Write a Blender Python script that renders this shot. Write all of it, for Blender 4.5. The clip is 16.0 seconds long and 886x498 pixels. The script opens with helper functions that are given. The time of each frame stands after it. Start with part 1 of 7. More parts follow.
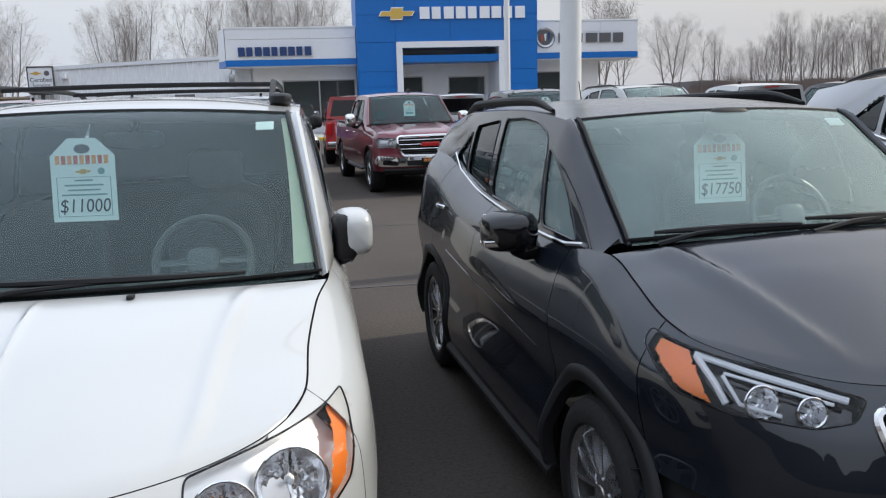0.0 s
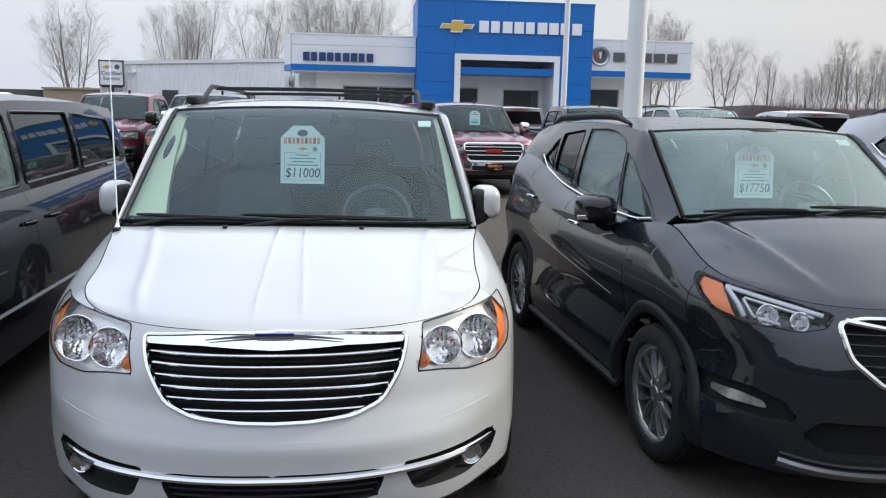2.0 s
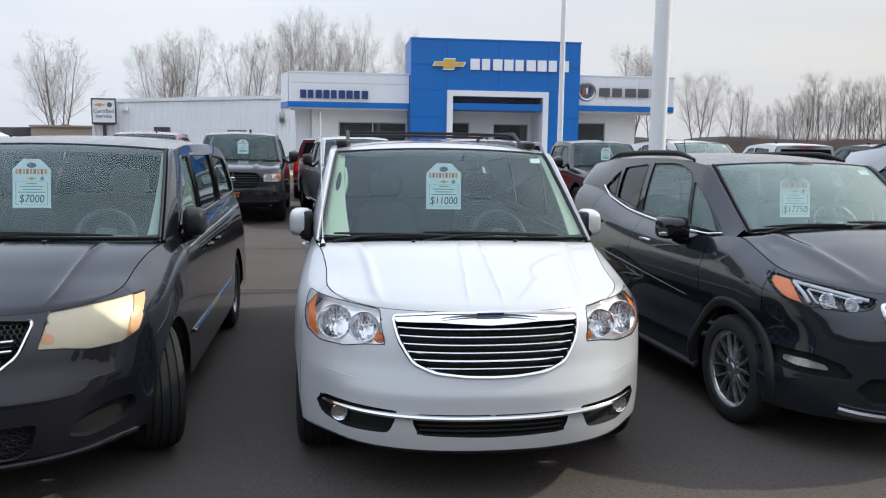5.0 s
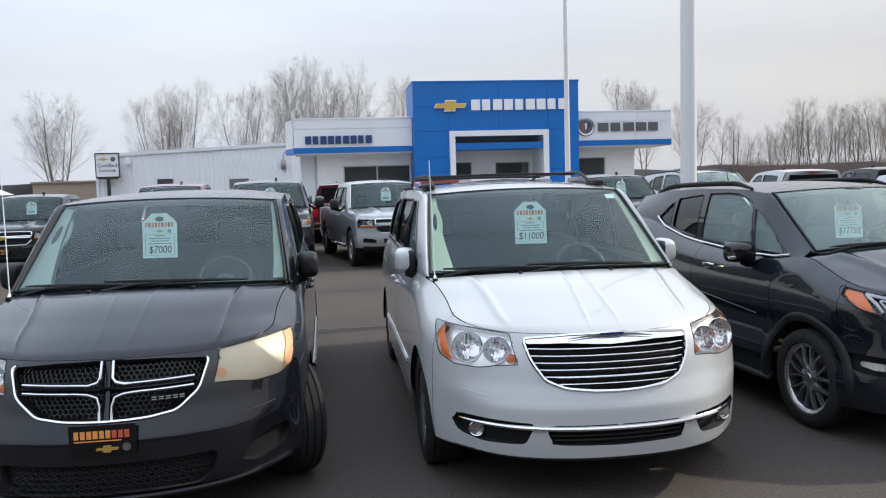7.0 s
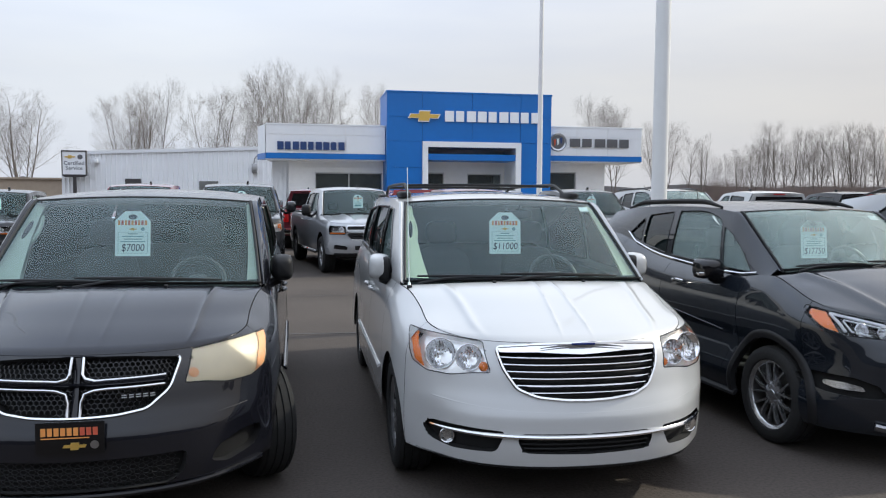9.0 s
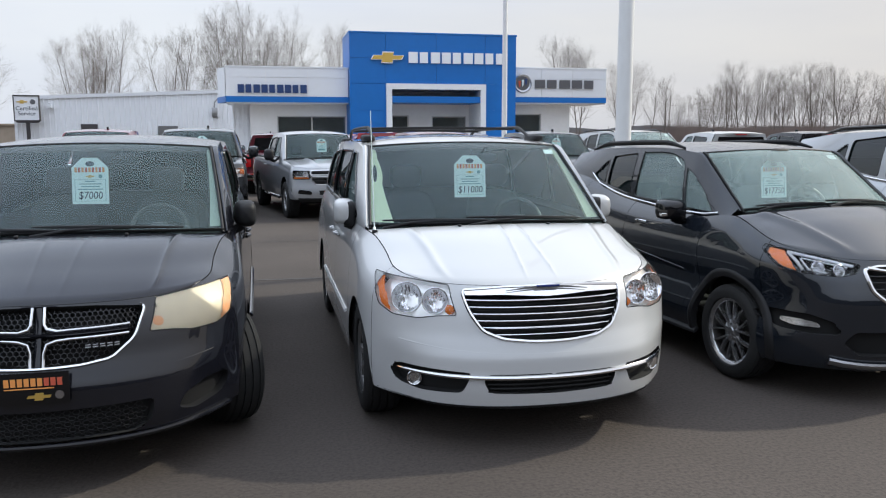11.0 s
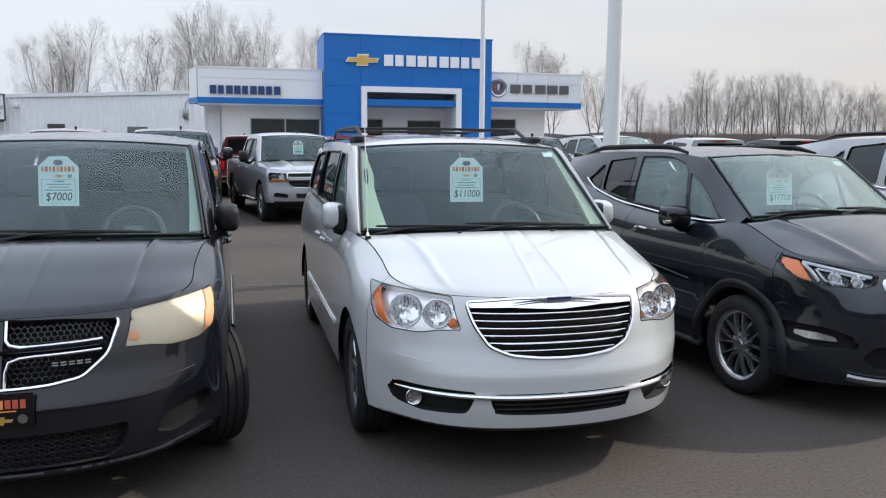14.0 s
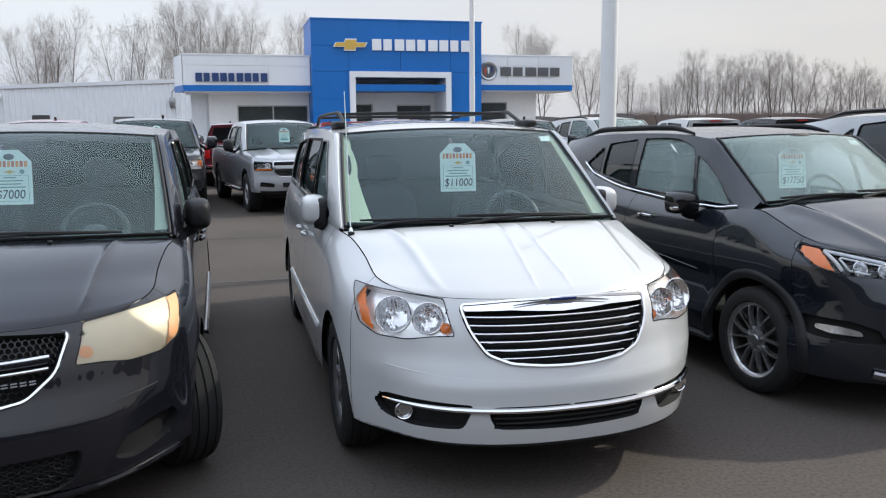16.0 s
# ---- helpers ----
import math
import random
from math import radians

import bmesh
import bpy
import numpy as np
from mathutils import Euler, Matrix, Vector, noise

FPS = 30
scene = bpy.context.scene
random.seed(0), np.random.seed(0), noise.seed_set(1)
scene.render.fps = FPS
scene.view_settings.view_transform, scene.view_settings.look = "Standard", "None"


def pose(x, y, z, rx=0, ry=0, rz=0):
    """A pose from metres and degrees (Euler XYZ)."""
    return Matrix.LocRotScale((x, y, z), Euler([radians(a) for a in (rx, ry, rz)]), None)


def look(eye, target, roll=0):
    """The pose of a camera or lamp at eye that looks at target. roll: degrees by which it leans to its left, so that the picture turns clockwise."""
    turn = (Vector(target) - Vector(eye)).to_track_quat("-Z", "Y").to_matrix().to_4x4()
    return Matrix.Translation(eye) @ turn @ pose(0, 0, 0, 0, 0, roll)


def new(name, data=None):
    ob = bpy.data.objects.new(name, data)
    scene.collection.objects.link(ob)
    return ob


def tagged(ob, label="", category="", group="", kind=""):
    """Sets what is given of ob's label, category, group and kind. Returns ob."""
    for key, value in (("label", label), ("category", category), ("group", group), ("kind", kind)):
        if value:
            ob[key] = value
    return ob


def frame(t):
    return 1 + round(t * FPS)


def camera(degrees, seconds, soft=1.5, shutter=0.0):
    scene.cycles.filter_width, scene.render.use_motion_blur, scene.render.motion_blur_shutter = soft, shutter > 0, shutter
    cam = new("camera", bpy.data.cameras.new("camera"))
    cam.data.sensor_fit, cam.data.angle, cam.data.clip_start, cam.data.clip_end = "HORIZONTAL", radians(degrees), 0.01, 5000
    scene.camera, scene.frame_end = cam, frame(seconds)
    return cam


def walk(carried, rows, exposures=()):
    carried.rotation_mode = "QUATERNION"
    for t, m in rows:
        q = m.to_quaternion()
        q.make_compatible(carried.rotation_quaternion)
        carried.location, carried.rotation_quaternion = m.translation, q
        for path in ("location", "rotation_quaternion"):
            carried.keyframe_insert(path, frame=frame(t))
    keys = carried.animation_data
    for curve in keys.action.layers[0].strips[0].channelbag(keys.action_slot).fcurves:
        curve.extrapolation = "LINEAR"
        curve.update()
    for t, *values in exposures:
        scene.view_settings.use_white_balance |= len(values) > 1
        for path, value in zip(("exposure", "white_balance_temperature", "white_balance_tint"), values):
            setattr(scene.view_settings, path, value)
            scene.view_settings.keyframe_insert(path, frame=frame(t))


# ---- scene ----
cam = camera(57.7, 16.0, 1.15)
PATH = [
    (0, (-0.027, 0.069, 1.706), (0.272, 2.013, 1.342), -1.6),
    (0.5, (-0.148, -0.274, 1.682), (0.112, 1.675, 1.317), 0.8),
    (1, (-0.305, -0.571, 1.689), (-0.082, 1.385, 1.333), 1.3),
    (1.5, (-0.48, -0.861, 1.708), (-0.273, 1.099, 1.367), 1.1),
    (2, (-0.575, -1.151, 1.7), (-0.372, 0.81, 1.361), 1.3),
    (2.5, (-0.773, -1.406, 1.724), (-0.554, 0.556, 1.404), 0.4),
    (3, (-0.94, -1.601, 1.737), (-0.736, 0.366, 1.44), -0.1),
    (3.2, (-0.972, -1.668, 1.727), (-0.775, 0.301, 1.434), 0.1),
    (5.3, (-1.729, -2.244, 1.73), (-1.471, -0.275, 1.491), 0.8),
    (5.5, (-1.826, -2.29, 1.741), (-1.584, -0.317, 1.517), 0.5),
    (6, (-2.074, -2.306, 1.735), (-1.83, -0.331, 1.542), 0.2),
    (6.5, (-2.206, -2.445, 1.734), (-1.949, -0.469, 1.566), -0.5),
    (7, (-2.327, -2.544, 1.749), (-2.061, -0.568, 1.589), -1.6),
    (7.5, (-2.409, -2.536, 1.74), (-2.197, -0.551, 1.619), -5.0),
    (8, (-2.408, -2.524, 1.737), (-2.225, -0.534, 1.649), -3.5),
    (8.5, (-2.388, -2.539, 1.734), (-2.128, -0.558, 1.646), -0.2),
    (9, (-2.374, -2.572, 1.733), (-2.031, -0.606, 1.598), 0.4),
    (9.5, (-2.373, -2.586, 1.736), (-1.986, -0.636, 1.521), 0.4),
    (12, (-2.353, -2.54, 1.734), (-1.92, -0.608, 1.456), -0.0),
    (12.5, (-2.336, -2.529, 1.729), (-1.893, -0.598, 1.458), 0.3),
    (13, (-2.312, -2.512, 1.722), (-1.904, -0.573, 1.455), 0.4),
    (13.5, (-2.342, -2.398, 1.712), (-1.935, -0.457, 1.448), 0.7),
    (14, (-2.452, -2.2, 1.712), (-1.96, -0.279, 1.448), 0.5),
    (14.5, (-2.417, -2.055, 1.709), (-1.885, -0.147, 1.437), -0.1),
    (15, (-2.267, -1.883, 1.712), (-1.755, 0.033, 1.452), 0.4),
    (15.5, (-2.26, -1.821, 1.711), (-1.761, 0.095, 1.433), 0.2),
    (16, (-2.335, -1.791, 1.713), (-1.827, 0.12, 1.412), -0.5),
]
walk(cam, [(t, look(eye, target, roll)) for t, eye, target, roll in PATH], [(0, 0.12, 6330, 4.2), (1.2, 0.19, 6330, 4.2), (3, 0.34, 6330, 4.2), (6, 0.32, 6330, 4.2), (8, 0.24, 6330, 4.2), (12.5, 0.33, 6330, 4.2), (16, 0.33, 6330, 4.2)])

# ---- sky, sun ----
world = bpy.data.worlds.new("sky")
scene.world = world
world.use_nodes = True
wn, wl = world.node_tree.nodes, world.node_tree.links
SUN_EL, SUN_AZ = 36.0, 9.5            # height, and turn from +x towards +y
sky = wn.new("ShaderNodeTexSky")
sky.sky_type, sky.sun_disc = "NISHITA", False
sky.sun_elevation, sky.sun_rotation = radians(SUN_EL), radians(90 - SUN_AZ)
sky.air_density, sky.dust_density, sky.ozone_density = 1.0, 4.0, 1.0
veil = wn.new("ShaderNodeMixRGB")      # thin high cloud over the whole sky
veil.inputs["Fac"].default_value = 0.86
cloud = wn.new("ShaderNodeTexNoise")
cloud.inputs["Scale"].default_value, cloud.inputs["Detail"].default_value = 1.6, 6.0
cmap = wn.new("ShaderNodeMapping")
cmap.inputs["Scale"].default_value = (1.0, 1.0, 5.0)
ctex = wn.new("ShaderNodeTexCoord")
ramp = wn.new("ShaderNodeValToRGB")
ramp.color_ramp.elements[0].position, ramp.color_ramp.elements[1].position = 0.35, 0.7
ramp.color_ramp.elements[0].color = (6.5, 6.65, 7.5, 1)
ramp.color_ramp.elements[1].color = (7.9, 7.8, 8.0, 1)
wl.new(ctex.outputs["Generated"], cmap.inputs["Vector"])
wl.new(cmap.outputs["Vector"], cloud.inputs["Vector"])
wl.new(cloud.outputs["Fac"], ramp.inputs["Fac"])
wl.new(sky.outputs["Color"], veil.inputs["Color1"])
wl.new(ramp.outputs["Color"], veil.inputs["Color2"])
# an overcast sky is brighter overhead than at the horizon
sep = wn.new("ShaderNodeSeparateXYZ")
lift = wn.new("ShaderNodeMapRange")
lift.inputs["From Min"].default_value, lift.inputs["From Max"].default_value = 0.14, 0.75
tone = wn.new("ShaderNodeMixRGB")         # and bluer there, where the cloud is thinner
tone.inputs["Color1"].default_value, tone.inputs["Color2"].default_value = (0.86, 0.865, 0.905, 1), (1.7, 1.82, 2.05, 1)
grade = wn.new("ShaderNodeVectorMath")
grade.operation = "MULTIPLY"
wl.new(ctex.outputs["Generated"], sep.inputs["Vector"])
wl.new(sep.outputs["Z"], lift.inputs["Value"])
wl.new(veil.outputs["Color"], grade.inputs[0])
wl.new(lift.outputs["Result"], tone.inputs["Fac"])
wl.new(tone.outputs["Color"], grade.inputs[1])
warm = wn.new("ShaderNodeMapRange")       # the haze is creamier and dimmer low on the sunny side
warm.inputs["From Min"].default_value, warm.inputs["From Max"].default_value = -0.1, 0.75
cream = wn.new("ShaderNodeMixRGB")
cream.inputs["Color1"].default_value, cream.inputs["Color2"].default_value = (1, 1, 1, 1), (0.86, 0.80, 0.73, 1)
shade = wn.new("ShaderNodeVectorMath")
shade.operation = "MULTIPLY"
wl.new(sep.outputs["X"], warm.inputs["Value"])
wl.new(warm.outputs["Result"], cream.inputs["Fac"])
wl.new(grade.outputs["Vector"], shade.inputs[0])
wl.new(cream.outputs["Color"], shade.inputs[1])
wl.new(shade.outputs["Vector"], wn["Background"].inputs["Color"])
wn["Background"].inputs["Strength"].default_value = 0.113

sun = new("sun", bpy.data.lights.new("sun", "SUN"))
sun.data.energy, sun.data.angle, sun.data.color = 2.9, radians(1.2), (1.0, 0.915, 0.80)
sdir = Vector((math.cos(radians(SUN_AZ)) * math.cos(radians(SUN_EL)), math.sin(radians(SUN_AZ)) * math.cos(radians(SUN_EL)), math.sin(radians(SUN_EL))))
sun.matrix_world = look(sdir * 60, (0, 0, 0))


# ---- materials ----
def material(name, color, rough=0.5, metal=0.0, coat=0.0, grain=0.0, scale=30.0, bump=0.0, big=0.0, bigscale=2.0, spec=0.5, dark=None, coat_rough=0.03, random_shade=0.0):
    """A principled material with grain at a fine and a large scale, in object space."""
    m = bpy.data.materials.new(name)
    m.use_nodes = True
    n, l = m.node_tree.nodes, m.node_tree.links
    b = n["Principled BSDF"]
    b.inputs["Base Color"].default_value = (*color, 1)
    b.inputs["Roughness"].default_value = rough
    b.inputs["Metallic"].default_value = metal
    b.inputs["Coat Weight"].default_value = coat
    b.inputs["Coat Roughness"].default_value = coat_rough
    b.inputs["Specular IOR Level"].default_value = spec
    if grain or big or bump or random_shade:
        tc = n.new("ShaderNodeTexCoord")
        fine = n.new("ShaderNodeTexNoise")
        fine.inputs["Scale"].default_value, fine.inputs["Detail"].default_value = scale, 5.0
        large = n.new("ShaderNodeTexNoise")
        large.inputs["Scale"].default_value, large.inputs["Detail"].default_value = bigscale, 4.0
        l.new(tc.outputs["Object"], fine.inputs["Vector"])
        l.new(tc.outputs["Object"], large.inputs["Vector"])
        low = dark or tuple(c * 0.45 for c in color)
        m1 = n.new("ShaderNodeMixRGB")
        m1.inputs["Color1"].default_value, m1.inputs["Color2"].default_value = (*color, 1), (*low, 1)
        r1 = n.new("ShaderNodeMapRange")
        r1.inputs["From Min"].default_value, r1.inputs["From Max"].default_value = 0.42, 0.72
        r1.inputs["To Max"].default_value = grain
        l.new(fine.outputs["Fac"], r1.inputs["Value"])
        l.new(r1.outputs["Result"], m1.inputs["Fac"])
        m2 = n.new("ShaderNodeMixRGB")
        m2.inputs["Color2"].default_value = (*low, 1)
        r2 = n.new("ShaderNodeMapRange")
        r2.inputs["From Min"].default_value, r2.inputs["From Max"].default_value = 0.4, 0.7
        r2.inputs["To Max"].default_value = big
        l.new(large.outputs["Fac"], r2.inputs["Value"])
        l.new(r2.outputs["Result"], m2.inputs["Fac"])
        l.new(m1.outputs["Color"], m2.inputs["Color1"])
        out = m2.outputs["Color"]
        if random_shade:
            oi = n.new("ShaderNodeObjectInfo")
            m3 = n.new("ShaderNodeMixRGB")
            m3.inputs["Color2"].default_value = (*low, 1)
            r3 = n.new("ShaderNodeMath")
            r3.operation = "MULTIPLY"
            r3.inputs[1].default_value = random_shade
            l.new(oi.outputs["Random"], r3.inputs[0])
            l.new(r3.outputs["Value"], m3.inputs["Fac"])
            l.new(out, m3.inputs["Color1"])
            out = m3.outputs["Color"]
        l.new(out, b.inputs["Base Color"])
        if bump:
            bp = n.new("ShaderNodeBump")
            bp.inputs["Strength"].default_value, bp.inputs["Distance"].default_value = bump, 0.01
            l.new(fine.outputs["Fac"], bp.inputs["Height"])
            l.new(bp.outputs["Normal"], b.inputs["Normal"])
    return m


def paint(name, color, metal=0.0, rough=0.34, dust=0.1, haze=0.0, ior=1.5):
    """Car paint: base coat under a clear coat, with a thin uneven film of road dust."""
    dark = max(color) < 0.05
    m = material(name, color, rough=0.25 if dark else rough, metal=metal, coat=0.85 if dark else 1.0, coat_rough=0.025, spec=0.12 if dark else 0.5)
    n, l = m.node_tree.nodes, m.node_tree.links
    b = n["Principled BSDF"]
    b.inputs["Coat IOR"].default_value = ior
    tc = n.new("ShaderNodeTexCoord")
    noise_a = n.new("ShaderNodeTexNoise")
    noise_a.inputs["Scale"].default_value, noise_a.inputs["Detail"].default_value = 3.0, 6.0
    l.new(tc.outputs["Object"], noise_a.inputs["Vector"])
    mr = n.new("ShaderNodeMapRange")
    mr.inputs["From Min"].default_value, mr.inputs["From Max"].default_value = 0.4, 0.75
    mr.inputs["To Max"].default_value = dust
    l.new(noise_a.outputs["Fac"], mr.inputs["Value"])
    mx = n.new("ShaderNodeMixRGB")
    mx.inputs["Color1"].default_value, mx.inputs["Color2"].default_value = (*color, 1), (0.15, 0.145, 0.14, 1)
    l.new(mr.outputs["Result"], mx.inputs["Fac"])
    l.new(mx.outputs["Color"], b.inputs["Base Color"])
    rr = n.new("ShaderNodeMapRange")
    rr.inputs["From Min"].default_value, rr.inputs["From Max"].default_value = 0.3, 0.8
    rr.inputs["To Min"].default_value, rr.inputs["To Max"].default_value = 0.02 + haze, 0.02 + haze * 1.6 + dust * 0.5
    l.new(noise_a.outputs["Fac"], rr.inputs["Value"])
    l.new(rr.outputs["Result"], b.inputs["Coat Roughness"])
    return m


def glazing(name, tint, ior=1.5, film=0.0, dust=(0.22, 0.42, 0.43)):
    """A single sheet of glass: clear or tinted, mirror gloss by Fresnel."""
    m = bpy.data.materials.new(name)
    m.use_nodes = True
    n, l = m.node_tree.nodes, m.node_tree.links
    n.remove(n["Principled BSDF"])
    tr, gl, mx, fr = n.new("ShaderNodeBsdfTransparent"), n.new("ShaderNodeBsdfGlossy"), n.new("ShaderNodeMixShader"), n.new("ShaderNodeFresnel")
    tr.inputs["Color"].default_value = (*tint, 1)
    gl.inputs["Roughness"].default_value = 0.01
    fr.inputs["IOR"].default_value = ior
    l.new(fr.outputs["Fac"], mx.inputs["Fac"])
    l.new(tr.outputs["BSDF"], mx.inputs[1])
    l.new(gl.outputs["BSDF"], mx.inputs[2])
    out = mx.outputs["Shader"]
    if film:                          # a pale film on the pane: dust, with mirrored sky painted in
        df, m2 = n.new("ShaderNodeBsdfDiffuse"), n.new("ShaderNodeMixShader")
        df.inputs["Color"].default_value = (*dust, 1)
        tc, nz, mr = n.new("ShaderNodeTexCoord"), n.new("ShaderNodeTexNoise"), n.new("ShaderNodeMapRange")
        nz.inputs["Scale"].default_value, nz.inputs["Detail"].default_value = 2.5, 5.0
        mr.inputs["To Min"].default_value, mr.inputs["To Max"].default_value = film * 0.6, film * 1.4
        l.new(tc.outputs["Object"], nz.inputs["Vector"])
        l.new(nz.outputs["Fac"], mr.inputs["Value"])
        l.new(mr.outputs["Result"], m2.inputs["Fac"])
        l.new(out, m2.inputs[1])
        l.new(df.outputs["BSDF"], m2.inputs[2])
        out = m2.outputs["Shader"]
    l.new(out, n["Material Output"].inputs["Surface"])
    return m


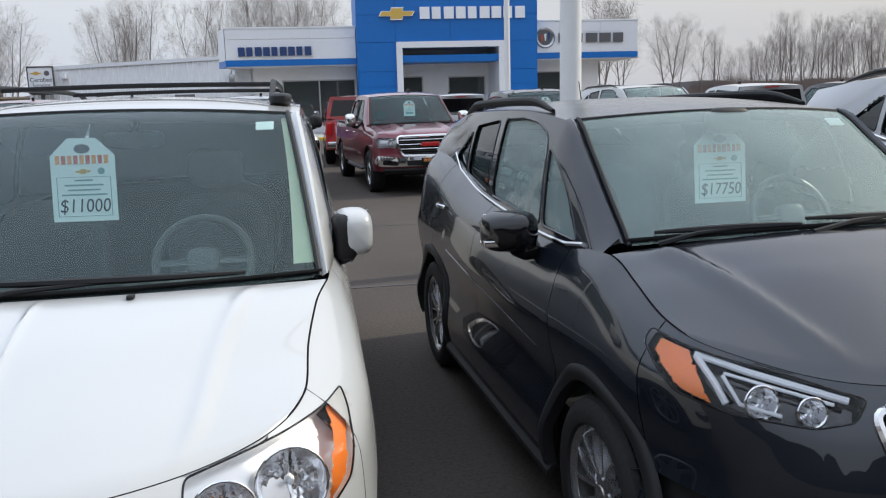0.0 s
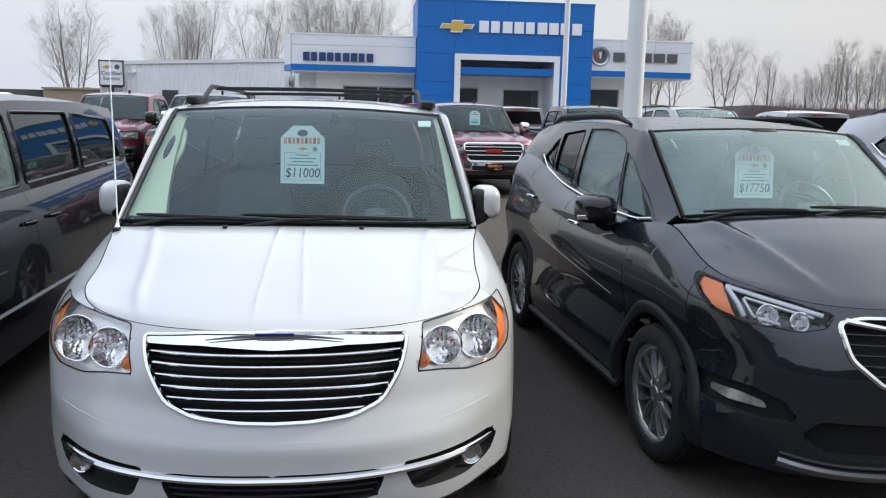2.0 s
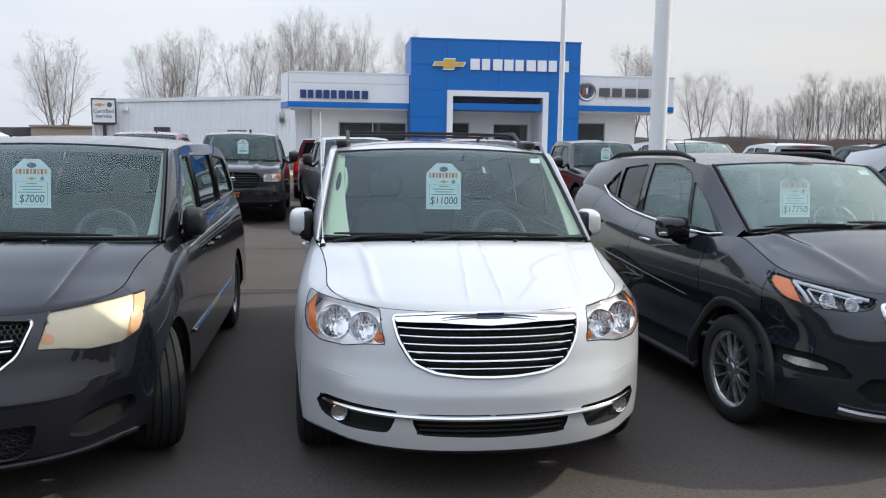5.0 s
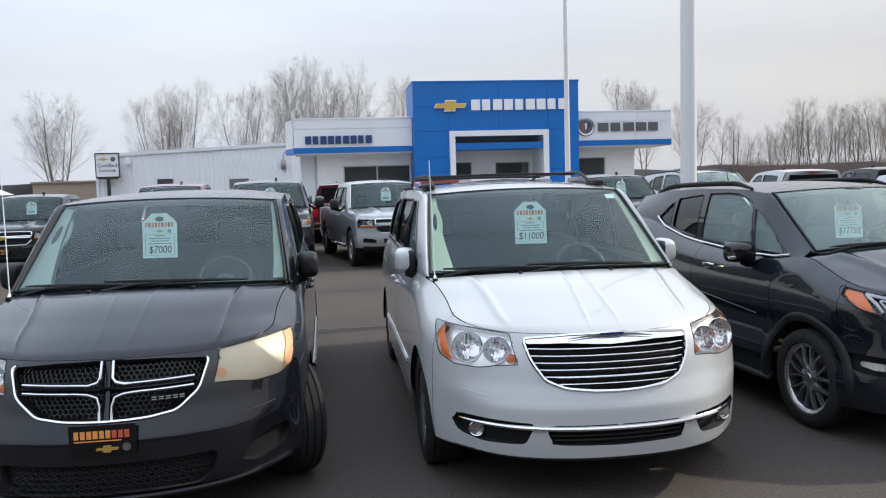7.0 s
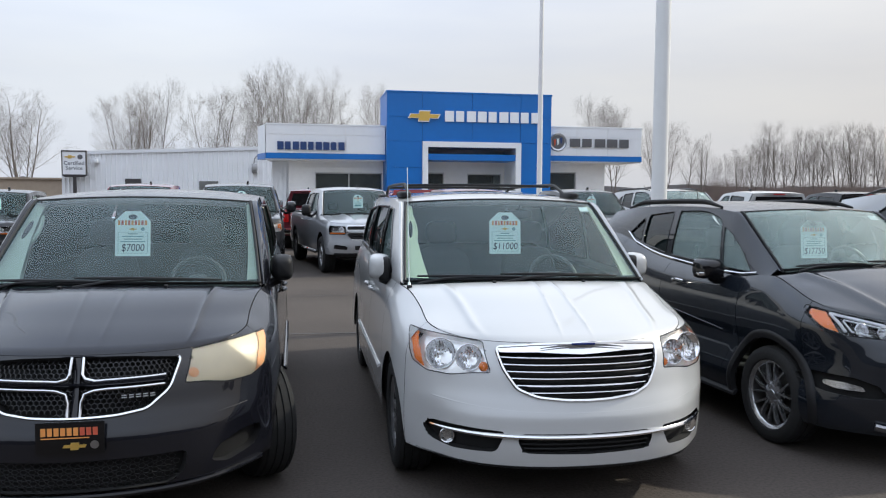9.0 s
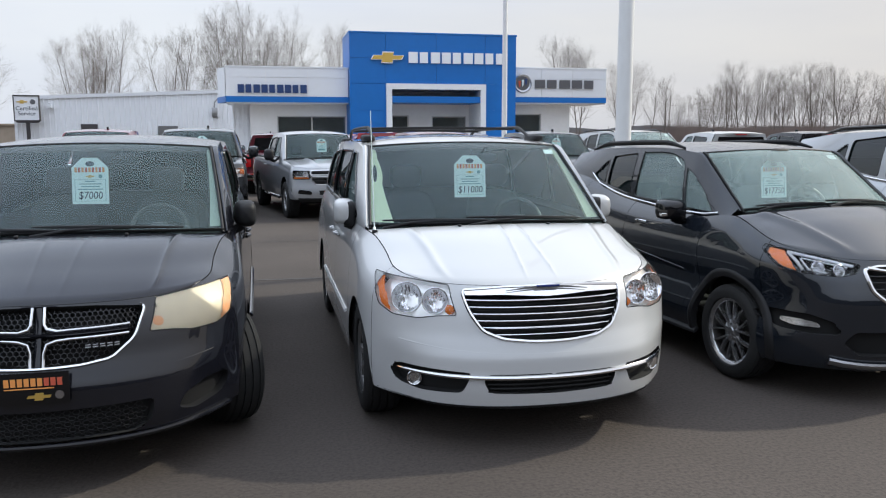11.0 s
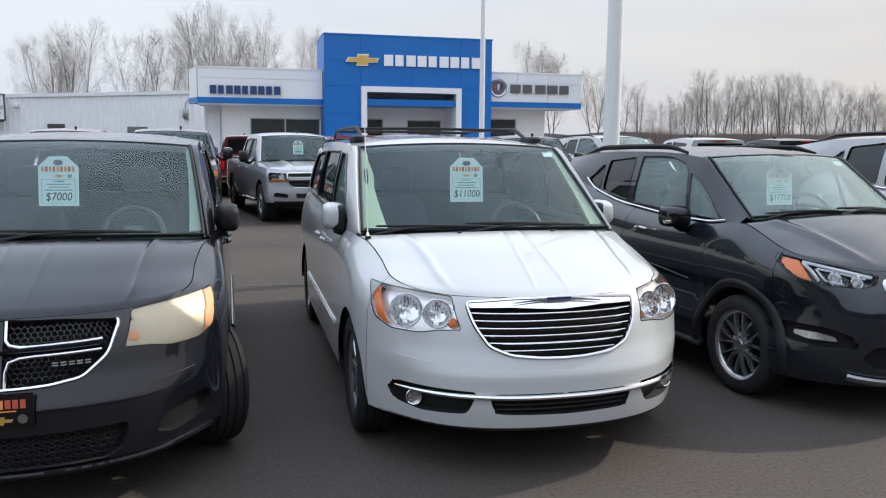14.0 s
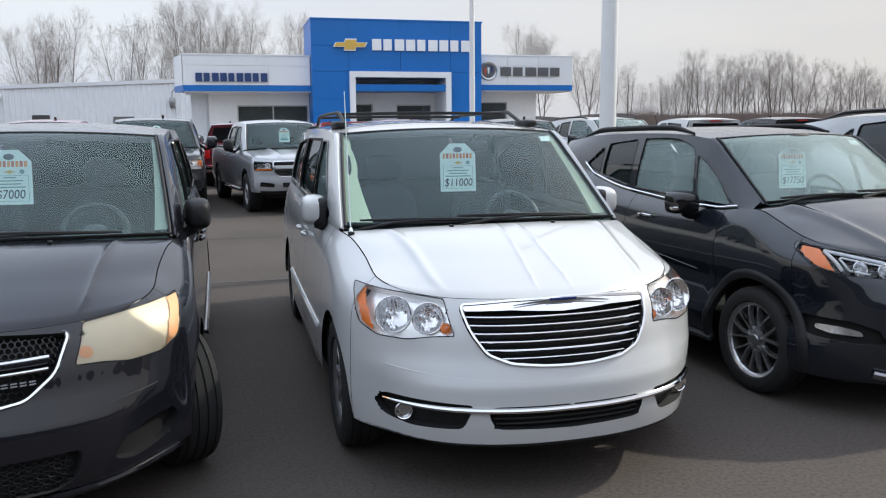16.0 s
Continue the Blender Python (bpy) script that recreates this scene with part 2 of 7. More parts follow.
M = {
    "white": paint("white_paint", (0.455, 0.458, 0.455), dust=0.03),
    "charcoal": paint("charcoal_paint", (0.0055, 0.006, 0.0095), dust=0.02),
    "black": paint("black_paint", (0.008, 0.0105, 0.015), dust=0.01, ior=1.62),
    # black hood and roof copies: dust, plus sky sheen put into a paler tone
    "black_dull": paint("black_hood_dust_sheen", (0.009, 0.0105, 0.0145), dust=0.05, haze=0.09, ior=1.75),
    "charcoal_dull": paint("charcoal_paint_dusty", (0.0055, 0.006, 0.0105), dust=0.01, haze=0.05, ior=1.38),
    "black_roof": paint("black_roof_dust_sheen", (0.010, 0.0105, 0.012), dust=0.16, haze=0.16),
    "maroon": paint("maroon_paint", (0.13, 0.008, 0.02), metal=0.3),
    "red": paint("red_paint", (0.42, 0.015, 0.02)),
    "silver": paint("silver_paint", (0.34, 0.35, 0.365), metal=0.5),
    "slate": paint("slate_paint", (0.012, 0.013, 0.016), dust=0.05),
    "pearl": paint("pearl_paint", (0.36, 0.37, 0.38), metal=0.3),
    "chrome": material("chrome", (0.72, 0.72, 0.73), rough=0.07, metal=1.0),
    "satin": material("satin_metal", (0.42, 0.42, 0.43), rough=0.28, metal=1.0),
    "gunmetal": material("gunmetal_wheel", (0.48, 0.48, 0.49), rough=0.25, metal=0.9, grain=0.2, scale=60),
    "alloy": material("alloy_wheel", (0.45, 0.45, 0.46), rough=0.3, metal=0.9, grain=0.2, scale=60),
    "plastic": material("black_plastic", (0.011, 0.011, 0.012), rough=0.55, spec=0.3, grain=0.3, scale=180, bump=0.1),
    "gloss_black": material("gloss_black", (0.005, 0.005, 0.006), rough=0.1),
    # near-black for gaps, recesses and undersides: their shade is put into the colour
    "void": material("recess_shade_black", (0.004, 0.004, 0.004), rough=0.9),
    "rubber": material("tyre_rubber", (0.014, 0.014, 0.014), rough=0.8, spec=0.3, grain=0.4, scale=50, bump=0.2, dark=(0.02, 0.0195, 0.019)),
    "trim_dark": material("interior_dark", (0.03, 0.03, 0.032), rough=0.8, grain=0.3, scale=120),
    "trim_beige": material("interior_pillar_beige", (0.92, 0.95, 0.66), rough=0.7, grain=0.1, scale=40),
    "trim_grey": material("interior_pillar_grey", (0.50, 0.56, 0.47), rough=0.7, grain=0.1, scale=40),
    "wheel_grip": material("steering_wheel_grip", (0.06, 0.064, 0.068), rough=0.4, grain=0.2, scale=90),
    # disc and barrel steel, darkened to carry the shade between the spokes
    "disc": material("wheel_recess_dark", (0.05, 0.048, 0.046), rough=0.5, metal=0.7, grain=0.3, scale=40),
    "seat": material("seat_cloth", (0.05, 0.052, 0.056), rough=0.9, grain=0.4, scale=150, bump=0.2),
    "amber": material("amber_lens", (0.78, 0.20, 0.03), rough=0.2, coat=0.25),
    "faded_amber": material("faded_amber_lens", (0.8, 0.42, 0.2), rough=0.35, big=0.3, bigscale=12, dark=(0.75, 0.55, 0.4)),
    "fog_glass": material("fog_lamp_face", (0.5, 0.5, 0.5), rough=0.2, metal=0.8, grain=0.5, scale=60, dark=(0.05, 0.05, 0.05)),
    "red_lens": material("red_lens", (0.42, 0.01, 0.012), rough=0.12, coat=1.0),
    "haze_lens": material("yellowed_lens", (0.74, 0.66, 0.48), rough=0.45, coat=0.25, big=0.35, bigscale=9, dark=(0.55, 0.49, 0.37), coat_rough=0.3),
    "lamp_back": material("lamp_housing", (0.93, 0.93, 0.93), rough=0.28, metal=0.55),
    "reflector": material("lamp_reflector", (0.9, 0.9, 0.92), rough=0.16, metal=1.0),
    "lamp_white": material("lamp_tube_white", (0.75, 0.77, 0.8), rough=0.25),
    # film shares are raised to stand for sky mirrored in the glass
    "glass": glazing("windscreen_glass", (0.86, 0.96, 0.94), 1.26, 0.12, (0.29, 0.41, 0.44)),
    "dust_sheen_glass": glazing("dust_sheen_windscreen", (0.84, 0.94, 0.91), 1.36, 0.24, (0.58, 0.74, 0.70)),
    "privacy": glazing("privacy_glass", (0.10, 0.115, 0.12), 1.7, 0.02),
    "side_glass": glazing("side_glass", (0.76, 0.86, 0.83), 1.4, 0.16, (0.4, 0.55, 0.54)),
    # this film paints in daylight seen through the far windows
    "pale_film_side_glass": glazing("pale_film_side_glass", (0.86, 0.93, 0.91), 1.35, 0.30, (0.52, 0.66, 0.64)),
    "lens": glazing("lamp_lens", (0.985, 0.985, 0.98), 1.35),
    "mirror": material("mirror_glass", (0.8, 0.82, 0.84), rough=0.02, metal=1.0),
    "tag": material("price_tag_card", (0.86, 0.98, 0.95), rough=0.7, grain=0.05, scale=60),
    "ink": material("ink_black", (0.02, 0.03, 0.05), rough=0.8),
    "ink_grey": material("ink_grey", (0.2, 0.38, 0.38), rough=0.8),
    "ink_red": material("ink_red", (0.55, 0.10, 0.05), rough=0.7),
    "ink_orange": material("ink_orange", (0.8, 0.32, 0.08), rough=0.7),
    "gold": material("emblem_gold", (0.72, 0.48, 0.12), rough=0.3, metal=0.6),
    "emblem_blue": material("emblem_blue", (0.02, 0.04, 0.2), rough=0.2),
    "sticker": material("sticker_white", (0.75, 0.82, 0.8), rough=0.6),
    "sticker_green": material("sticker_green", (0.12, 0.5, 0.35), rough=0.6),
    "bark": material("winter_bark", (0.165, 0.14, 0.125), rough=0.9, grain=0.4, scale=6),
    "brush": material("dead_brush", (0.20, 0.155, 0.135), rough=0.95, grain=0.5, scale=0.6, dark=(0.11, 0.09, 0.085)),
    "panel_blue": material("blue_panel", (0.008, 0.15, 0.5), rough=0.35, grain=0.08, scale=3, big=0.15, bigscale=0.4, random_shade=0.06),
    "panel_white": material("white_metal_panel", (0.80, 0.81, 0.83), rough=0.35, grain=0.06, scale=3, big=0.08, bigscale=0.5, dark=(0.5, 0.5, 0.52), random_shade=0.1),
    "wall_white": material("white_wall", (0.84, 0.83, 0.82), rough=0.7, grain=0.1, scale=4, big=0.12, bigscale=0.6, dark=(0.5, 0.49, 0.48)),
    "rib_white": material("ribbed_steel_white", (0.84, 0.85, 0.87), rough=0.4, big=0.15, bigscale=0.4, dark=(0.68, 0.68, 0.68), grain=0.05, scale=5),
    "frame_alu": material("aluminium_frame", (0.5, 0.5, 0.5), rough=0.35, metal=0.8),
    # film lightens these panes in place of mirrored sky and room light
    "shop_glass": glazing("shop_glass", (0.5, 0.57, 0.57), 1.9, 0.10, (0.5, 0.56, 0.56)),
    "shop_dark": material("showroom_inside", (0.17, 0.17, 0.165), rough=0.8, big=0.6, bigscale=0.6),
    "pole": material("pole_white_paint", (0.74, 0.74, 0.73), rough=0.4, grain=0.1, scale=6, big=0.12, bigscale=1.5, dark=(0.55, 0.54, 0.52)),
    "letter_navy": material("letter_navy", (0.02, 0.05, 0.16), rough=0.4),
    "letter_white": material("letter_white", (0.85, 0.86, 0.88), rough=0.4),
    "letter_grey": material("letter_brushed_grey", (0.16, 0.16, 0.17), rough=0.35, metal=0.7),
    "kerb_yellow": material("kerb_yellow_paint", (0.6, 0.42, 0.05), rough=0.7, grain=0.3, scale=12),
    "concrete": material("concrete", (0.36, 0.35, 0.33), rough=0.85, grain=0.3, scale=14, big=0.3, bigscale=0.8, bump=0.2),
    "tan": material("tan_wall", (0.36, 0.29, 0.22), rough=0.8, grain=0.2, scale=2),
    "roof_dark": material("dark_roofing", (0.06, 0.055, 0.055), rough=0.85, grain=0.3, scale=2),
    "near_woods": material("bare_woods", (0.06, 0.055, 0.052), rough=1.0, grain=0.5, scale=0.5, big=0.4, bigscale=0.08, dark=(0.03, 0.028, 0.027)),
    # pale grey holds the distance haze; the woods themselves are darker
    "hills": material("far_woods_hazed", (0.17, 0.165, 0.17), rough=1.0, grain=0.5, scale=0.12, big=0.3, bigscale=0.02, dark=(0.11, 0.105, 0.11)),
}


# ---- mesh helpers ----
def mesh_of(name, verts, faces, smooth=True, angle=32):
    me = bpy.data.meshes.new(name)
    me.from_pydata([tuple(v) for v in verts], [], faces)
    me.update()
    if smooth:
        me.shade_smooth()
        me.set_sharp_from_angle(angle=radians(angle))
    return me


def part(name, geo, mat, parent=None, label="", smooth=True, angle=32):
    """Links a (vertices, faces) pair, or a mesh, as ONE object under a thing or a part."""
    me = geo if isinstance(geo, bpy.types.Mesh) else mesh_of(name, geo[0], geo[1], smooth, angle)
    if mat and not me.materials:
        me.materials.append(M[mat])
    ob = new(name, me)
    if parent:
        ob.parent = parent
    if label:
        ob["label"] = label
    return ob


def thing(name, m, label, category, group="", kind=""):
    ob = new(name)
    ob.matrix_world = m
    return tagged(ob, label, category, group, kind)


def join(*geos):
    V, F = [], []
    for v, f in geos:
        k = len(V)
        V += [tuple(p) for p in v]
        F += [tuple(i + k for i in q) for q in f]
    return V, F


def moved(geo, m):
    return [tuple(m @ Vector(p)) for p in geo[0]], geo[1]


def mirrored(geo):
    return [(-p[0], p[1], p[2]) for p in geo[0]], [tuple(reversed(f)) for f in geo[1]]


def box(x0, y0, z0, x1, y1, z1, bevel=0.0):
    if bevel <= 0:
        V = [(x, y, z) for z in (z0, z1) for y in (y0, y1) for x in (x0, x1)]
        return V, [(0, 2, 3, 1), (4, 5, 7, 6), (0, 1, 5, 4), (2, 6, 7, 3), (0, 4, 6, 2), (1, 3, 7, 5)]
    bm = bmesh.new()
    bmesh.ops.create_cube(bm, size=1)
    for v in bm.verts:
        v.co = ((x0 + x1) / 2 + v.co.x * (x1 - x0), (y0 + y1) / 2 + v.co.y * (y1 - y0), (z0 + z1) / 2 + v.co.z * (z1 - z0))
    bmesh.ops.bevel(bm, geom=bm.edges[:], offset=bevel, segments=2, profile=0.6, affect="EDGES")
    bm.verts.index_update()
    g = [tuple(v.co) for v in bm.verts], [tuple(v.index for v in f.verts) for f in bm.faces]
    bm.free()
    return g


def grid(fn, us, vs, flip=False):
    V = [tuple(fn(u, v)) for v in vs for u in us]
    n = len(us)
    F = [(j * n + i, j * n + i + 1, (j + 1) * n + i + 1, (j + 1) * n + i) for j in range(len(vs) - 1) for i in range(n - 1)]
    return V, [tuple(reversed(f)) for f in F] if flip else F


def tube(path, radius, sides=8, closed=False, flat=1.0):
    """A round bar along a path; radius may be a list; flat squeezes it along its second axis."""
    P = [Vector(p) for p in path]
    n = len(P)
    R = radius if isinstance(radius, (list, tuple)) else [radius] * n
    V, F = [], []
    up = None
    for i, p in enumerate(P):
        a = P[(i - 1) % n] if closed or i else P[0]
        b = P[(i + 1) % n] if closed or i < n - 1 else P[-1]
        d = (b - a).normalized()
        if up is None:
            up = d.orthogonal().normalized()
        up = (up - d * up.dot(d)).normalized()
        side = d.cross(up)
        for k in range(sides):
            c = 2 * math.pi * k / sides
            V.append(tuple(p + (side * math.cos(c) + up * math.sin(c) * flat) * R[i]))
    for i in range(n if closed else n - 1):
        for k in range(sides):
            j = (i + 1) % n
            F.append((i * sides + k, i * sides + (k + 1) % sides, j * sides + (k + 1) % sides, j * sides + k))
    if not closed:
        F += [tuple(reversed(range(sides))), tuple((n - 1) * sides + k for k in range(sides))]
    return V, F


def lathe(profile, steps=32, axis="x"):
    """Turns (radius, along) pairs round an axis."""
    V, F = [], []
    for r, h in profile:
        for k in range(steps):
            c = 2 * math.pi * k / steps
            p = (h, r * math.cos(c), r * math.sin(c))
            V.append(p if axis == "x" else (p[1], p[2], h) if axis == "z" else (p[1], h, p[2]))
    for i in range(len(profile) - 1):
        for k in range(steps):
            F.append((i * steps + k, i * steps + (k + 1) % steps, (i + 1) * steps + (k + 1) % steps, (i + 1) * steps + k))
    return V, F


def prism(outline, y0, y1):
    """An outline of (x, z) pairs pushed from y0 to y1."""
    n = len(outline)
    V = [(x, y0, z) for x, z in outline] + [(x, y1, z) for x, z in outline]
    F = [tuple(range(n)), tuple(reversed(range(n, 2 * n)))] + [(i, i + n, (i + 1) % n + n, (i + 1) % n) for i in range(n)]
    return V, F


def text_mesh(body, size, extrude=0.0, align="CENTER", shear=0.0, wide=1.0):
    """Words in the built-in font as a mesh that stands in the xz plane and faces -y."""
    cu = bpy.data.curves.new("words", "FONT")
    cu.body, cu.size, cu.extrude, cu.align_x, cu.align_y, cu.shear = body, size, extrude, align, "CENTER", shear
    cu.resolution_u = 3
    ob = bpy.data.objects.new("words", cu)
    scene.collection.objects.link(ob)
    bpy.context.view_layer.update()
    me = bpy.data.meshes.new_from_object(ob.evaluated_get(bpy.context.evaluated_depsgraph_get()))
    bpy.data.objects.remove(ob)
    me.transform(Matrix.Rotation(radians(90), 4, "X") @ Matrix.Diagonal((wide, 1, 1, 1)))
    me.materials.clear()
    return me


def smooth_curve(xs, ys):
    """A monotone cubic through the given places."""
    xs, ys = np.array(xs, float), np.array(ys, float)
    h = np.diff(xs)
    s = np.diff(ys) / h
    d = np.zeros(len(xs))
    d[0], d[-1] = s[0], s[-1]
    for i in range(1, len(xs) - 1):
        if s[i - 1] * s[i] > 0:
            d[i] = 2 * s[i - 1] * s[i] / (s[i - 1] + s[i])

    lo, span = float(xs[0]), float(xs[-1] - xs[0])
    x = np.linspace(xs[0], xs[-1], 600)
    i = np.clip(np.searchsorted(xs, x) - 1, 0, len(h) - 1)
    t = (x - xs[i]) / h[i]
    tab = ((1 + 2 * t) * (1 - t) ** 2 * ys[i] + t * (1 - t) ** 2 * h[i] * d[i] + t * t * (3 - 2 * t) * ys[i + 1] + t * t * (t - 1) * h[i] * d[i + 1]).tolist()

    def f(v):
        k = (v - lo) / span * 599
        if k <= 0:
            return tab[0]
        if k >= 599:
            return tab[599]
        n = int(k)
        return tab[n] + (tab[n + 1] - tab[n]) * (k - n)
    return f


def step01(a, b, x):
    t = min(max((x - a) / (b - a), 0), 1)
    return t * t * (3 - 2 * t)


def inside(poly, x, y):
    r = False
    x0, y0 = poly[-1]
    for x1, y1 in poly:
        if (y0 > y) != (y1 > y) and x < (x1 - x0) * (y - y0) / (y1 - y0) + x0:
            r = not r
        x0, y0 = x1, y1
    return r


def inside_all(poly, P):
    """The same for an array of points at once."""
    a = np.array(poly, float)
    b = np.roll(a, 1, 0)
    r = np.zeros(len(P), bool)
    x, y = P[:, 0], P[:, 1]
    for (x1, y1), (x0, y0) in zip(a, b):
        if y0 == y1:
            continue
        r ^= ((y0 > y) != (y1 > y)) & (x < (x1 - x0) * (y - y0) / (y1 - y0) + x0)
    return r


def rounded(poly, r, n=4):
    """The outline with its corners rounded by about r."""
    out = []
    for i in range(len(poly)):
        p, a, b = Vector(poly[i]), Vector(poly[i - 1]), Vector(poly[(i + 1) % len(poly)])
        la, lb = (a - p).length, (b - p).length
        ra, rb = min(r, la * 0.45), min(r, lb * 0.45)
        s, e = p + (a - p) / la * ra, p + (b - p) / lb * rb
        for k in range(n + 1):
            t = k / n
            out.append(tuple(s * (1 - t) ** 2 + p * 2 * t * (1 - t) + e * t * t))
    return out


def dense(poly, step):
    out = []
    for i in range(len(poly)):
        a, b = Vector(poly[i]), Vector(poly[(i + 1) % len(poly)])
        k = max(1, int((b - a).length / step))
        out += [tuple(a.lerp(b, j / k)) for j in range(k)]
    return out


def cut_grid(us, vs, outer=None, holes=(), lock_u=None):
    """A flat grid, its vertices drawn onto the outlines, without the cells in the holes or past the outer outline.
    Gives places (u, v) and faces."""
    us, vs = np.array(us, float), np.array(vs, float)
    nu, nv = len(us), len(vs)
    U, Vv = np.meshgrid(us, vs)
    P = np.stack([U.ravel(), Vv.ravel()], 1)
    du = np.minimum(np.gradient(us), 1)
    dv = np.minimum(np.gradient(vs), 1)
    cell = np.stack(np.meshgrid(du, dv), -1).reshape(-1, 2)
    Q = P.copy()
    free = np.ones(len(P), bool)
    for poly in ([outer] if outer else []) + list(holes):
        pts = np.array(dense(poly, 0.006))
        lo, hi = pts.min(0) - cell.max(0), pts.max(0) + cell.max(0)
        near = np.nonzero(free & (P > lo).all(1) & (P < hi).all(1))[0]
        for i in near:
            d = (pts - P[i]) / cell[i]
            k = int((d * d).sum(1).argmin())
            if (d[k] ** 2).sum() < 0.36:
                if lock_u is not None and abs(P[i, 0] - lock_u) < 1e-6:
                    same = pts[np.abs(pts[:, 0] - lock_u) < 0.006]
                    if len(same):
                        Q[i, 1] = same[np.abs(same[:, 1] - P[i, 1]).argmin(), 1]
                else:
                    Q[i] = pts[k]
                free[i] = False
    base = (np.arange(nv - 1)[:, None] * nu + np.arange(nu - 1)[None, :]).ravel()
    quads = np.stack([base, base + 1, base + nu + 1, base + nu], 1)
    mid = Q[quads].mean(1)
    keep = inside_all(outer, mid) if outer else np.ones(len(mid), bool)
    for h in holes:
        keep &= ~inside_all(h, mid)
    F = [tuple(int(i) for i in q) for q in quads[keep]]
    used = sorted({i for f in F for i in f})
    at = {i: k for k, i in enumerate(used)}
    return [tuple(Q[i]) for i in used], [tuple(at[i] for i in f) for f in F]


def region(fn, poly, off, step=0.02, holes=()):
    """The piece of the surface fn(u, v, off) inside an outline."""
    a = np.array(poly)
    lo, hi = a.min(0), a.max(0)
    us = np.linspace(lo[0], hi[0], max(3, int((hi[0] - lo[0]) / step) + 1))
    vs = np.linspace(lo[1], hi[1], max(3, int((hi[1] - lo[1]) / step) + 1))
    uv, F = cut_grid(us, vs, poly, holes)
    return [tuple(fn(u, v, off)) for u, v in uv], F


def rim_wall(fn, poly, o0, o1):
    """The wall round an outline between two depths."""
    pts = dense(poly, 0.02)
    n = len(pts)
    V = [tuple(fn(u, v, o0)) for u, v in pts] + [tuple(fn(u, v, o1)) for u, v in pts]
    return V, [(i, (i + 1) % n, (i + 1) % n + n, i + n) for i in range(n)]


def border(fn, poly, off, radius, step=0.025, flat=1.0):
    """A round bead along an outline on a surface."""
    return tube([fn(u, v, off) for u, v in dense(poly, step)], radius, 6, True, flat)


def strip(fn, pts, off, radius, sides=6, flat=1.0):
    return tube([fn(u, v, off) for u, v in pts], radius, sides, False, flat)


# ---- ground ----
def asphalt():
    m = material("asphalt", (0.083, 0.070, 0.061), rough=0.9, spec=0.15, grain=0.6, scale=45, bump=0.5, big=0.5, bigscale=0.35, dark=(0.033, 0.029, 0.026))
    n, l = m.node_tree.nodes, m.node_tree.links
    vor = n.new("ShaderNodeTexVoronoi")
    vor.inputs["Scale"].default_value = 160
    tc = n.new("ShaderNodeTexCoord")
    l.new(tc.outputs["Object"], vor.inputs["Vector"])
    b = n["Principled BSDF"]
    src = b.inputs["Base Color"].links[0].from_socket
    mx = n.new("ShaderNodeMixRGB")
    mx.inputs["Color2"].default_value = (0.13, 0.115, 0.10, 1)
    mr = n.new("ShaderNodeMapRange")
    mr.inputs["From Min"].default_value, mr.inputs["From Max"].default_value = 0.22, 0.05
    mr.inputs["To Max"].default_value = 0.5
    l.new(vor.outputs["Distance"], mr.inputs["Value"])
    l.new(mr.outputs["Result"], mx.inputs["Fac"])
    l.new(src, mx.inputs["Color1"])
    l.new(mx.outputs["Color"], b.inputs["Base Color"])
    return m


M["asphalt"] = asphalt()
M["field"] = material("winter_grass", (0.16, 0.13, 0.085), rough=0.95, grain=0.6, scale=2.0, big=0.5, bigscale=0.05, dark=(0.08, 0.07, 0.05))
ground = part("ground", grid(lambda u, v: (u, v, -0.05), np.linspace(-1500, 1500, 13), np.linspace(-400, 2600, 13)), "field")
tagged(ground, "flat dormant winter grass reaching the horizon", "ground", kind="structure")
lot = part("pavement", box(-60, -40, -0.3, 70, 100, 0.0), "asphalt", smooth=False)
tagged(lot, "weathered brown-grey asphalt of the sales lot", "pavement", kind="structure")
# thin dark lines on the asphalt; the nearer stands for a shadow's edge
for x0, x1, y, w in ((-12, 12, 7.44, 0.05), (-20, 20, 11.2, 0.03)):
    pts = [(x0 + (x1 - x0) * k / 40, y + 0.05 * noise.noise((k * 0.4, y, 0)), 0.004) for k in range(41)]
    dark_line = part("asphalt_dark_line", ([(p[0], p[1] + s * w / 2, 0.004) for p in pts for s in (-1, 1)], [(2 * k, 2 * k + 2, 2 * k + 3, 2 * k + 1) for k in range(40)]), "roof_dark", lot)
kerb = part("kerb", box(-12, 38.4, 0, 18, 38.6, 0.15, 0.02), "kerb_yellow")
tagged(kerb, "yellow painted kerb in front of the showroom", "kerb", kind="structure")
walkway = part("walkway", box(-12, 38.6, 0, 18, 45.2, 0.14), "concrete", smooth=False)
tagged(walkway, "concrete walkway along the showroom", "walkway", kind="structure")

# ---- showroom ----
FY = 45.0
show = thing("showroom_building", pose(0, 0, 0), "car showroom with blue entrance tower and white metal wings", "building")


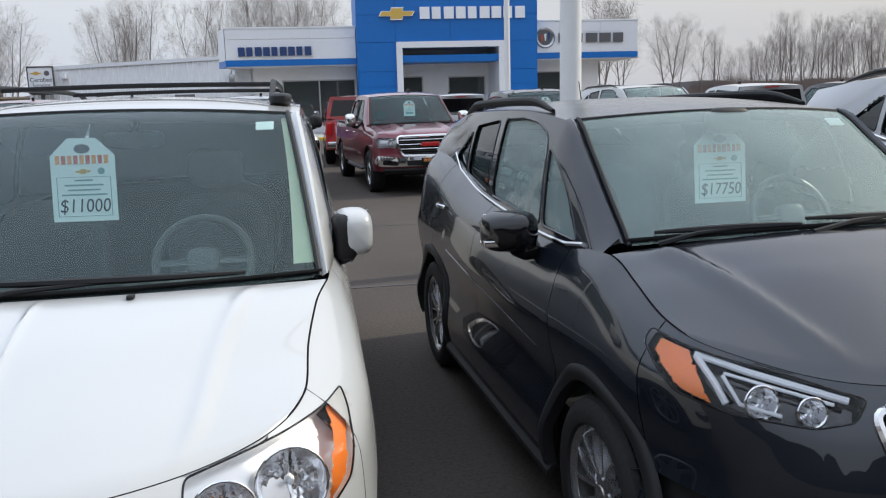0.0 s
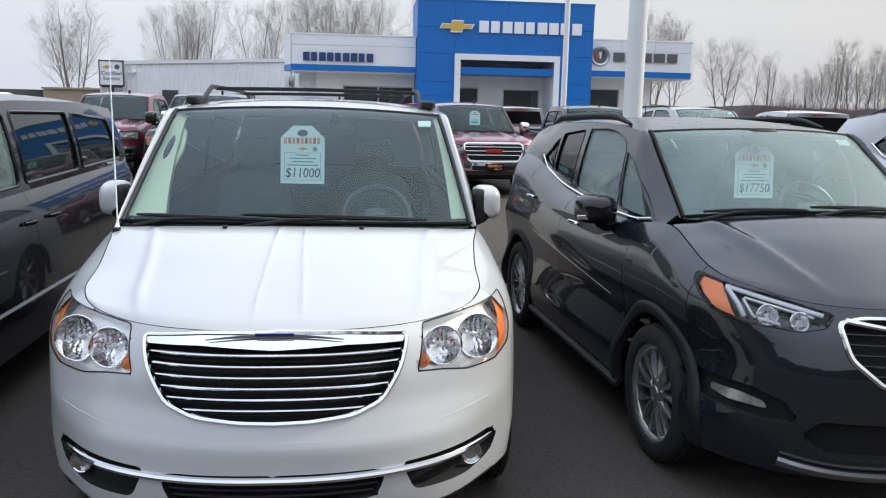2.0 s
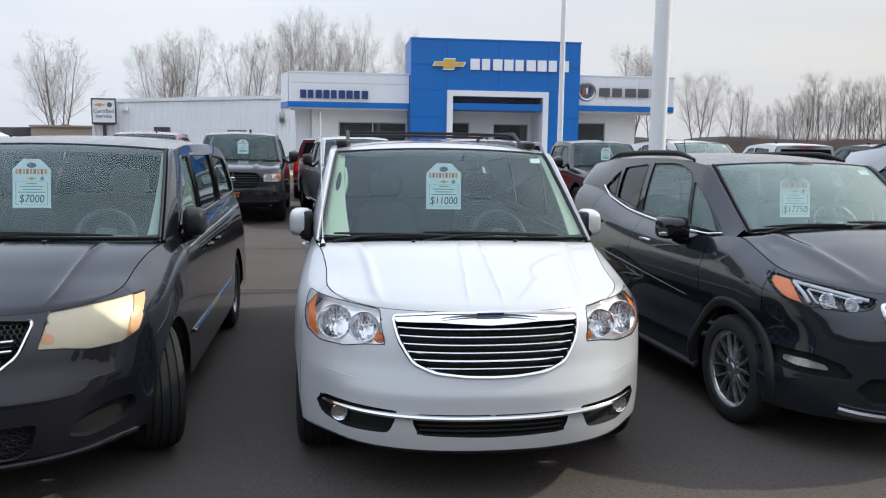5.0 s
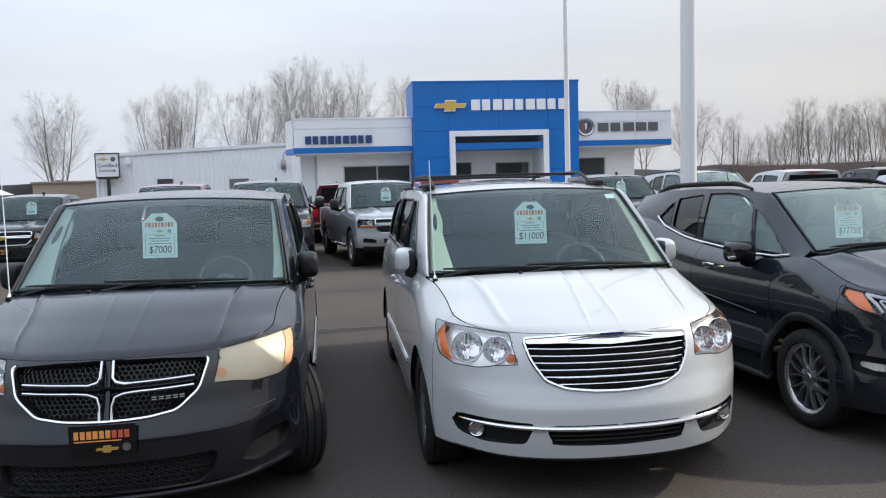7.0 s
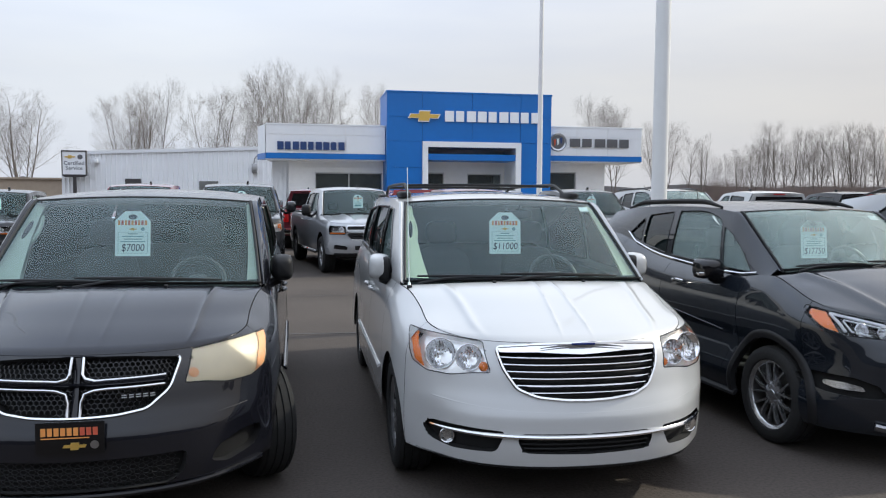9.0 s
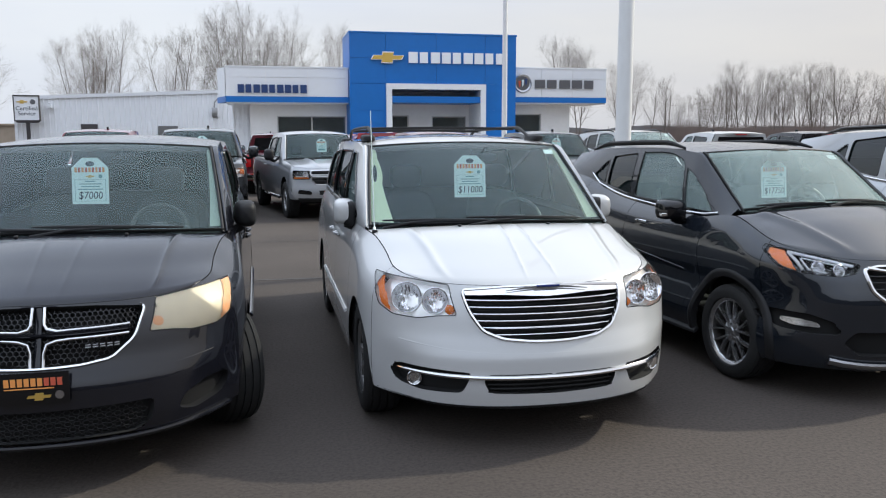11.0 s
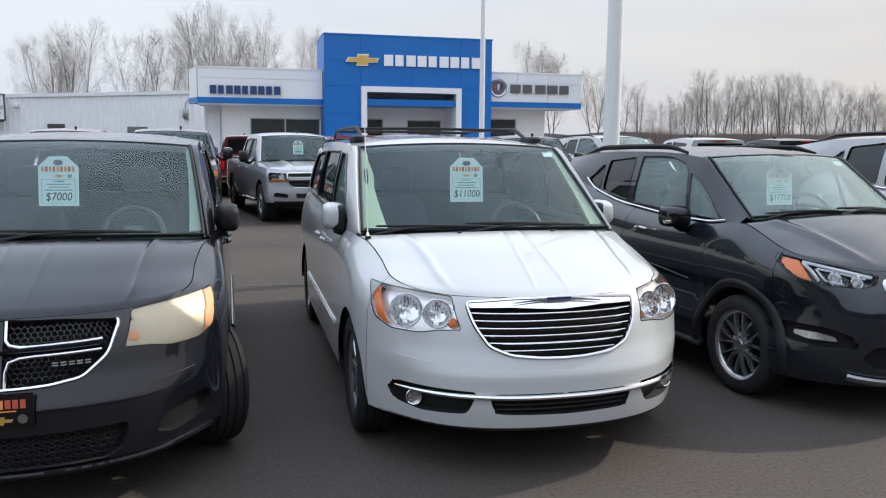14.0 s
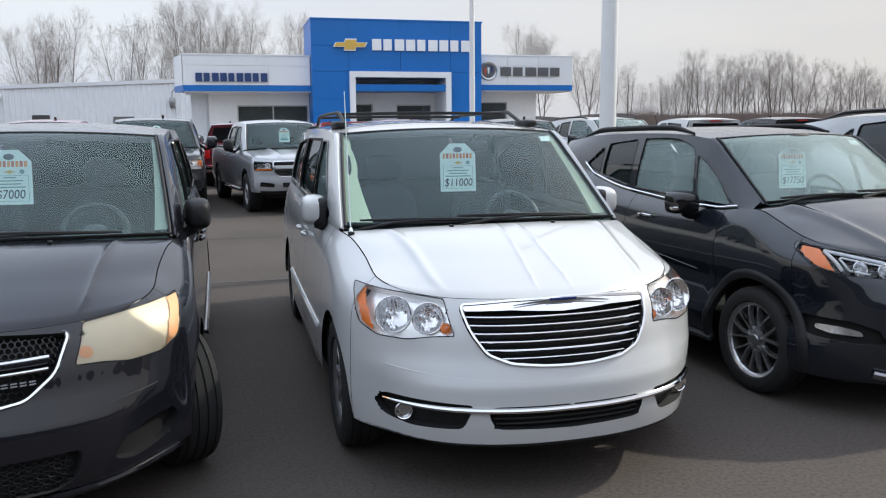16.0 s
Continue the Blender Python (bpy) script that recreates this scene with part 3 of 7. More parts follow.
def wing(x0, x1, z0, z1, y, seams):
    """Overhanging fascia of white metal panels with a blue band below."""
    b = part("fascia", box(x0, y, z0, x1, y + 3.2, z1 - 0.03), "wall_white", show, smooth=False)
    zm = z0 + 0.32
    zs = [zm, (zm + z1) / 2 + 0.25, z1 - 0.03]
    for a, c in zip(seams[:-1], seams[1:]):
        for p, q in zip(zs[:-1], zs[1:]):
            part("panel", box(a + 0.012, y - 0.04, p + 0.012, c - 0.012, y + 0.01, q - 0.012), "panel_white", b, smooth=False)
    part("blue_band", box(x0 - 0.02, y - 0.05, z0, x1 + 0.02, y + 0.02, zm), "panel_blue", show, smooth=False)
    part("coping", box(x0 - 0.03, y - 0.06, z1 - 0.03, x1 + 0.03, y + 3.2, z1 + 0.06, 0.01), "panel_white", show)
    part("soffit", box(x0, y + 0.02, z0 - 0.06, x1, y + 3.2, z0 + 0.01), "panel_white", show, smooth=False)


wing(-4.45, 2.42, 3.75, 5.70, FY, [-4.45, -2.25, 0.1, 2.42])
# angled return at the free end of the wing
for nm, o, za, zb, mt in (("return_panel", 0.0, 3.75, 5.70, "panel_white"), ("blue_band", 0.03, 3.74, 4.07, "panel_blue")):
    tri = [(-4.48, FY - o), (-4.48, FY + 1.9), (-5.0 - o, FY + 1.9)]
    part(nm, ([(x, y, z) for z in (za, zb) for x, y in tri], [(0, 1, 2), (5, 4, 3), (0, 2, 5, 3), (2, 1, 4, 5), (1, 0, 3, 4)]), mt, show, smooth=False)
wing(12.39, 18.42, 3.84, 5.88, FY, [12.39, 14.2, 16.2, 18.42])
# walls under the wings, set back, with window bands
def wall_run(name, x0, x1, y, z1, openings):
    xs = [x0] + [v for o in openings for v in o[:2]] + [x1]
    geos = []
    for a, b in zip(xs[::2], xs[1::2]):
        geos.append(box(a, y, 0.1, b, y + 0.25, z1))
    for a, b, p, q in openings:
        geos.append(box(a, y, 0.1, b, y + 0.25, p))
        geos.append(box(a, y, q, b, y + 0.25, z1))
    w = part(name, join(*geos), "wall_white", show, smooth=False)
    for a, b, p, q in openings:
        win = part("window", join(box(a, y + 0.05, q - 0.07, b, y + 0.15, q), box(a, y + 0.05, p, b, y + 0.15, p + 0.07), box(a, y + 0.05, p, a + 0.07, y + 0.15, q), box(b - 0.07, y + 0.05, p, b, y + 0.15, q)), "frame_alu", show, smooth=False)
        k = max(1, round((b - a) / 2.0))
        for i in range(k):
            u0, u1 = a + (b - a) * i / k, a + (b - a) * (i + 1) / k
            part("pane", box(u0 + 0.03, y + 0.09, p + 0.05, u1 - 0.03, y + 0.1, q - 0.05), "shop_glass", win, smooth=False)
            if i:
                part("mullion", box(u0 - 0.035, y + 0.05, p, u0 + 0.035, y + 0.15, q), "frame_alu", win, smooth=False)
    return w


wall_run("wall", -3.2, 2.44, FY + 1.4, 3.75, [(-1.65, 2.4, 0.5, 3.02)])
wall_run("wall", 12.38, 16.6, FY + 1.4, 3.86, [(12.75, 14.7, 0.5, 3.2)])
part("side_wall", box(-3.2, FY + 1.65, 0.1, -2.95, FY + 16, 4.4), "wall_white", show, smooth=False)
part("side_wall", box(16.35, FY + 1.65, 0.1, 16.6, FY + 16, 4.4), "wall_white", show, smooth=False)
part("back_wall", box(-3.2, FY + 15.9, 0.1, 16.6, FY + 16.2, 5.5), "wall_white", show, smooth=False)
part("flat_roof", box(-4.4, FY + 3.15, 4.4, 18.3, FY + 16.2, 4.7), "roof_dark", show, smooth=False)
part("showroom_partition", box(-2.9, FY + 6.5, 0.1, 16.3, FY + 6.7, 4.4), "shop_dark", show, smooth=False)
part("showroom_floor", box(-2.9, FY + 1.6, 0.1, 16.3, FY + 6.5, 0.16), "concrete", show, smooth=False)

# blue entrance tower with its portal
TX0, TX1, TY, TZ = 2.45, 12.36, FY - 0.7, 7.66
PX0, PX1, PZ = 4.53, 10.45, 4.83
core = part("tower", join(box(TX0, TY + 0.05, 0, PX0, TY + 4, TZ - 0.02), box(PX1, TY + 0.05, 0, TX1, TY + 4, TZ - 0.02), box(PX0, TY + 0.05, PZ, PX1, TY + 4, TZ - 0.02)), "panel_blue", show, smooth=False)
rows = [0.05, 1.45, 2.5, 3.3, PZ, 6.25, TZ]
cols = [TX0, PX0, 7.5, PX1, TX1]
for a, b in zip(cols[:-1], cols[1:]):
    for p, q in zip(rows[:-1], rows[1:]):
        if PX0 <= a < PX1 and q <= PZ + 0.01:
            continue
        part("panel", box(a + 0.01, TY, p + 0.01, b - 0.01, TY + 0.06, q - 0.01), "panel_blue", core, smooth=False)
part("tower_cap", box(TX0 - 0.03, TY - 0.03, TZ - 0.02, TX1 + 0.03, TY + 4, TZ + 0.08, 0.01), "panel_blue", show)
part("portal", join(box(PX0, TY - 0.25, 0.1, PX0 + 0.32, TY + 2.6, PZ), box(PX1 - 0.32, TY - 0.25, 0.1, PX1, TY + 2.6, PZ), box(PX0 + 0.32, TY - 0.25, PZ - 0.32, PX1 - 0.32, TY + 2.6, PZ)), "panel_white", show, smooth=False)
part("blue_canopy", box(PX0 + 0.32, TY - 0.15, 3.75, PX1 - 0.02, TY + 2.4, 4.12), "panel_blue", show, smooth=False)
wall_run("entrance_wall", PX0 + 0.32, PX1 - 0.32, TY + 2.6, PZ - 0.3, [(4.95, 6.3, 0.4, 3.1), (7.75, 9.95, 0.2, 3.05)])


# signs
def bowtie(w, h, t, y0, y1):
    """The slanted cross emblem as a plain outline."""
    s = h * 0.22
    pts = [(-w / 2, -h * 0.2), (-w * 0.17, -h * 0.2), (-w * 0.17 - s * 0.3, -h / 2), (w * 0.17 - s * 0.3, -h / 2), (w * 0.17, -h * 0.2), (w / 2 - s, -h * 0.2), (w / 2, h * 0.2), (w * 0.17, h * 0.2), (w * 0.17 + s * 0.3, h / 2), (-w * 0.17 + s * 0.3, h / 2), (-w * 0.17, h * 0.2), (-w / 2 + s, h * 0.2)]
    pts = [(x * (1 - t / w * 2), z * (1 - t / h * 2)) for x, z in pts]
    return prism(pts, y0, y1)


sign = thing("emblem_sign", pose(4.62, TY, 6.29), "gold bow-shaped emblem with chrome rim on the tower", "sign")
part("emblem_rim", bowtie(1.95, 0.66, 0.0, -0.14, 0.0), "chrome", sign, smooth=False)
part("emblem_face", bowtie(1.95, 0.66, 0.06, -0.17, -0.13), "gold", sign, "gold face", smooth=False)


def bar_word(name, x0, x1, zc, height, y, mat, label, count, depth=0.1, slant=0.0):
    """Plain block shapes, one a glyph, where a maker's or dealer's name stands."""
    t = thing(name, pose(0, y, 0), label, "sign")
    pitch = (x1 - x0) / count
    for i in range(count):
        a, b = x0 + i * pitch, x0 + i * pitch + pitch * (0.8, 0.72, 0.82)[i % 3]
        p, q, s = zc - height / 2, zc + height / 2, pitch * 0.22
        bars = [(a, p, b, q)]
        part("bar", join(*[box(u, -depth, v, w, 0, h) for u, v, w, h in bars]), mat, t, smooth=False)
    return t


bar_word("dealer_wordmark", -3.8, 0.12, 4.5, 0.46, FY - 0.05, "letter_navy", "row of navy raised block shapes on the white fascia", 9)
bar_word("maker_wordmark", 5.86, 11.75, 6.32, 0.62, TY - 0.02, "letter_white", "row of white raised block shapes on the blue tower", 9)
bar_word("maker_wordmark", 13.75, 17.75, 4.95, 0.5, FY - 0.05, "letter_grey", "row of dark grey raised block shapes on the white fascia", 5)
seal = thing("round_emblem_sign", pose(12.98, FY - 0.05, 4.98), "round chrome emblem with three shields on the fascia", "sign")
part("ring", moved(lathe([(0.42, 0.0), (0.48, -0.02), (0.52, -0.06), (0.56, -0.02), (0.57, 0.03)], 28, "y"), pose(0, -0.04, 0)), "satin", seal)
part("disc", moved(lathe([(0.0, -0.02), (0.44, -0.02), (0.44, 0.02)], 28, "y"), pose(0, -0.02, 0)), "letter_grey", seal)
for dx, mt in ((-0.2, "ink_red"), (0.0, "sticker"), (0.2, "letter_navy")):
    part("shield", prism([(dx - 0.07, 0.2 + dx * 0.3), (dx + 0.07, 0.22 + dx * 0.3), (dx + 0.05, -0.1 + dx * 0.3), (dx - 0.02, -0.2 + dx * 0.3)], -0.07, -0.04), mt, seal, smooth=False)

# poles
pl = thing("light_pole", pose(2.55, 8.05, 0), "thick white painted steel light pole on a concrete footing", "pole")
part("shaft", lathe([(0.112, 0.5), (0.108, 2.0), (0.088, 10.7), (0.0, 10.7)], 28, "z"), "pole", pl)
part("footing", lathe([(0.0, 0.72), (0.23, 0.72), (0.25, 0.7), (0.25, 0.0)], 24, "z"), "concrete", pl, "concrete footing")
part("base_plate", box(-0.16, -0.16, 0.72, 0.16, 0.16, 0.745, 0.0055), "satin", pl)
fp = thing("flagpole", pose(6.42, 26.8, 0), "slim white painted flagpole before the showroom", "flagpole")
part("shaft", lathe([(0.1, 0), (0.1, 3.0), (0.065, 13.0), (0.0, 13.0)], 16, "z"), "pole", fp)
part("collar", lathe([(0.1, 0.1), (0.2, 0.05), (0.22, 0.0)], 16, "z"), "satin", fp)

# steel service hall beside the showroom
hall = thing("service_hall", pose(0, 0, 0), "long service hall clad in white ribbed steel", "building")
HY = 70.0


def hall_top(x):
    return 5.05 + (x + 22.3) * 0.0415


rib_w = 0.42
V, F = [], []
xs = np.arange(-22.3, -2.9, rib_w / 8)
for x in xs:
    ph = (x / rib_w) % 1
    d = -0.07 if ph < 0.2 else 0.0
    V += [(x, HY + d, 0), (x, HY + d, hall_top(x))]
F = [(2 * i, 2 * i + 2, 2 * i + 3, 2 * i + 1) for i in range(len(xs) - 1)]
part("ribbed_wall", (V, F), "rib_white", hall, smooth=False)
part("wall_core", prism([(-22.29, 0), (-2.9, 0), (-2.9, hall_top(-2.9) - 0.02), (-22.29, hall_top(-22.29) - 0.02)], HY + 0.08, HY + 26), "rib_white", hall, smooth=False)
part("eave_trim", prism([(-22.4, hall_top(-22.4) - 0.2), (-2.9, hall_top(-2.9) - 0.2), (-2.9, hall_top(-2.9) + 0.08), (-22.4, hall_top(-22.4) + 0.08)], HY - 0.16, HY + 0.3), "panel_white", hall, smooth=False)
part("corner_trim", box(-22.36, HY - 0.13, 0, -22.12, HY + 0.05, 4.86), "panel_white", hall, smooth=False)
part("door", box(-17.3, HY - 0.16, 0.1, -16.0, HY - 0.06, 2.9, 0.01), "roof_dark", hall, "dark steel service door")
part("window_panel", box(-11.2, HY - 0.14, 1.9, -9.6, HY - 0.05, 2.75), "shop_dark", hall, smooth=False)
lampw = part("wall_lamp", box(-19.75, HY - 0.5, 4.2, -19.4, HY - 0.05, 4.5, 0.03), "panel_white", hall)
part("lamp_bracket", tube([(-19.58, HY - 0.1, 4.45), (-19.58, HY - 0.35, 4.6), (-19.58, HY - 0.45, 4.4)], 0.03, 6), "satin", lampw)
part("meter_box", box(-6.75, HY - 0.45, 3.5, -6.3, HY - 0.05, 4.3, 0.03), "satin", hall)
part("conduit", tube([(-6.55, HY - 0.25, 4.3), (-6.5, HY - 0.25, 4.75), (-6.1, HY - 0.3, 5.2), (-5.95, HY - 0.3, 5.95)], 0.06, 6), "satin", hall)
link = part("link_wall", box(-4.2, 47.0, 0, -3.1, 47.2, 3.75), "rib_white", hall, smooth=False)
for k in range(5):
    part("pilaster", box(-4.2 + k * 0.25, 46.9, 0, -4.12 + k * 0.25, 47.0, 3.75), "rib_white", hall, smooth=False)

cs = thing("service_sign", pose(-21.18, 69.3, 0), "white service sign in a dark frame on a post", "sign")
part("post", box(-0.13, -0.08, 0, 0.13, 0.08, 3.14), "roof_dark", cs, smooth=False)
part("frame", join(box(-0.98, -0.15, 3.1, 0.98, 0.15, 3.2), box(-0.98, -0.15, 5.1, 0.98, 0.15, 5.2), box(-0.98, -0.15, 3.2, -0.91, 0.15, 5.1), box(0.91, -0.15, 3.2, 0.98, 0.15, 5.1)), "roof_dark", cs, smooth=False)
part("face", box(-0.91, -0.1, 3.2, 0.91, 0.1, 5.1), "letter_white", cs, smooth=False)
part("lower_shadow_box", prism([(-0.9, 3.1), (0.9, 3.1), (0.75, 2.98), (-0.75, 2.98)], -0.12, 0.12), "roof_dark", cs, smooth=False)
for word, z in (("Certified", 4.13), ("Service", 3.72)):
    wm = text_mesh(word, 0.46, 0.006)
    wm.transform(pose(0, -0.11, z))
    part("words", wm, "ink", cs)
part("gold_emblem", moved(bowtie(0.85, 0.27, 0, -0.13, -0.09), pose(-0.32, 0, 4.66)), "gold", cs, smooth=False)
part("round_emblem", moved(lathe([(0, -0.13), (0.2, -0.13), (0.21, -0.09)], 20, "y"), pose(0.48, 0, 4.66)), "letter_grey", cs)

# low buildings beyond the lot
far = thing("low_warehouse", pose(0, 0, 0), "low tan warehouse beyond the lot", "building")
part("wall", box(-36.6, 96, 0, -27.5, 112, 3.15), "tan", far, smooth=False)
part("roof", box(-36.7, 95.7, 3.15, -27.2, 112.3, 3.35), "tan", far, smooth=False)
far2 = thing("low_warehouse", pose(0, 0, 0), "low dark gable-ended warehouse beyond the lot", "building")
part("wall", box(-42.5, 97, 0, -36.9, 108, 3.05), "roof_dark", far2, smooth=False)
far3 = thing("low_warehouse", pose(0, 0, 0), "long low shed with a white metal roof and vents", "building")
part("wall", box(-78, 88, 0, -39, 96, 1.9), "roof_dark", far3, smooth=False)
part("roof", ([(-78.3, 87.7, 1.9), (-38.7, 87.7, 1.9), (-38.7, 92, 2.6), (-78.3, 92, 2.6), (-38.7, 96.3, 1.9), (-78.3, 96.3, 1.9)], [(0, 1, 2, 3), (3, 2, 4, 5), (1, 4, 2), (0, 3, 5)]), "rib_white", far3, smooth=False)
for x in (-43.4, -40.6):
    part("roof_vent", join(tube([(x, 91, 2.2), (x, 91, 3.3)], 0.35, 12), tube([(x - 1.2, 91, 3.35), (x + 1.2, 91, 3.35)], [0.2, 0.3], 10)), "rib_white", far3, "white roof vent")


def tree_mesh(seed, stems, lean, counts, height=10.0):
    """Stems that fan out from one foot and rise in long limbs, with a haze of fine bare twigs; (trunk, crown) geometry."""
    rng = random.Random(seed)
    trunk, twigs = ([], []), ([], [])

    def limb(p, d, length, r, lev):
        out = trunk if lev < 1 else twigs
        sides = 6 if lev < 1 else 4 if lev < 2 else 3
        n = (7, 4, 2, 1)[lev]
        path, q, dd = [p], p.copy(), d.copy()
        for k in range(n):
            wob = (0.07, 0.12, 0.12, 0.0)[lev]
            dd = (dd + Vector((rng.uniform(-1, 1), rng.uniform(-1, 1), 0.35)) * wob).normalized()
            q = q + dd * (length / n)
            path.append(q.copy())
        V, F = tube(path, [max(r * (1 - 0.85 * k / n), (0.012, 0.005, 0.0034, 0.0024)[lev]) for k in range(n + 1)], sides)
        k0 = len(out[0])
        out[0].extend(V)
        out[1].extend(tuple(i + k0 for i in f) for f in F if len(f) == 4)
        if lev >= 3:
            return
        count = counts[lev]
        for c in range(count):
            t = (0.24, 0.2, 0.12)[lev] + (0.74, 0.78, 0.86) [lev] * (c + rng.random()) / count
            t = min(t, 0.985)
            i = min(int(t * n), n - 1)
            base = path[i].lerp(path[i + 1], t * n - i)
            axis = (path[i + 1] - path[i]).normalized()
            az = c * 2.4 + rng.uniform(-0.6, 0.6)
            o1 = axis.orthogonal().normalized()
            side = o1 * math.cos(az) + axis.cross(o1) * math.sin(az)
            ang = radians(rng.uniform(28, 52))
            nd = (axis * math.cos(ang) + side * math.sin(ang) + Vector((0, 0, 0.12))).normalized()
            ln = (length * rng.uniform(0.34, 0.52) * (1.15 - 0.7 * t), length * rng.uniform(0.36, 0.56) * (1.15 - 0.6 * t), rng.uniform(0.4, 0.85))[lev]
            limb(base, nd, ln, max(r * (1 - 0.85 * t) * (0.4, 0.42, 0.4)[lev], (0.007, 0.004, 0.0026)[lev]), lev + 1)

    for k in range(stems):
        az = 2 * math.pi * (k + rng.uniform(-0.3, 0.3)) / stems
        a = radians(lean) * (rng.uniform(0.35, 1.0) if stems > 1 else 0.15)
        foot = Vector((math.cos(az) * 0.12 * stems / 3, math.sin(az) * 0.12, -0.1))
        d = Vector((math.cos(az) * math.sin(a), math.sin(az) * math.sin(a) * 0.6, math.cos(a)))
        limb(foot, d, height * rng.uniform(0.78, 1.0), height * rng.uniform(0.008, 0.0115), 0)
    top = max(v[2] for v in twigs[0])
    f = height / top
    return ([tuple(c * f for c in v) for v in trunk[0]], trunk[1]), ([tuple(c * f for c in v) for v in twigs[0]], twigs[1])


TREES = []
for seed, stems, lean, counts in ((11, 5, 26, (15, 8, 8)), (12, 3, 30, (16, 9, 8)), (13, 4, 22, (15, 9, 8)), (14, 2, 24, (18, 10, 8)), (15, 2, 14, (15, 8, 6)), (16, 1, 8, (20, 9, 6)), (17, 3, 18, (13, 7, 6))):
    a, b = tree_mesh(seed, stems, lean, counts)
    TREES.append((mesh_of("trunk", *a), mesh_of("crown", *b, False)))


def plant(i, x, y, height, turn, group, wide=1.0):
    a, b = TREES[i]
    t = thing("bare_tree", pose(x, y, -0.05, 0, 0, turn), "leafless winter tree with fine upright twigs", "tree", group)
    t.scale = (height / 10 * wide, height / 10 * wide, height / 10)
    part("trunk", a, "bark", t)
    part("crown", b, "bark", t, "crown of bare grey-brown twigs")


rng = random.Random(7)
for i, x, h, wide in ((0, -44.2, 18.3, 1.0), (1, -30.3, 17.5, 0.8), (2, -27.6, 18.6, 0.8), (3, -24.8, 20.0, 0.7), (1, -15.6, 19.2, 0.9), (3, -13.0, 17.6, 0.7), (3, -8.6, 21.6, 0.8), (1, -6.4, 23.4, 0.75), (2, -3.6, 21.2, 0.75), (0, -0.2, 22.6, 0.75), (4, 6.2, 20.2, 0.9), (3, 9.2, 20.4, 0.8), (2, 46.4, 19.2, 0.8), (3, 50.4, 18.2, 0.8)):
    plant(i, x, 130 + rng.uniform(-3, 3), h, rng.uniform(0, 360), "trees behind the showroom", wide)
LINE = [(67.7, 17.6), (69.9, 17.0), (74.5, 14.5), (76.7, 15.0), (81.5, 9.2), (85.2, 10.4), (88.7, 13.9), (92.0, 17.7), (93.6, 18.1), (96.3, 15.3), (98.7, 17.1), (101.4, 16.6), (104.2, 16.7), (107.2, 17.7), (110.4, 18.1), (112.5, 18.4), (114.7, 18.4), (117.5, 17.7), (119.7, 16.5), (125.5, 16.1), (129.9, 15.0), (132.8, 16.3), (135.8, 13.9), (138.5, 14.6)]
for k, (x, h) in enumerate(LINE):
    plant((3, 4, 5, 6, 5, 4)[k % 6], x, 150 + rng.uniform(-2, 2), h, rng.uniform(0, 360), "tree line beyond the lot", 0.9)
for k in range(22):
    x = 84 + k * 3.0 + rng.uniform(-1.2, 1.2)
    plant(4 + k % 3, x, 155 + rng.uniform(0, 5), rng.uniform(11.0, 15.5), rng.uniform(0, 360), "tree line beyond the lot", 0.9)

# undergrowth along the tree line
def brush_mesh(count, x0, x1, y0, y1, hmin, hmax, seed):
    r = np.random.RandomState(seed)
    V, F = [], []
    for _ in range(count):
        x, y = r.uniform(x0, x1), r.uniform(y0, y1)
        h = r.uniform(hmin, hmax) * (0.75 + 0.35 * noise.noise((x * 0.13, y * 0.1, 3)))
        for s in range(3):
            dx, dy = r.uniform(-0.9, 0.9), r.uniform(-0.5, 0.5)
            w = r.uniform(0.015, 0.05)
            k = len(V)
            V += [(x - w, y, 0), (x + w, y, 0), (x + dx + 0.02, y + dy, h * r.uniform(0.45, 1) ** 1.2)]
            F.append((k, k + 1, k + 2))
    return V, F


br = part("undergrowth", brush_mesh(36000, 76, 175, 140, 158, 3.0, 7.4, 5), "brush", smooth=False)
tagged(br, "thicket of dead reddish-brown brush under the trees", "brush", kind="stuff")
br2 = part("undergrowth", brush_mesh(12000, 30, 78, 138, 150, 2.2, 4.6, 6), "brush", smooth=False)
tagged(br2, "thicket of dead brush behind the showroom", "brush", kind="stuff")
hv = []
for k in range(121):
    x = -700 + 1700 * k / 120
    hv.append((x, 900, 14 + 7 * noise.noise((x * 0.012, 0, 0)) + 3 * noise.noise((x * 0.06, 4, 0))))
hb = []
for k in range(121):
    x = -160 + 320 * k / 120
    hb.append((x, -48, 13.0 + 5.0 * noise.noise((x * 0.05, 9, 0)) + 4.0 * noise.noise((x * 0.4, 2, 0))))
back_woods = part("backdrop", (hb + [(x, y, -1) for x, y, z in hb], [(k, k + 1, k + 122, k + 121) for k in range(120)]), "near_woods")
tagged(back_woods, "bare woods across the road, mirrored in the paint", "backdrop", kind="structure")
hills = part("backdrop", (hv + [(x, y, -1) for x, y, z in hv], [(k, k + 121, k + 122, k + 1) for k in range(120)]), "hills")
tagged(hills, "distant woods on the horizon, haze put into their grey", "backdrop", kind="structure")


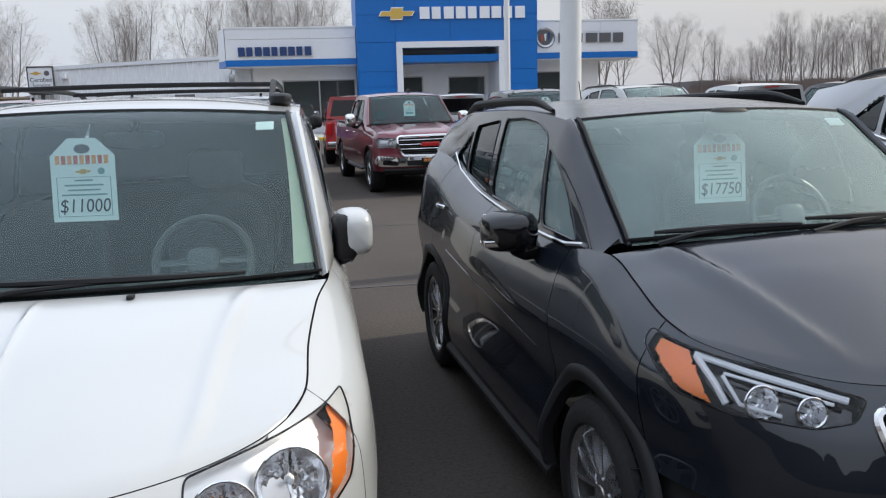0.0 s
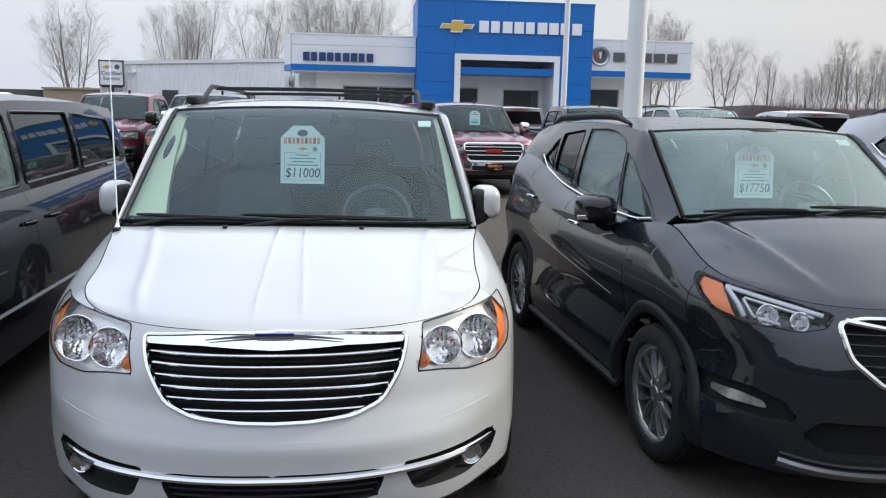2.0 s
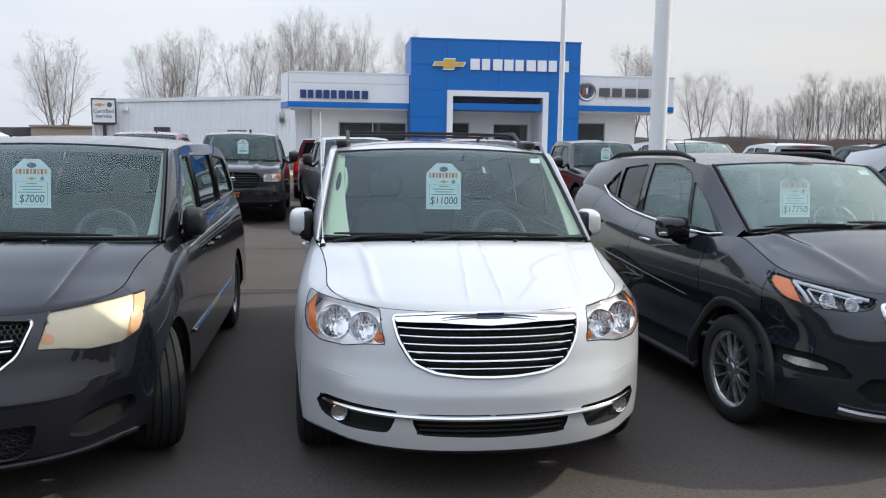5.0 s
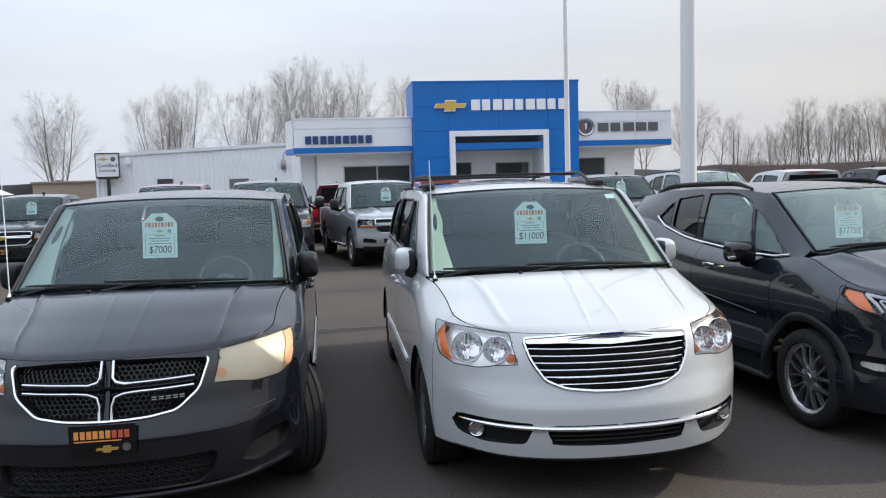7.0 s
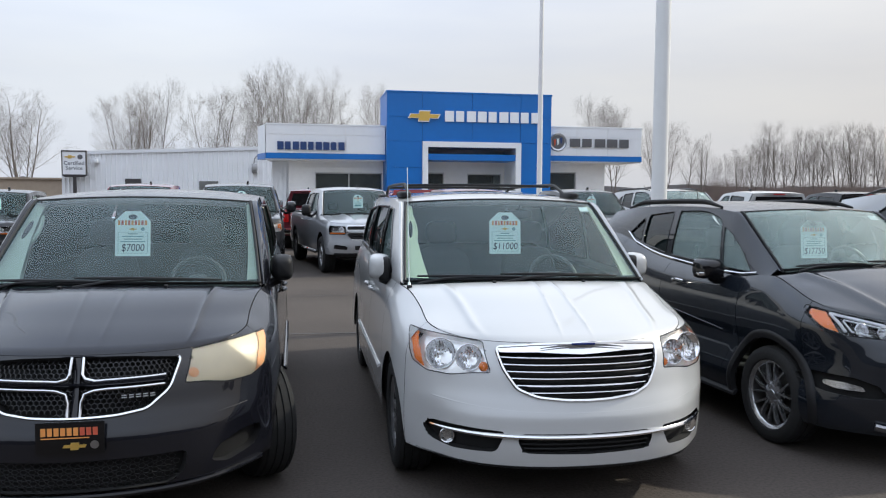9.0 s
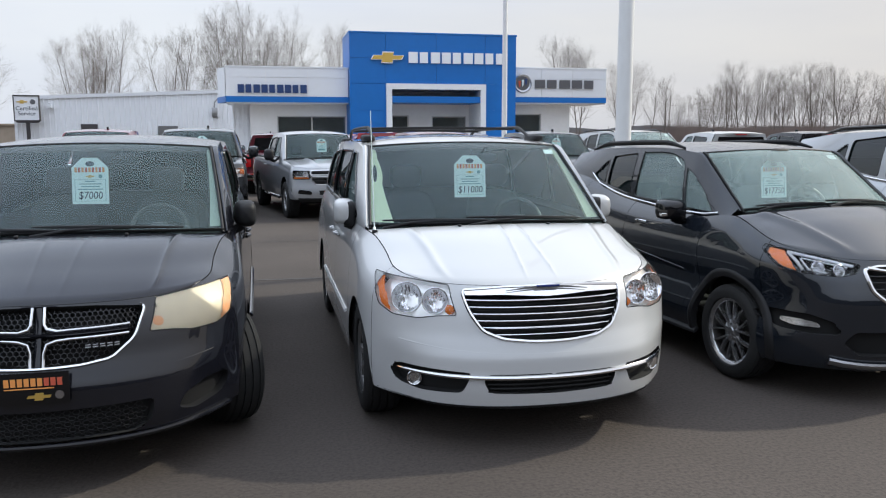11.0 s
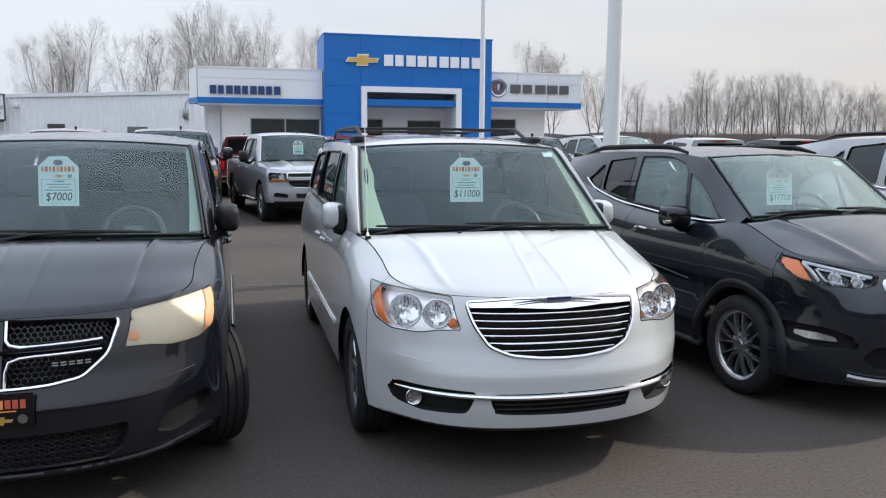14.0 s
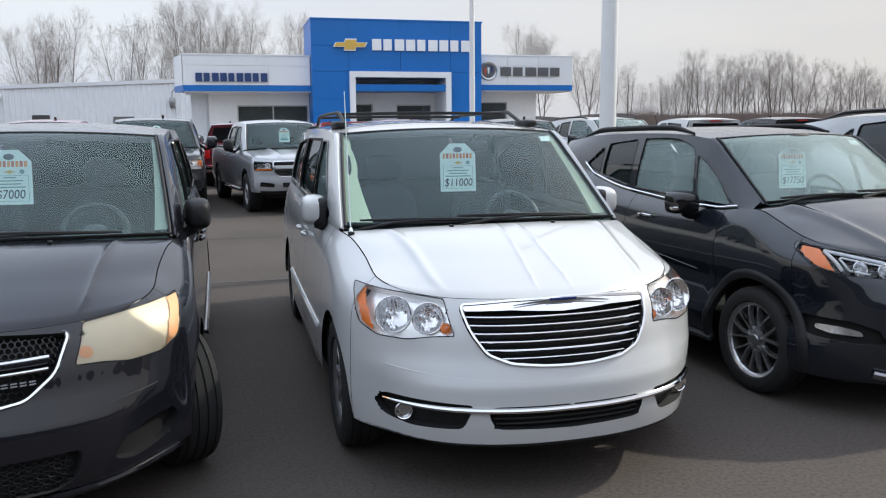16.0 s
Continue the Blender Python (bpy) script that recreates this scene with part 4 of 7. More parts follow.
# ---- vehicles ----
class Body:
    """The lower shell of a vehicle, as a surface over (a, z): a is the way along its plan outline from the nose, z the height.
    The nose is at y = 0, the tail at y = L; the front faces -y."""

    def __init__(s, L, W, Df, mf, Dr, mr, front, side, rear, top, shoulder, low=0.22, corner=((0, 0), (2, 0))):
        s.L, s.W = L, W
        pts = []
        wide = lambda y: W * (1 - 0.012 * ((y - L * 0.45) / (L * 0.5)) ** 2)
        for k in range(121):
            p = math.pi / 2 * k / 120
            y = Df * (1 - math.cos(p) ** (2 / mf))
            pts.append((wide(y) * math.sin(p) ** (2 / mf), y))
        for k in range(1, 60):
            y = Df + (L - Dr - Df) * k / 60
            pts.append((wide(y), y))
        for k in range(121):
            p = math.pi / 2 * (1 - k / 120)
            y = L - Dr * (1 - math.cos(p) ** (2 / mr))
            pts.append((wide(y) * math.sin(p) ** (2 / mr), y))
        P = np.array(pts)
        A = np.r_[0, np.cumsum(np.hypot(*np.diff(P, axis=0).T))]
        s.end = A[-1]
        s.A = np.linspace(0, s.end, 700)
        s.X, s.Y = np.interp(s.A, A, P[:, 0]), np.interp(s.A, A, P[:, 1])
        tx, ty = np.gradient(s.X), np.gradient(s.Y)
        k = np.ones(25) / 25
        pad = lambda v, g: np.convolve(np.r_[g * v[12:0:-1], v, g * v[-2:-14:-1]], k, "valid")
        tx, ty = pad(tx, 1), pad(ty, -1)
        n = np.hypot(tx, ty)
        s.NX, s.NY = ty / n, -tx / n
        s.tab = [tuple(float(c) for c in r) for r in zip(s.X, s.Y, s.NX, s.NY)]
        s.front, s.side, s.rear = smooth_curve(*zip(*front)), smooth_curve(*zip(*side)), smooth_curve(*zip(*rear))
        s.cor = smooth_curve(*zip(*corner))
        s.topf, s.shf, s.low = smooth_curve(*zip(*top)), smooth_curve(*zip(*shoulder)), low

    def at(s, a):
        k = a / s.end * 699
        i = min(int(k), 698)
        t = k - i
        p, q = s.tab[i], s.tab[i + 1]
        return p[0] + (q[0] - p[0]) * t, p[1] + (q[1] - p[1]) * t, p[2] + (q[2] - p[2]) * t, p[3] + (q[3] - p[3]) * t

    def top(s, a):
        return s.topf(s.at(abs(a))[1] if abs(a) > 1e-9 else 0.0)

    def base(s, a, z):
        sg = -1 if a < 0 else 1
        x, y, nx, ny = s.at(min(abs(a), s.end))
        wf, wr = step01(0.3, 0.9, -ny), step01(0.3, 0.9, ny)
        d = (1 - wf - wr) * s.side(z)
        if wf:
            d += wf * s.front(z) - s.cor(z) * 4 * wf * (1 - wf)
        if wr:
            d += wr * s.rear(z)
        zt = s.topf(y)
        h = 0.18
        t = max(0.0, (z - (zt - h)) / h)
        d += s.shf(y) * t ** 2.4
        return Vector((sg * (x - nx * d), y - ny * d, z))

    def surf(s, a, z, off=0.0):
        p = s.base(a, z)
        if off:
            e = 0.012
            a0, a1 = max(a - e, -s.end), min(a + e, s.end)
            n = (s.base(a1, z) - s.base(a0, z)).cross(s.base(a, z + e) - s.base(a, z - e)).normalized()
            p = p + n * off
        return p

    def edge(s, a, off=0.0):
        return s.surf(a, s.top(a), off)

    def aof(s, x, z):
        """The place along the outline where the front shows the width x at height z."""
        lo, hi = 0.0, 2.2
        for _ in range(30):
            m = (lo + hi) / 2
            lo, hi = (m, hi) if s.base(m, z).x < x else (lo, m)
        return (lo + hi) / 2

    def ay(s, y):
        return float(np.interp(y, s.Y, s.A))

    def half(s, pts, r=0.03):
        """A half outline from the middle line and back to it, its free corners rounded."""
        p = [(s.aof(x, z) if x > 0.001 else 0.0, z) for x, z in pts]
        q = rounded(p, r)
        return [p[0]] + q[5:-5] + [p[-1]]

    def poly(s, pts, r=0.02):
        return rounded([(s.aof(x, z) if x > 0.001 else 0.0, z) for x, z in pts], r) if r else [(s.aof(x, z) if x > 0.001 else 0.0, z) for x, z in pts]


def both(poly):
    """A half outline that starts and ends on the middle line, closed over it."""
    return poly + [(-a, z) for a, z in reversed(poly)]


def mirror_poly(poly):
    return [(-a, z) for a, z in reversed(poly)]


def coons(bottom, top, left, right, nu, nv, bulge=None):
    """A patch between four edge curves of one parameter each."""
    c00, c10, c01, c11 = bottom(0), bottom(1), top(0), top(1)

    def f(u, v):
        p = bottom(u) * (1 - v) + top(u) * v + left(v) * (1 - u) + right(v) * u - (c00 * (1 - u) * (1 - v) + c10 * u * (1 - v) + c01 * (1 - u) * v + c11 * u * v)
        return p + bulge(u, v) if bulge else p
    return grid(f, np.linspace(0, 1, nu), np.linspace(0, 1, nv)), f


def arc(corner, dy, dz, push=0.0):
    """A bowed line across the car between mirrored corners; u from 0 (left) to 1."""
    x, y, z = corner

    def f(u):
        t = 2 * u - 1
        return Vector((x * t, y - dy * (1 - t * t), z + dz * (1 - t * t)))
    return f


WHEELS = {}


def wheel_geo(style, r, w, rr):
    """Tyre, rim and spokes round the x axis, outer face at +x."""
    key = (style, r, w, rr)
    if key in WHEELS:
        return WHEELS[key]
    h = w / 2
    tyre = lathe([(rr, h * 0.8), (rr + 0.012, h * 0.97), ((rr + r) / 2, h * 1.05), (r - 0.03, h * 0.98), (r - 0.01, h * 0.86), (r - 0.002, h * 0.66), (r - 0.010, h * 0.64), (r - 0.010, h * 0.58), (r, h * 0.56), (r, h * 0.26), (r - 0.010, h * 0.24), (r - 0.010, h * 0.18), (r, h * 0.16), (r, -h * 0.16), (r - 0.010, -h * 0.18), (r - 0.010, -h * 0.24), (r, -h * 0.26), (r, -h * 0.56), (r - 0.01, -h * 0.64), (r - 0.01, -h * 0.86), (r - 0.03, -h * 0.98), (rr, -h * 0.8)], 48)
    barrel = lathe([(rr - 0.03, -h * 0.8), (rr - 0.035, h * 0.4), (rr - 0.02, h * 0.68)], 48)
    rim = lathe([(rr - 0.02, h * 0.68), (rr - 0.016, h * 0.74), (rr + 0.004, h * 0.86), (rr + 0.008, h * 0.8), (rr, h * 0.5)], 48)
    disc = lathe([(0.0, -h * 0.1), (rr * 0.62, -h * 0.1), (rr * 0.62, -h * 0.3)], 32)
    spokes = []

    def spoke(a0, a1, w0, w1, r0=0.05, r1=None, x0=0.62, x1=0.72):
        r1 = r1 or rr - 0.015
        V = []
        for t in (0, 0.35, 0.7, 1):
            q, c, ww = r0 + (r1 - r0) * t, a0 + (a1 - a0) * t, w0 + (w1 - w0) * t
            xx = h * (x0 + (x1 - x0) * t + 0.1 * math.sin(math.pi * t))
            for sx, sw in ((1, -0.7), (1, 0.7), (0.2, 1.2), (0.2, -1.2)):
                c2 = c + sw * ww / 2 / max(q, 0.04)
                V.append((xx if sx == 1 else xx - 0.03, q * math.cos(c2), q * math.sin(c2)))
        F = []
        for i in range(3):
            for k in range(4):
                F.append((i * 4 + k, i * 4 + (k + 1) % 4, i * 4 + 4 + (k + 1) % 4, i * 4 + 4 + k))
        spokes.append((V, F))
    T = 2 * math.pi
    if style == "twin":
        for k in range(7):
            for sg in (-1, 1):
                spoke(T * k / 7 + sg * 0.08, T * k / 7 + sg * 0.26, 0.02, 0.018)
    elif style == "seven":
        for k in range(7):
            spoke(T * k / 7, T * k / 7 + 0.06, 0.05, 0.04)
    else:
        for k in range(6):
            spoke(T * k / 6 - 0.05, T * k / 6 - 0.14, 0.05, 0.03)
            spoke(T * k / 6 + 0.05, T * k / 6 + 0.14, 0.05, 0.03)
    hub = lathe([(0.0, h * 0.74), (0.03, h * 0.74), (0.034, h * 0.7), (0.06, h * 0.66), (0.085, h * 0.6), (0.09, h * 0.3)], 24)
    nuts = [moved(lathe([(0.0, h * 0.71), (0.009, h * 0.7), (0.011, h * 0.55)], 8), Matrix.Translation((0, 0.055 * math.cos(T * k / 5), 0.055 * math.sin(T * k / 5)))) for k in range(5)]
    WHEELS[key] = mesh_of("tyre", *tyre), mesh_of("rim", *join(rim, *spokes)), mesh_of("brake_disc", *disc), mesh_of("hub_cap", *join(hub, *nuts)), mesh_of("barrel", *barrel)
    return WHEELS[key]


def add_wheel(car, x, y, r, w, rr, style, mat, turn=0.0):
    """One wheel under a car, its outer face away from the middle."""
    tm, rm, dm, hm, bm_ = wheel_geo(style, r, w, rr)
    wh = new("wheel")
    wh.parent = car
    wh.matrix_local = pose(x, y, r, 0, 0, turn + (180 if x < 0 else 0)) @ pose(0, 0, 0, 20 * y, 0, 0)
    for n, me, mt in (("tyre", tm, "rubber"), ("rim", rm, mat), ("brake_disc", dm, "disc"), ("hub_cap", hm, mat), ("barrel", bm_, "disc")):
        part(n, me, mt, wh)
    return wh


def blob(w, d, h, e=0.55, n=12):
    """A rounded cushion shape of the given width, depth and height."""
    sg = lambda v: math.copysign(abs(v) ** e, v)
    return grid(lambda u, v: (w / 2 * sg(math.cos(u)) * sg(math.cos(v)), d / 2 * sg(math.sin(u)) * sg(math.cos(v)), h / 2 * sg(math.sin(v))), np.linspace(0, 2 * math.pi, 2 * n + 1), np.linspace(-math.pi / 2, math.pi / 2, n + 1))


def panels(car, b, cuts, seams, names, mat, arches, step, fine, holes_front, shell=True):
    """The painted side and front panels: one for the front fascia, then one a side for each stretch between the seams."""
    def low(a):
        y = b.at(a)[1]
        z = b.low
        for cy, cr, cz in arches:
            d = abs(y - cy)
            if d < cr:
                z = max(z, cz + math.sqrt(cr * cr - d * d))
        return z

    def columns(a0, a1):
        keys = [a0, a1]
        for cy, cr, cz in arches:
            ac = b.ay(cy)
            for k in range(17):
                keys.append(ac + cr * 0.9995 * math.cos(math.pi * k / 16))
        keys = sorted({round(k, 4) for k in keys if a0 - 1e-4 <= k <= a1 + 1e-4})
        out = []
        for p, q in zip(keys[:-1], keys[1:]):
            n = max(1, int(math.ceil((q - p) / step)))
            out += [p + (q - p) * i / n for i in range(n)]
        return out + [a1]

    def sheet(a0, a1, off, rows, holes=(), full=False):
        us = columns(a0, a1) if not full else list(np.linspace(a0, a1, int((a1 - a0) / fine) + 1))
        vs = np.linspace(0, 1, rows)
        # heights run from the lower edge (arches included) to the top line; the cut-outs are set in true heights
        zmax = max(b.top(a) for a in us) + 0.001
        if full:
            zs = np.linspace(b.low, zmax, rows)

            def lift(a, z):
                k = b.top(a) - 0.16
                return (a, z if z < k else k + (z - k) / 0.16 * (zmax - k))
            cut = [[lift(a, z) for a, z in dense(h, 0.012)] for h in holes]
            uv, F = cut_grid(us, zs, None, cut, lock_u=0.0)
            V = []
            for a, z in uv:
                t = (z - b.low) / (zmax - b.low)
                ztop = b.top(a)
                zz = z if z < ztop - 0.16 else ztop - 0.16 + (z - (ztop - 0.16)) / max(zmax - (ztop - 0.16), 1e-6) * 0.16
                V.append(tuple(b.surf(a, zz, off)))
            return V, F
        return grid(lambda a, v: b.surf(a, low(a) + (b.top(a) - low(a)) * v, off), us, vs)

    a1 = seams[0]
    g = 0.0025
    fr = sheet(0.0, a1 - g, 0.0, max(18, int(0.75 / fine)), holes_front, True)
    part("front_fascia", join(fr, mirrored(fr)), mat, car)
    edges = list(seams) + [b.end]
    for (p, q), nm in zip(zip(edges[:-1], edges[1:]), names):
        geo = sheet(p + g, q - g if q < b.end else q, 0.0, 18)
        for side in (geo, mirrored(geo)):
            part(nm, side, mat, car)
    if shell:
        # added black shell, so shut gaps and wheel wells read as shade
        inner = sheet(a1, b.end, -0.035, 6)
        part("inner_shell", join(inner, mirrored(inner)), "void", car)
    return low


def lamp(car, b, poly, sign, depth=0.07, bowls=(), amber=None, lens="lens", back="reflector", inner_amber=None, bar=None):
    """A head lamp sunk into the shell: bowl housing, reflectors, amber piece, bead and clear cover."""
    pl = poly if sign > 0 else mirror_poly(poly)
    fn = b.surf
    h = part("headlight", join(region(fn, pl, -depth, 0.025), rim_wall(fn, pl, 0.0, -depth)), back, car, "clear headlight with chrome reflectors")
    for x, z, r in bowls:
        a = sign * b.aof(x, z)
        p = fn(a, z, -0.03)
        n = (fn(a, z, 0.0) - fn(a, z, -0.05)).normalized()
        n = (n * 0.5 + Vector((0, -1, 0))).normalized()
        m = Matrix.Translation(p) @ n.to_track_quat("Z", "Y").to_matrix().to_4x4()
        flute = lambda u, v: ((0.012 + (r - 0.012) * v) * math.cos(u), (0.012 + (r - 0.012) * v) * math.sin(u), -0.016 + 0.042 * v ** 2.2 + 0.0035 * math.cos(9 * r * v * math.cos(u) / r * 3.3) * min(1, 4 * v * (1 - v) * 1.5))
        part("reflector_bowl", moved(grid(flute, np.linspace(0, 2 * math.pi, 49), np.linspace(0, 1, 9)), m), "reflector", h)
        part("bulb", moved(lathe([(0.0, 0.018), (0.007, 0.014), (0.009, -0.03)], 12, "z"), m), "lamp_white", h)
        part("bowl_ring", moved(tube([(r * 1.03 * math.cos(k * 0.2618), r * 1.03 * math.sin(k * 0.2618), 0.028) for k in range(24)], 0.0035, 6, True), m), "chrome", h)
    if amber:
        part("amber_reflector", region(fn, amber if sign > 0 else mirror_poly(amber), -0.012, 0.008), "amber", h, "amber side marker")
    if inner_amber:
        x, z, r = inner_amber
        a = sign * b.aof(x, z)
        p = fn(a, z, -0.03)
        n = (fn(a, z, 0.0) - fn(a, z, -0.05)).normalized()
        m = Matrix.Translation(p) @ (n * 0.4 + Vector((0, -1, 0))).normalized().to_track_quat("Z", "Y").to_matrix().to_4x4()
        part("indicator_bulb", moved(lathe([(0.0, 0.02), (r * 0.7, 0.016), (r, 0.0), (r, -0.02)], 16, "z"), m), "amber", h)
    if bar:
        for pts, rad in bar:
            part("light_bar", strip(fn, [(sign * b.aof(x, z), z) for x, z in pts], -0.012, rad, 8), "lamp_white", h, "white light guide")
    part("cover", region(fn, pl, 0.003, 0.02), lens, h)
    part("seal", border(fn, pl, 0.0, 0.0027), "plastic", h)
    return h


def tag_card(car, m, price, w=0.235, h=0.31):
    """A pale green price card that hangs behind the windscreen."""
    c = w * 0.28
    t = thing("price_tag", m, "pale green price card hanging behind the windscreen", "price tag", "price tags")
    hole = [(0.03 * math.cos(k * 0.785) + 0.0, 0.018 * math.sin(k * 0.785) + h / 2 - 0.04) for k in range(8)]
    part("card", prism([(-w / 2, -h / 2), (w / 2, -h / 2), (w / 2, h / 2 - c), (w / 2 - c, h / 2), (-w / 2 + c, h / 2), (-w / 2, h / 2 - c)], 0, 0.002), "tag", t, smooth=False)
    part("string_hole", prism(hole, -0.002, 0.0), "ink", t, smooth=False)
    for i in range(9):
        x = -w * 0.42 + i * w * 0.094
        part("bar", box(x, -0.002, h * 0.19, x + w * 0.065, 0, h * 0.19 + 0.032), "ink_red" if i % 2 else "ink_orange", t, smooth=False)
    part("gold_emblem", moved(bowtie(w * 0.24, 0.018, 0, -0.002, 0), pose(0, 0, h * 0.1)), "gold", t, smooth=False)
    part("round_emblem", moved(lathe([(0, -0.002), (0.013, -0.002), (0.013, 0)], 12, "y"), pose(w * 0.28, 0, h * 0.1)), "ink_grey", t)
    part("ruled_box", join(box(-w * 0.42, -0.0015, -h * 0.44, w * 0.42, 0, -h * 0.435), box(-w * 0.42, -0.0015, h * 0.03, w * 0.42, 0, h * 0.035), box(-w * 0.42, -0.0015, -h * 0.44, -w * 0.41, 0, h * 0.03), box(w * 0.41, -0.0015, -h * 0.44, w * 0.42, 0, h * 0.03)), "ink_grey", t, smooth=False)
    for k, ww in enumerate((0.28, 0.6, 0.5, 0.7)):
        z = -0.005 - k * 0.018
        part("bar", box(-w * ww / 2, -0.0015, z, w * ww / 2, 0, z + 0.006), "ink_grey", t, smooth=False)
    if not price:
        part("bar", box(-w * 0.33, -0.0015, -h * 0.38, w * 0.33, 0, -h * 0.24), "ink_grey", t, smooth=False)
        return t
    me = text_mesh("$" + price, 0.072, 0.0005, shear=0.12, wide=0.85)
    me.transform(pose(0, -0.003, -h * 0.32))
    part("price", me, "ink", t, "handwritten price")
    return t


def plate(car, b, z, w=0.31, h=0.155, off=0.03, mats=("gloss_black", "ink_orange")):
    p = b.surf(0, z, 0)
    q = part("show_plate", moved(box(-w / 2, -0.006, -h / 2, w / 2, 0.004, h / 2, 0.003), pose(0, p.y - off, z)), mats[0], car, "black show plate with orange bars")
    for i in range(9):
        x = -w * 0.42 + i * w * 0.094
        part("bar", moved(box(x, -0.009, 0.012, x + w * 0.07, -0.005, 0.05), pose(0, p.y - off, z)), "ink_red" if i > 5 else "ink_orange", q, smooth=False)
    part("underline", moved(box(-w * 0.42, -0.009, -0.002, w * 0.28, -0.005, 0.003), pose(0, p.y - off, z)), "ink_orange", q, smooth=False)
    part("gold_emblem", moved(bowtie(0.11, 0.035, 0, -0.009, -0.005), pose(0.02, p.y - off, z - 0.04)), "gold", q, smooth=False)
    part("round_emblem", moved(lathe([(0, -0.009), (0.02, -0.009), (0.02, -0.005)], 14, "y"), pose(0.11, p.y - off, z - 0.035)), "satin", q)


def cabin(car, b, mat, base_y, base_in, header, rail, roof_end, cowl, head_bow, crown, windows, glass, ws_inset=0.045, interior="trim_dark", pillar_trim=None, roof_mat=None, seal_w=0.011, side_trim="gloss_black", bulge=0.02, seats=True, rear=True, res=1.0, foot_up=0.0):
    """Windscreen, pillars, roof, side frames with their panes, and what shows inside.
    base_y: where the pillar's foot leaves the belt; header: (x, y, z) of the windscreen's top corner; rail: heights and half widths of the
    roof's edge from there back; cowl: (dy, dz) bow of the windscreen's foot."""
    a0 = b.ay(base_y)
    foot = b.edge(a0)
    foot = Vector((foot.x - base_in, foot.y, foot.z + 0.005 + foot_up))
    hx, hy, hz = header
    ry = [base_y, base_y + (hy - base_y) * 0.33, base_y + (hy - base_y) * 0.67, hy] + [p[0] for p in rail]
    rz = [foot.z + 0.012, foot.z + (hz - foot.z) * 0.36, foot.z + (hz - foot.z) * 0.71, hz] + [p[1] for p in rail]
    rx = [foot.x, foot.x + (hx - foot.x) * 0.3, foot.x + (hx - foot.x) * 0.66, hx] + [p[2] for p in rail]
    RZ, RX = smooth_curve(ry, rz), smooth_curve(ry, rx)
    R = lambda y: Vector((RX(y), y, RZ(y)))
    belt = lambda y: b.edge(b.ay(y))

    def side(y, z, off=0.0):
        p, q = belt(y), R(y)
        t = (z - p.z) / max(q.z - p.z, 0.01)
        x = p.x + (q.x - p.x) * t + bulge * 4 * t * (1 - t) * min(1, (q.z - p.z) / 0.3)
        return Vector((x + off, y, z))

    # windscreen
    fl, fr = foot - Vector((ws_inset * 0.5, 0, 0)), None
    hl = Vector((hx - ws_inset, hy, hz))
    low = arc((fl.x, fl.y, fl.z), cowl[0], cowl[1])
    high = arc((hl.x, hl.y, hl.z), head_bow[0], head_bow[1])
    edge = lambda s: (lambda v: Vector((s * (RX(base_y + (hy - base_y) * v) - ws_inset * (0.5 + 0.5 * v)), base_y + (hy - base_y) * v, RZ(base_y + (hy - base_y) * v) - 0.004)))
    L_, R_ = edge(-1), edge(1)
    bot = lambda u: low(u)
    ws_b = lambda u, v: Vector((0, -0.03, 0.02)) * (math.sin(math.pi * v) * (1 - (2 * u - 1) ** 4))
    geo, wsf = coons(bot, high, lambda v: L_(v) if 0 < v < 1 else (low(0) if v == 0 else high(0)), lambda v: R_(v) if 0 < v < 1 else (low(1) if v == 0 else high(1)), 25, 13, ws_b)
    wsn = part("windscreen", geo, glass[0], car)
    band = []
    for u in np.linspace(0.0, 1, 41):
        band.append(wsf(float(u), 0.015) + Vector((0, -0.004, 0.004)))
    part("windscreen_seal", join(tube(band, 0.012, 6, False, 0.5), tube([wsf(0.004, float(v)) + Vector((0, -0.005, 0.002)) for v in np.linspace(0, 1, 13)], 0.010, 6), tube([wsf(0.996, float(v)) + Vector((0, -0.005, 0.002)) for v in np.linspace(0, 1, 13)], 0.010, 6), tube([wsf(float(u), 0.99) + Vector((0, -0.004, 0.002)) for u in np.linspace(0, 1, 25)], 0.008, 6)), "plastic", wsn)
    # front pillars between the glass and the side frames
    ys = np.linspace(base_y, hy, 12)
    vv = [(y - base_y) / (hy - base_y) for y in ys]
    pv = [(tuple(R(y)), tuple(wsf(1.0, min(max(v, 0), 1)))) for y, v in zip(ys, vv)]
    pg = [p for q in pv for p in (q[1], tuple((Vector(q[0]) * 0.5 + Vector(q[1]) * 0.5) + Vector((0.006, -0.008, 0.008))), q[0])]
    pf = [(3 * i + k, 3 * i + k + 1, 3 * i + k + 4, 3 * i + k + 3) for i in range(len(ys) - 1) for k in range(2)]
    for geo in ((pg, pf), mirrored((pg, pf))):
        part("front_pillar", geo, mat, car)
    # roof
    end = R(roof_end)
    back = arc((end.x, end.y, end.z), -head_bow[0], crown * 0.7)
    hd = arc((hx, hy, hz), head_bow[0], head_bow[1])
    rl = lambda s: (lambda v: Vector((s * RX(hy + (roof_end - hy) * v), hy + (roof_end - hy) * v, RZ(hy + (roof_end - hy) * v))))
    rb = lambda u, v: Vector((0, 0, crown * (1 - abs(2 * u - 1) ** 3) * math.sin(math.pi * min(max(v, 0), 1)) ** 0.6 * 0.9))
    geo, rf = coons(hd, back, rl(-1), rl(1), 25, 25, rb)
    part("roof", geo, roof_mat or mat, car)
    part("headliner", ([(p[0] * 0.96, p[1], p[2] - 0.05) for p in geo[0]], geo[1]), "trim_dark", car)
    # side frames, cut out for the panes
    y1 = roof_end
    step = 0.035 / res
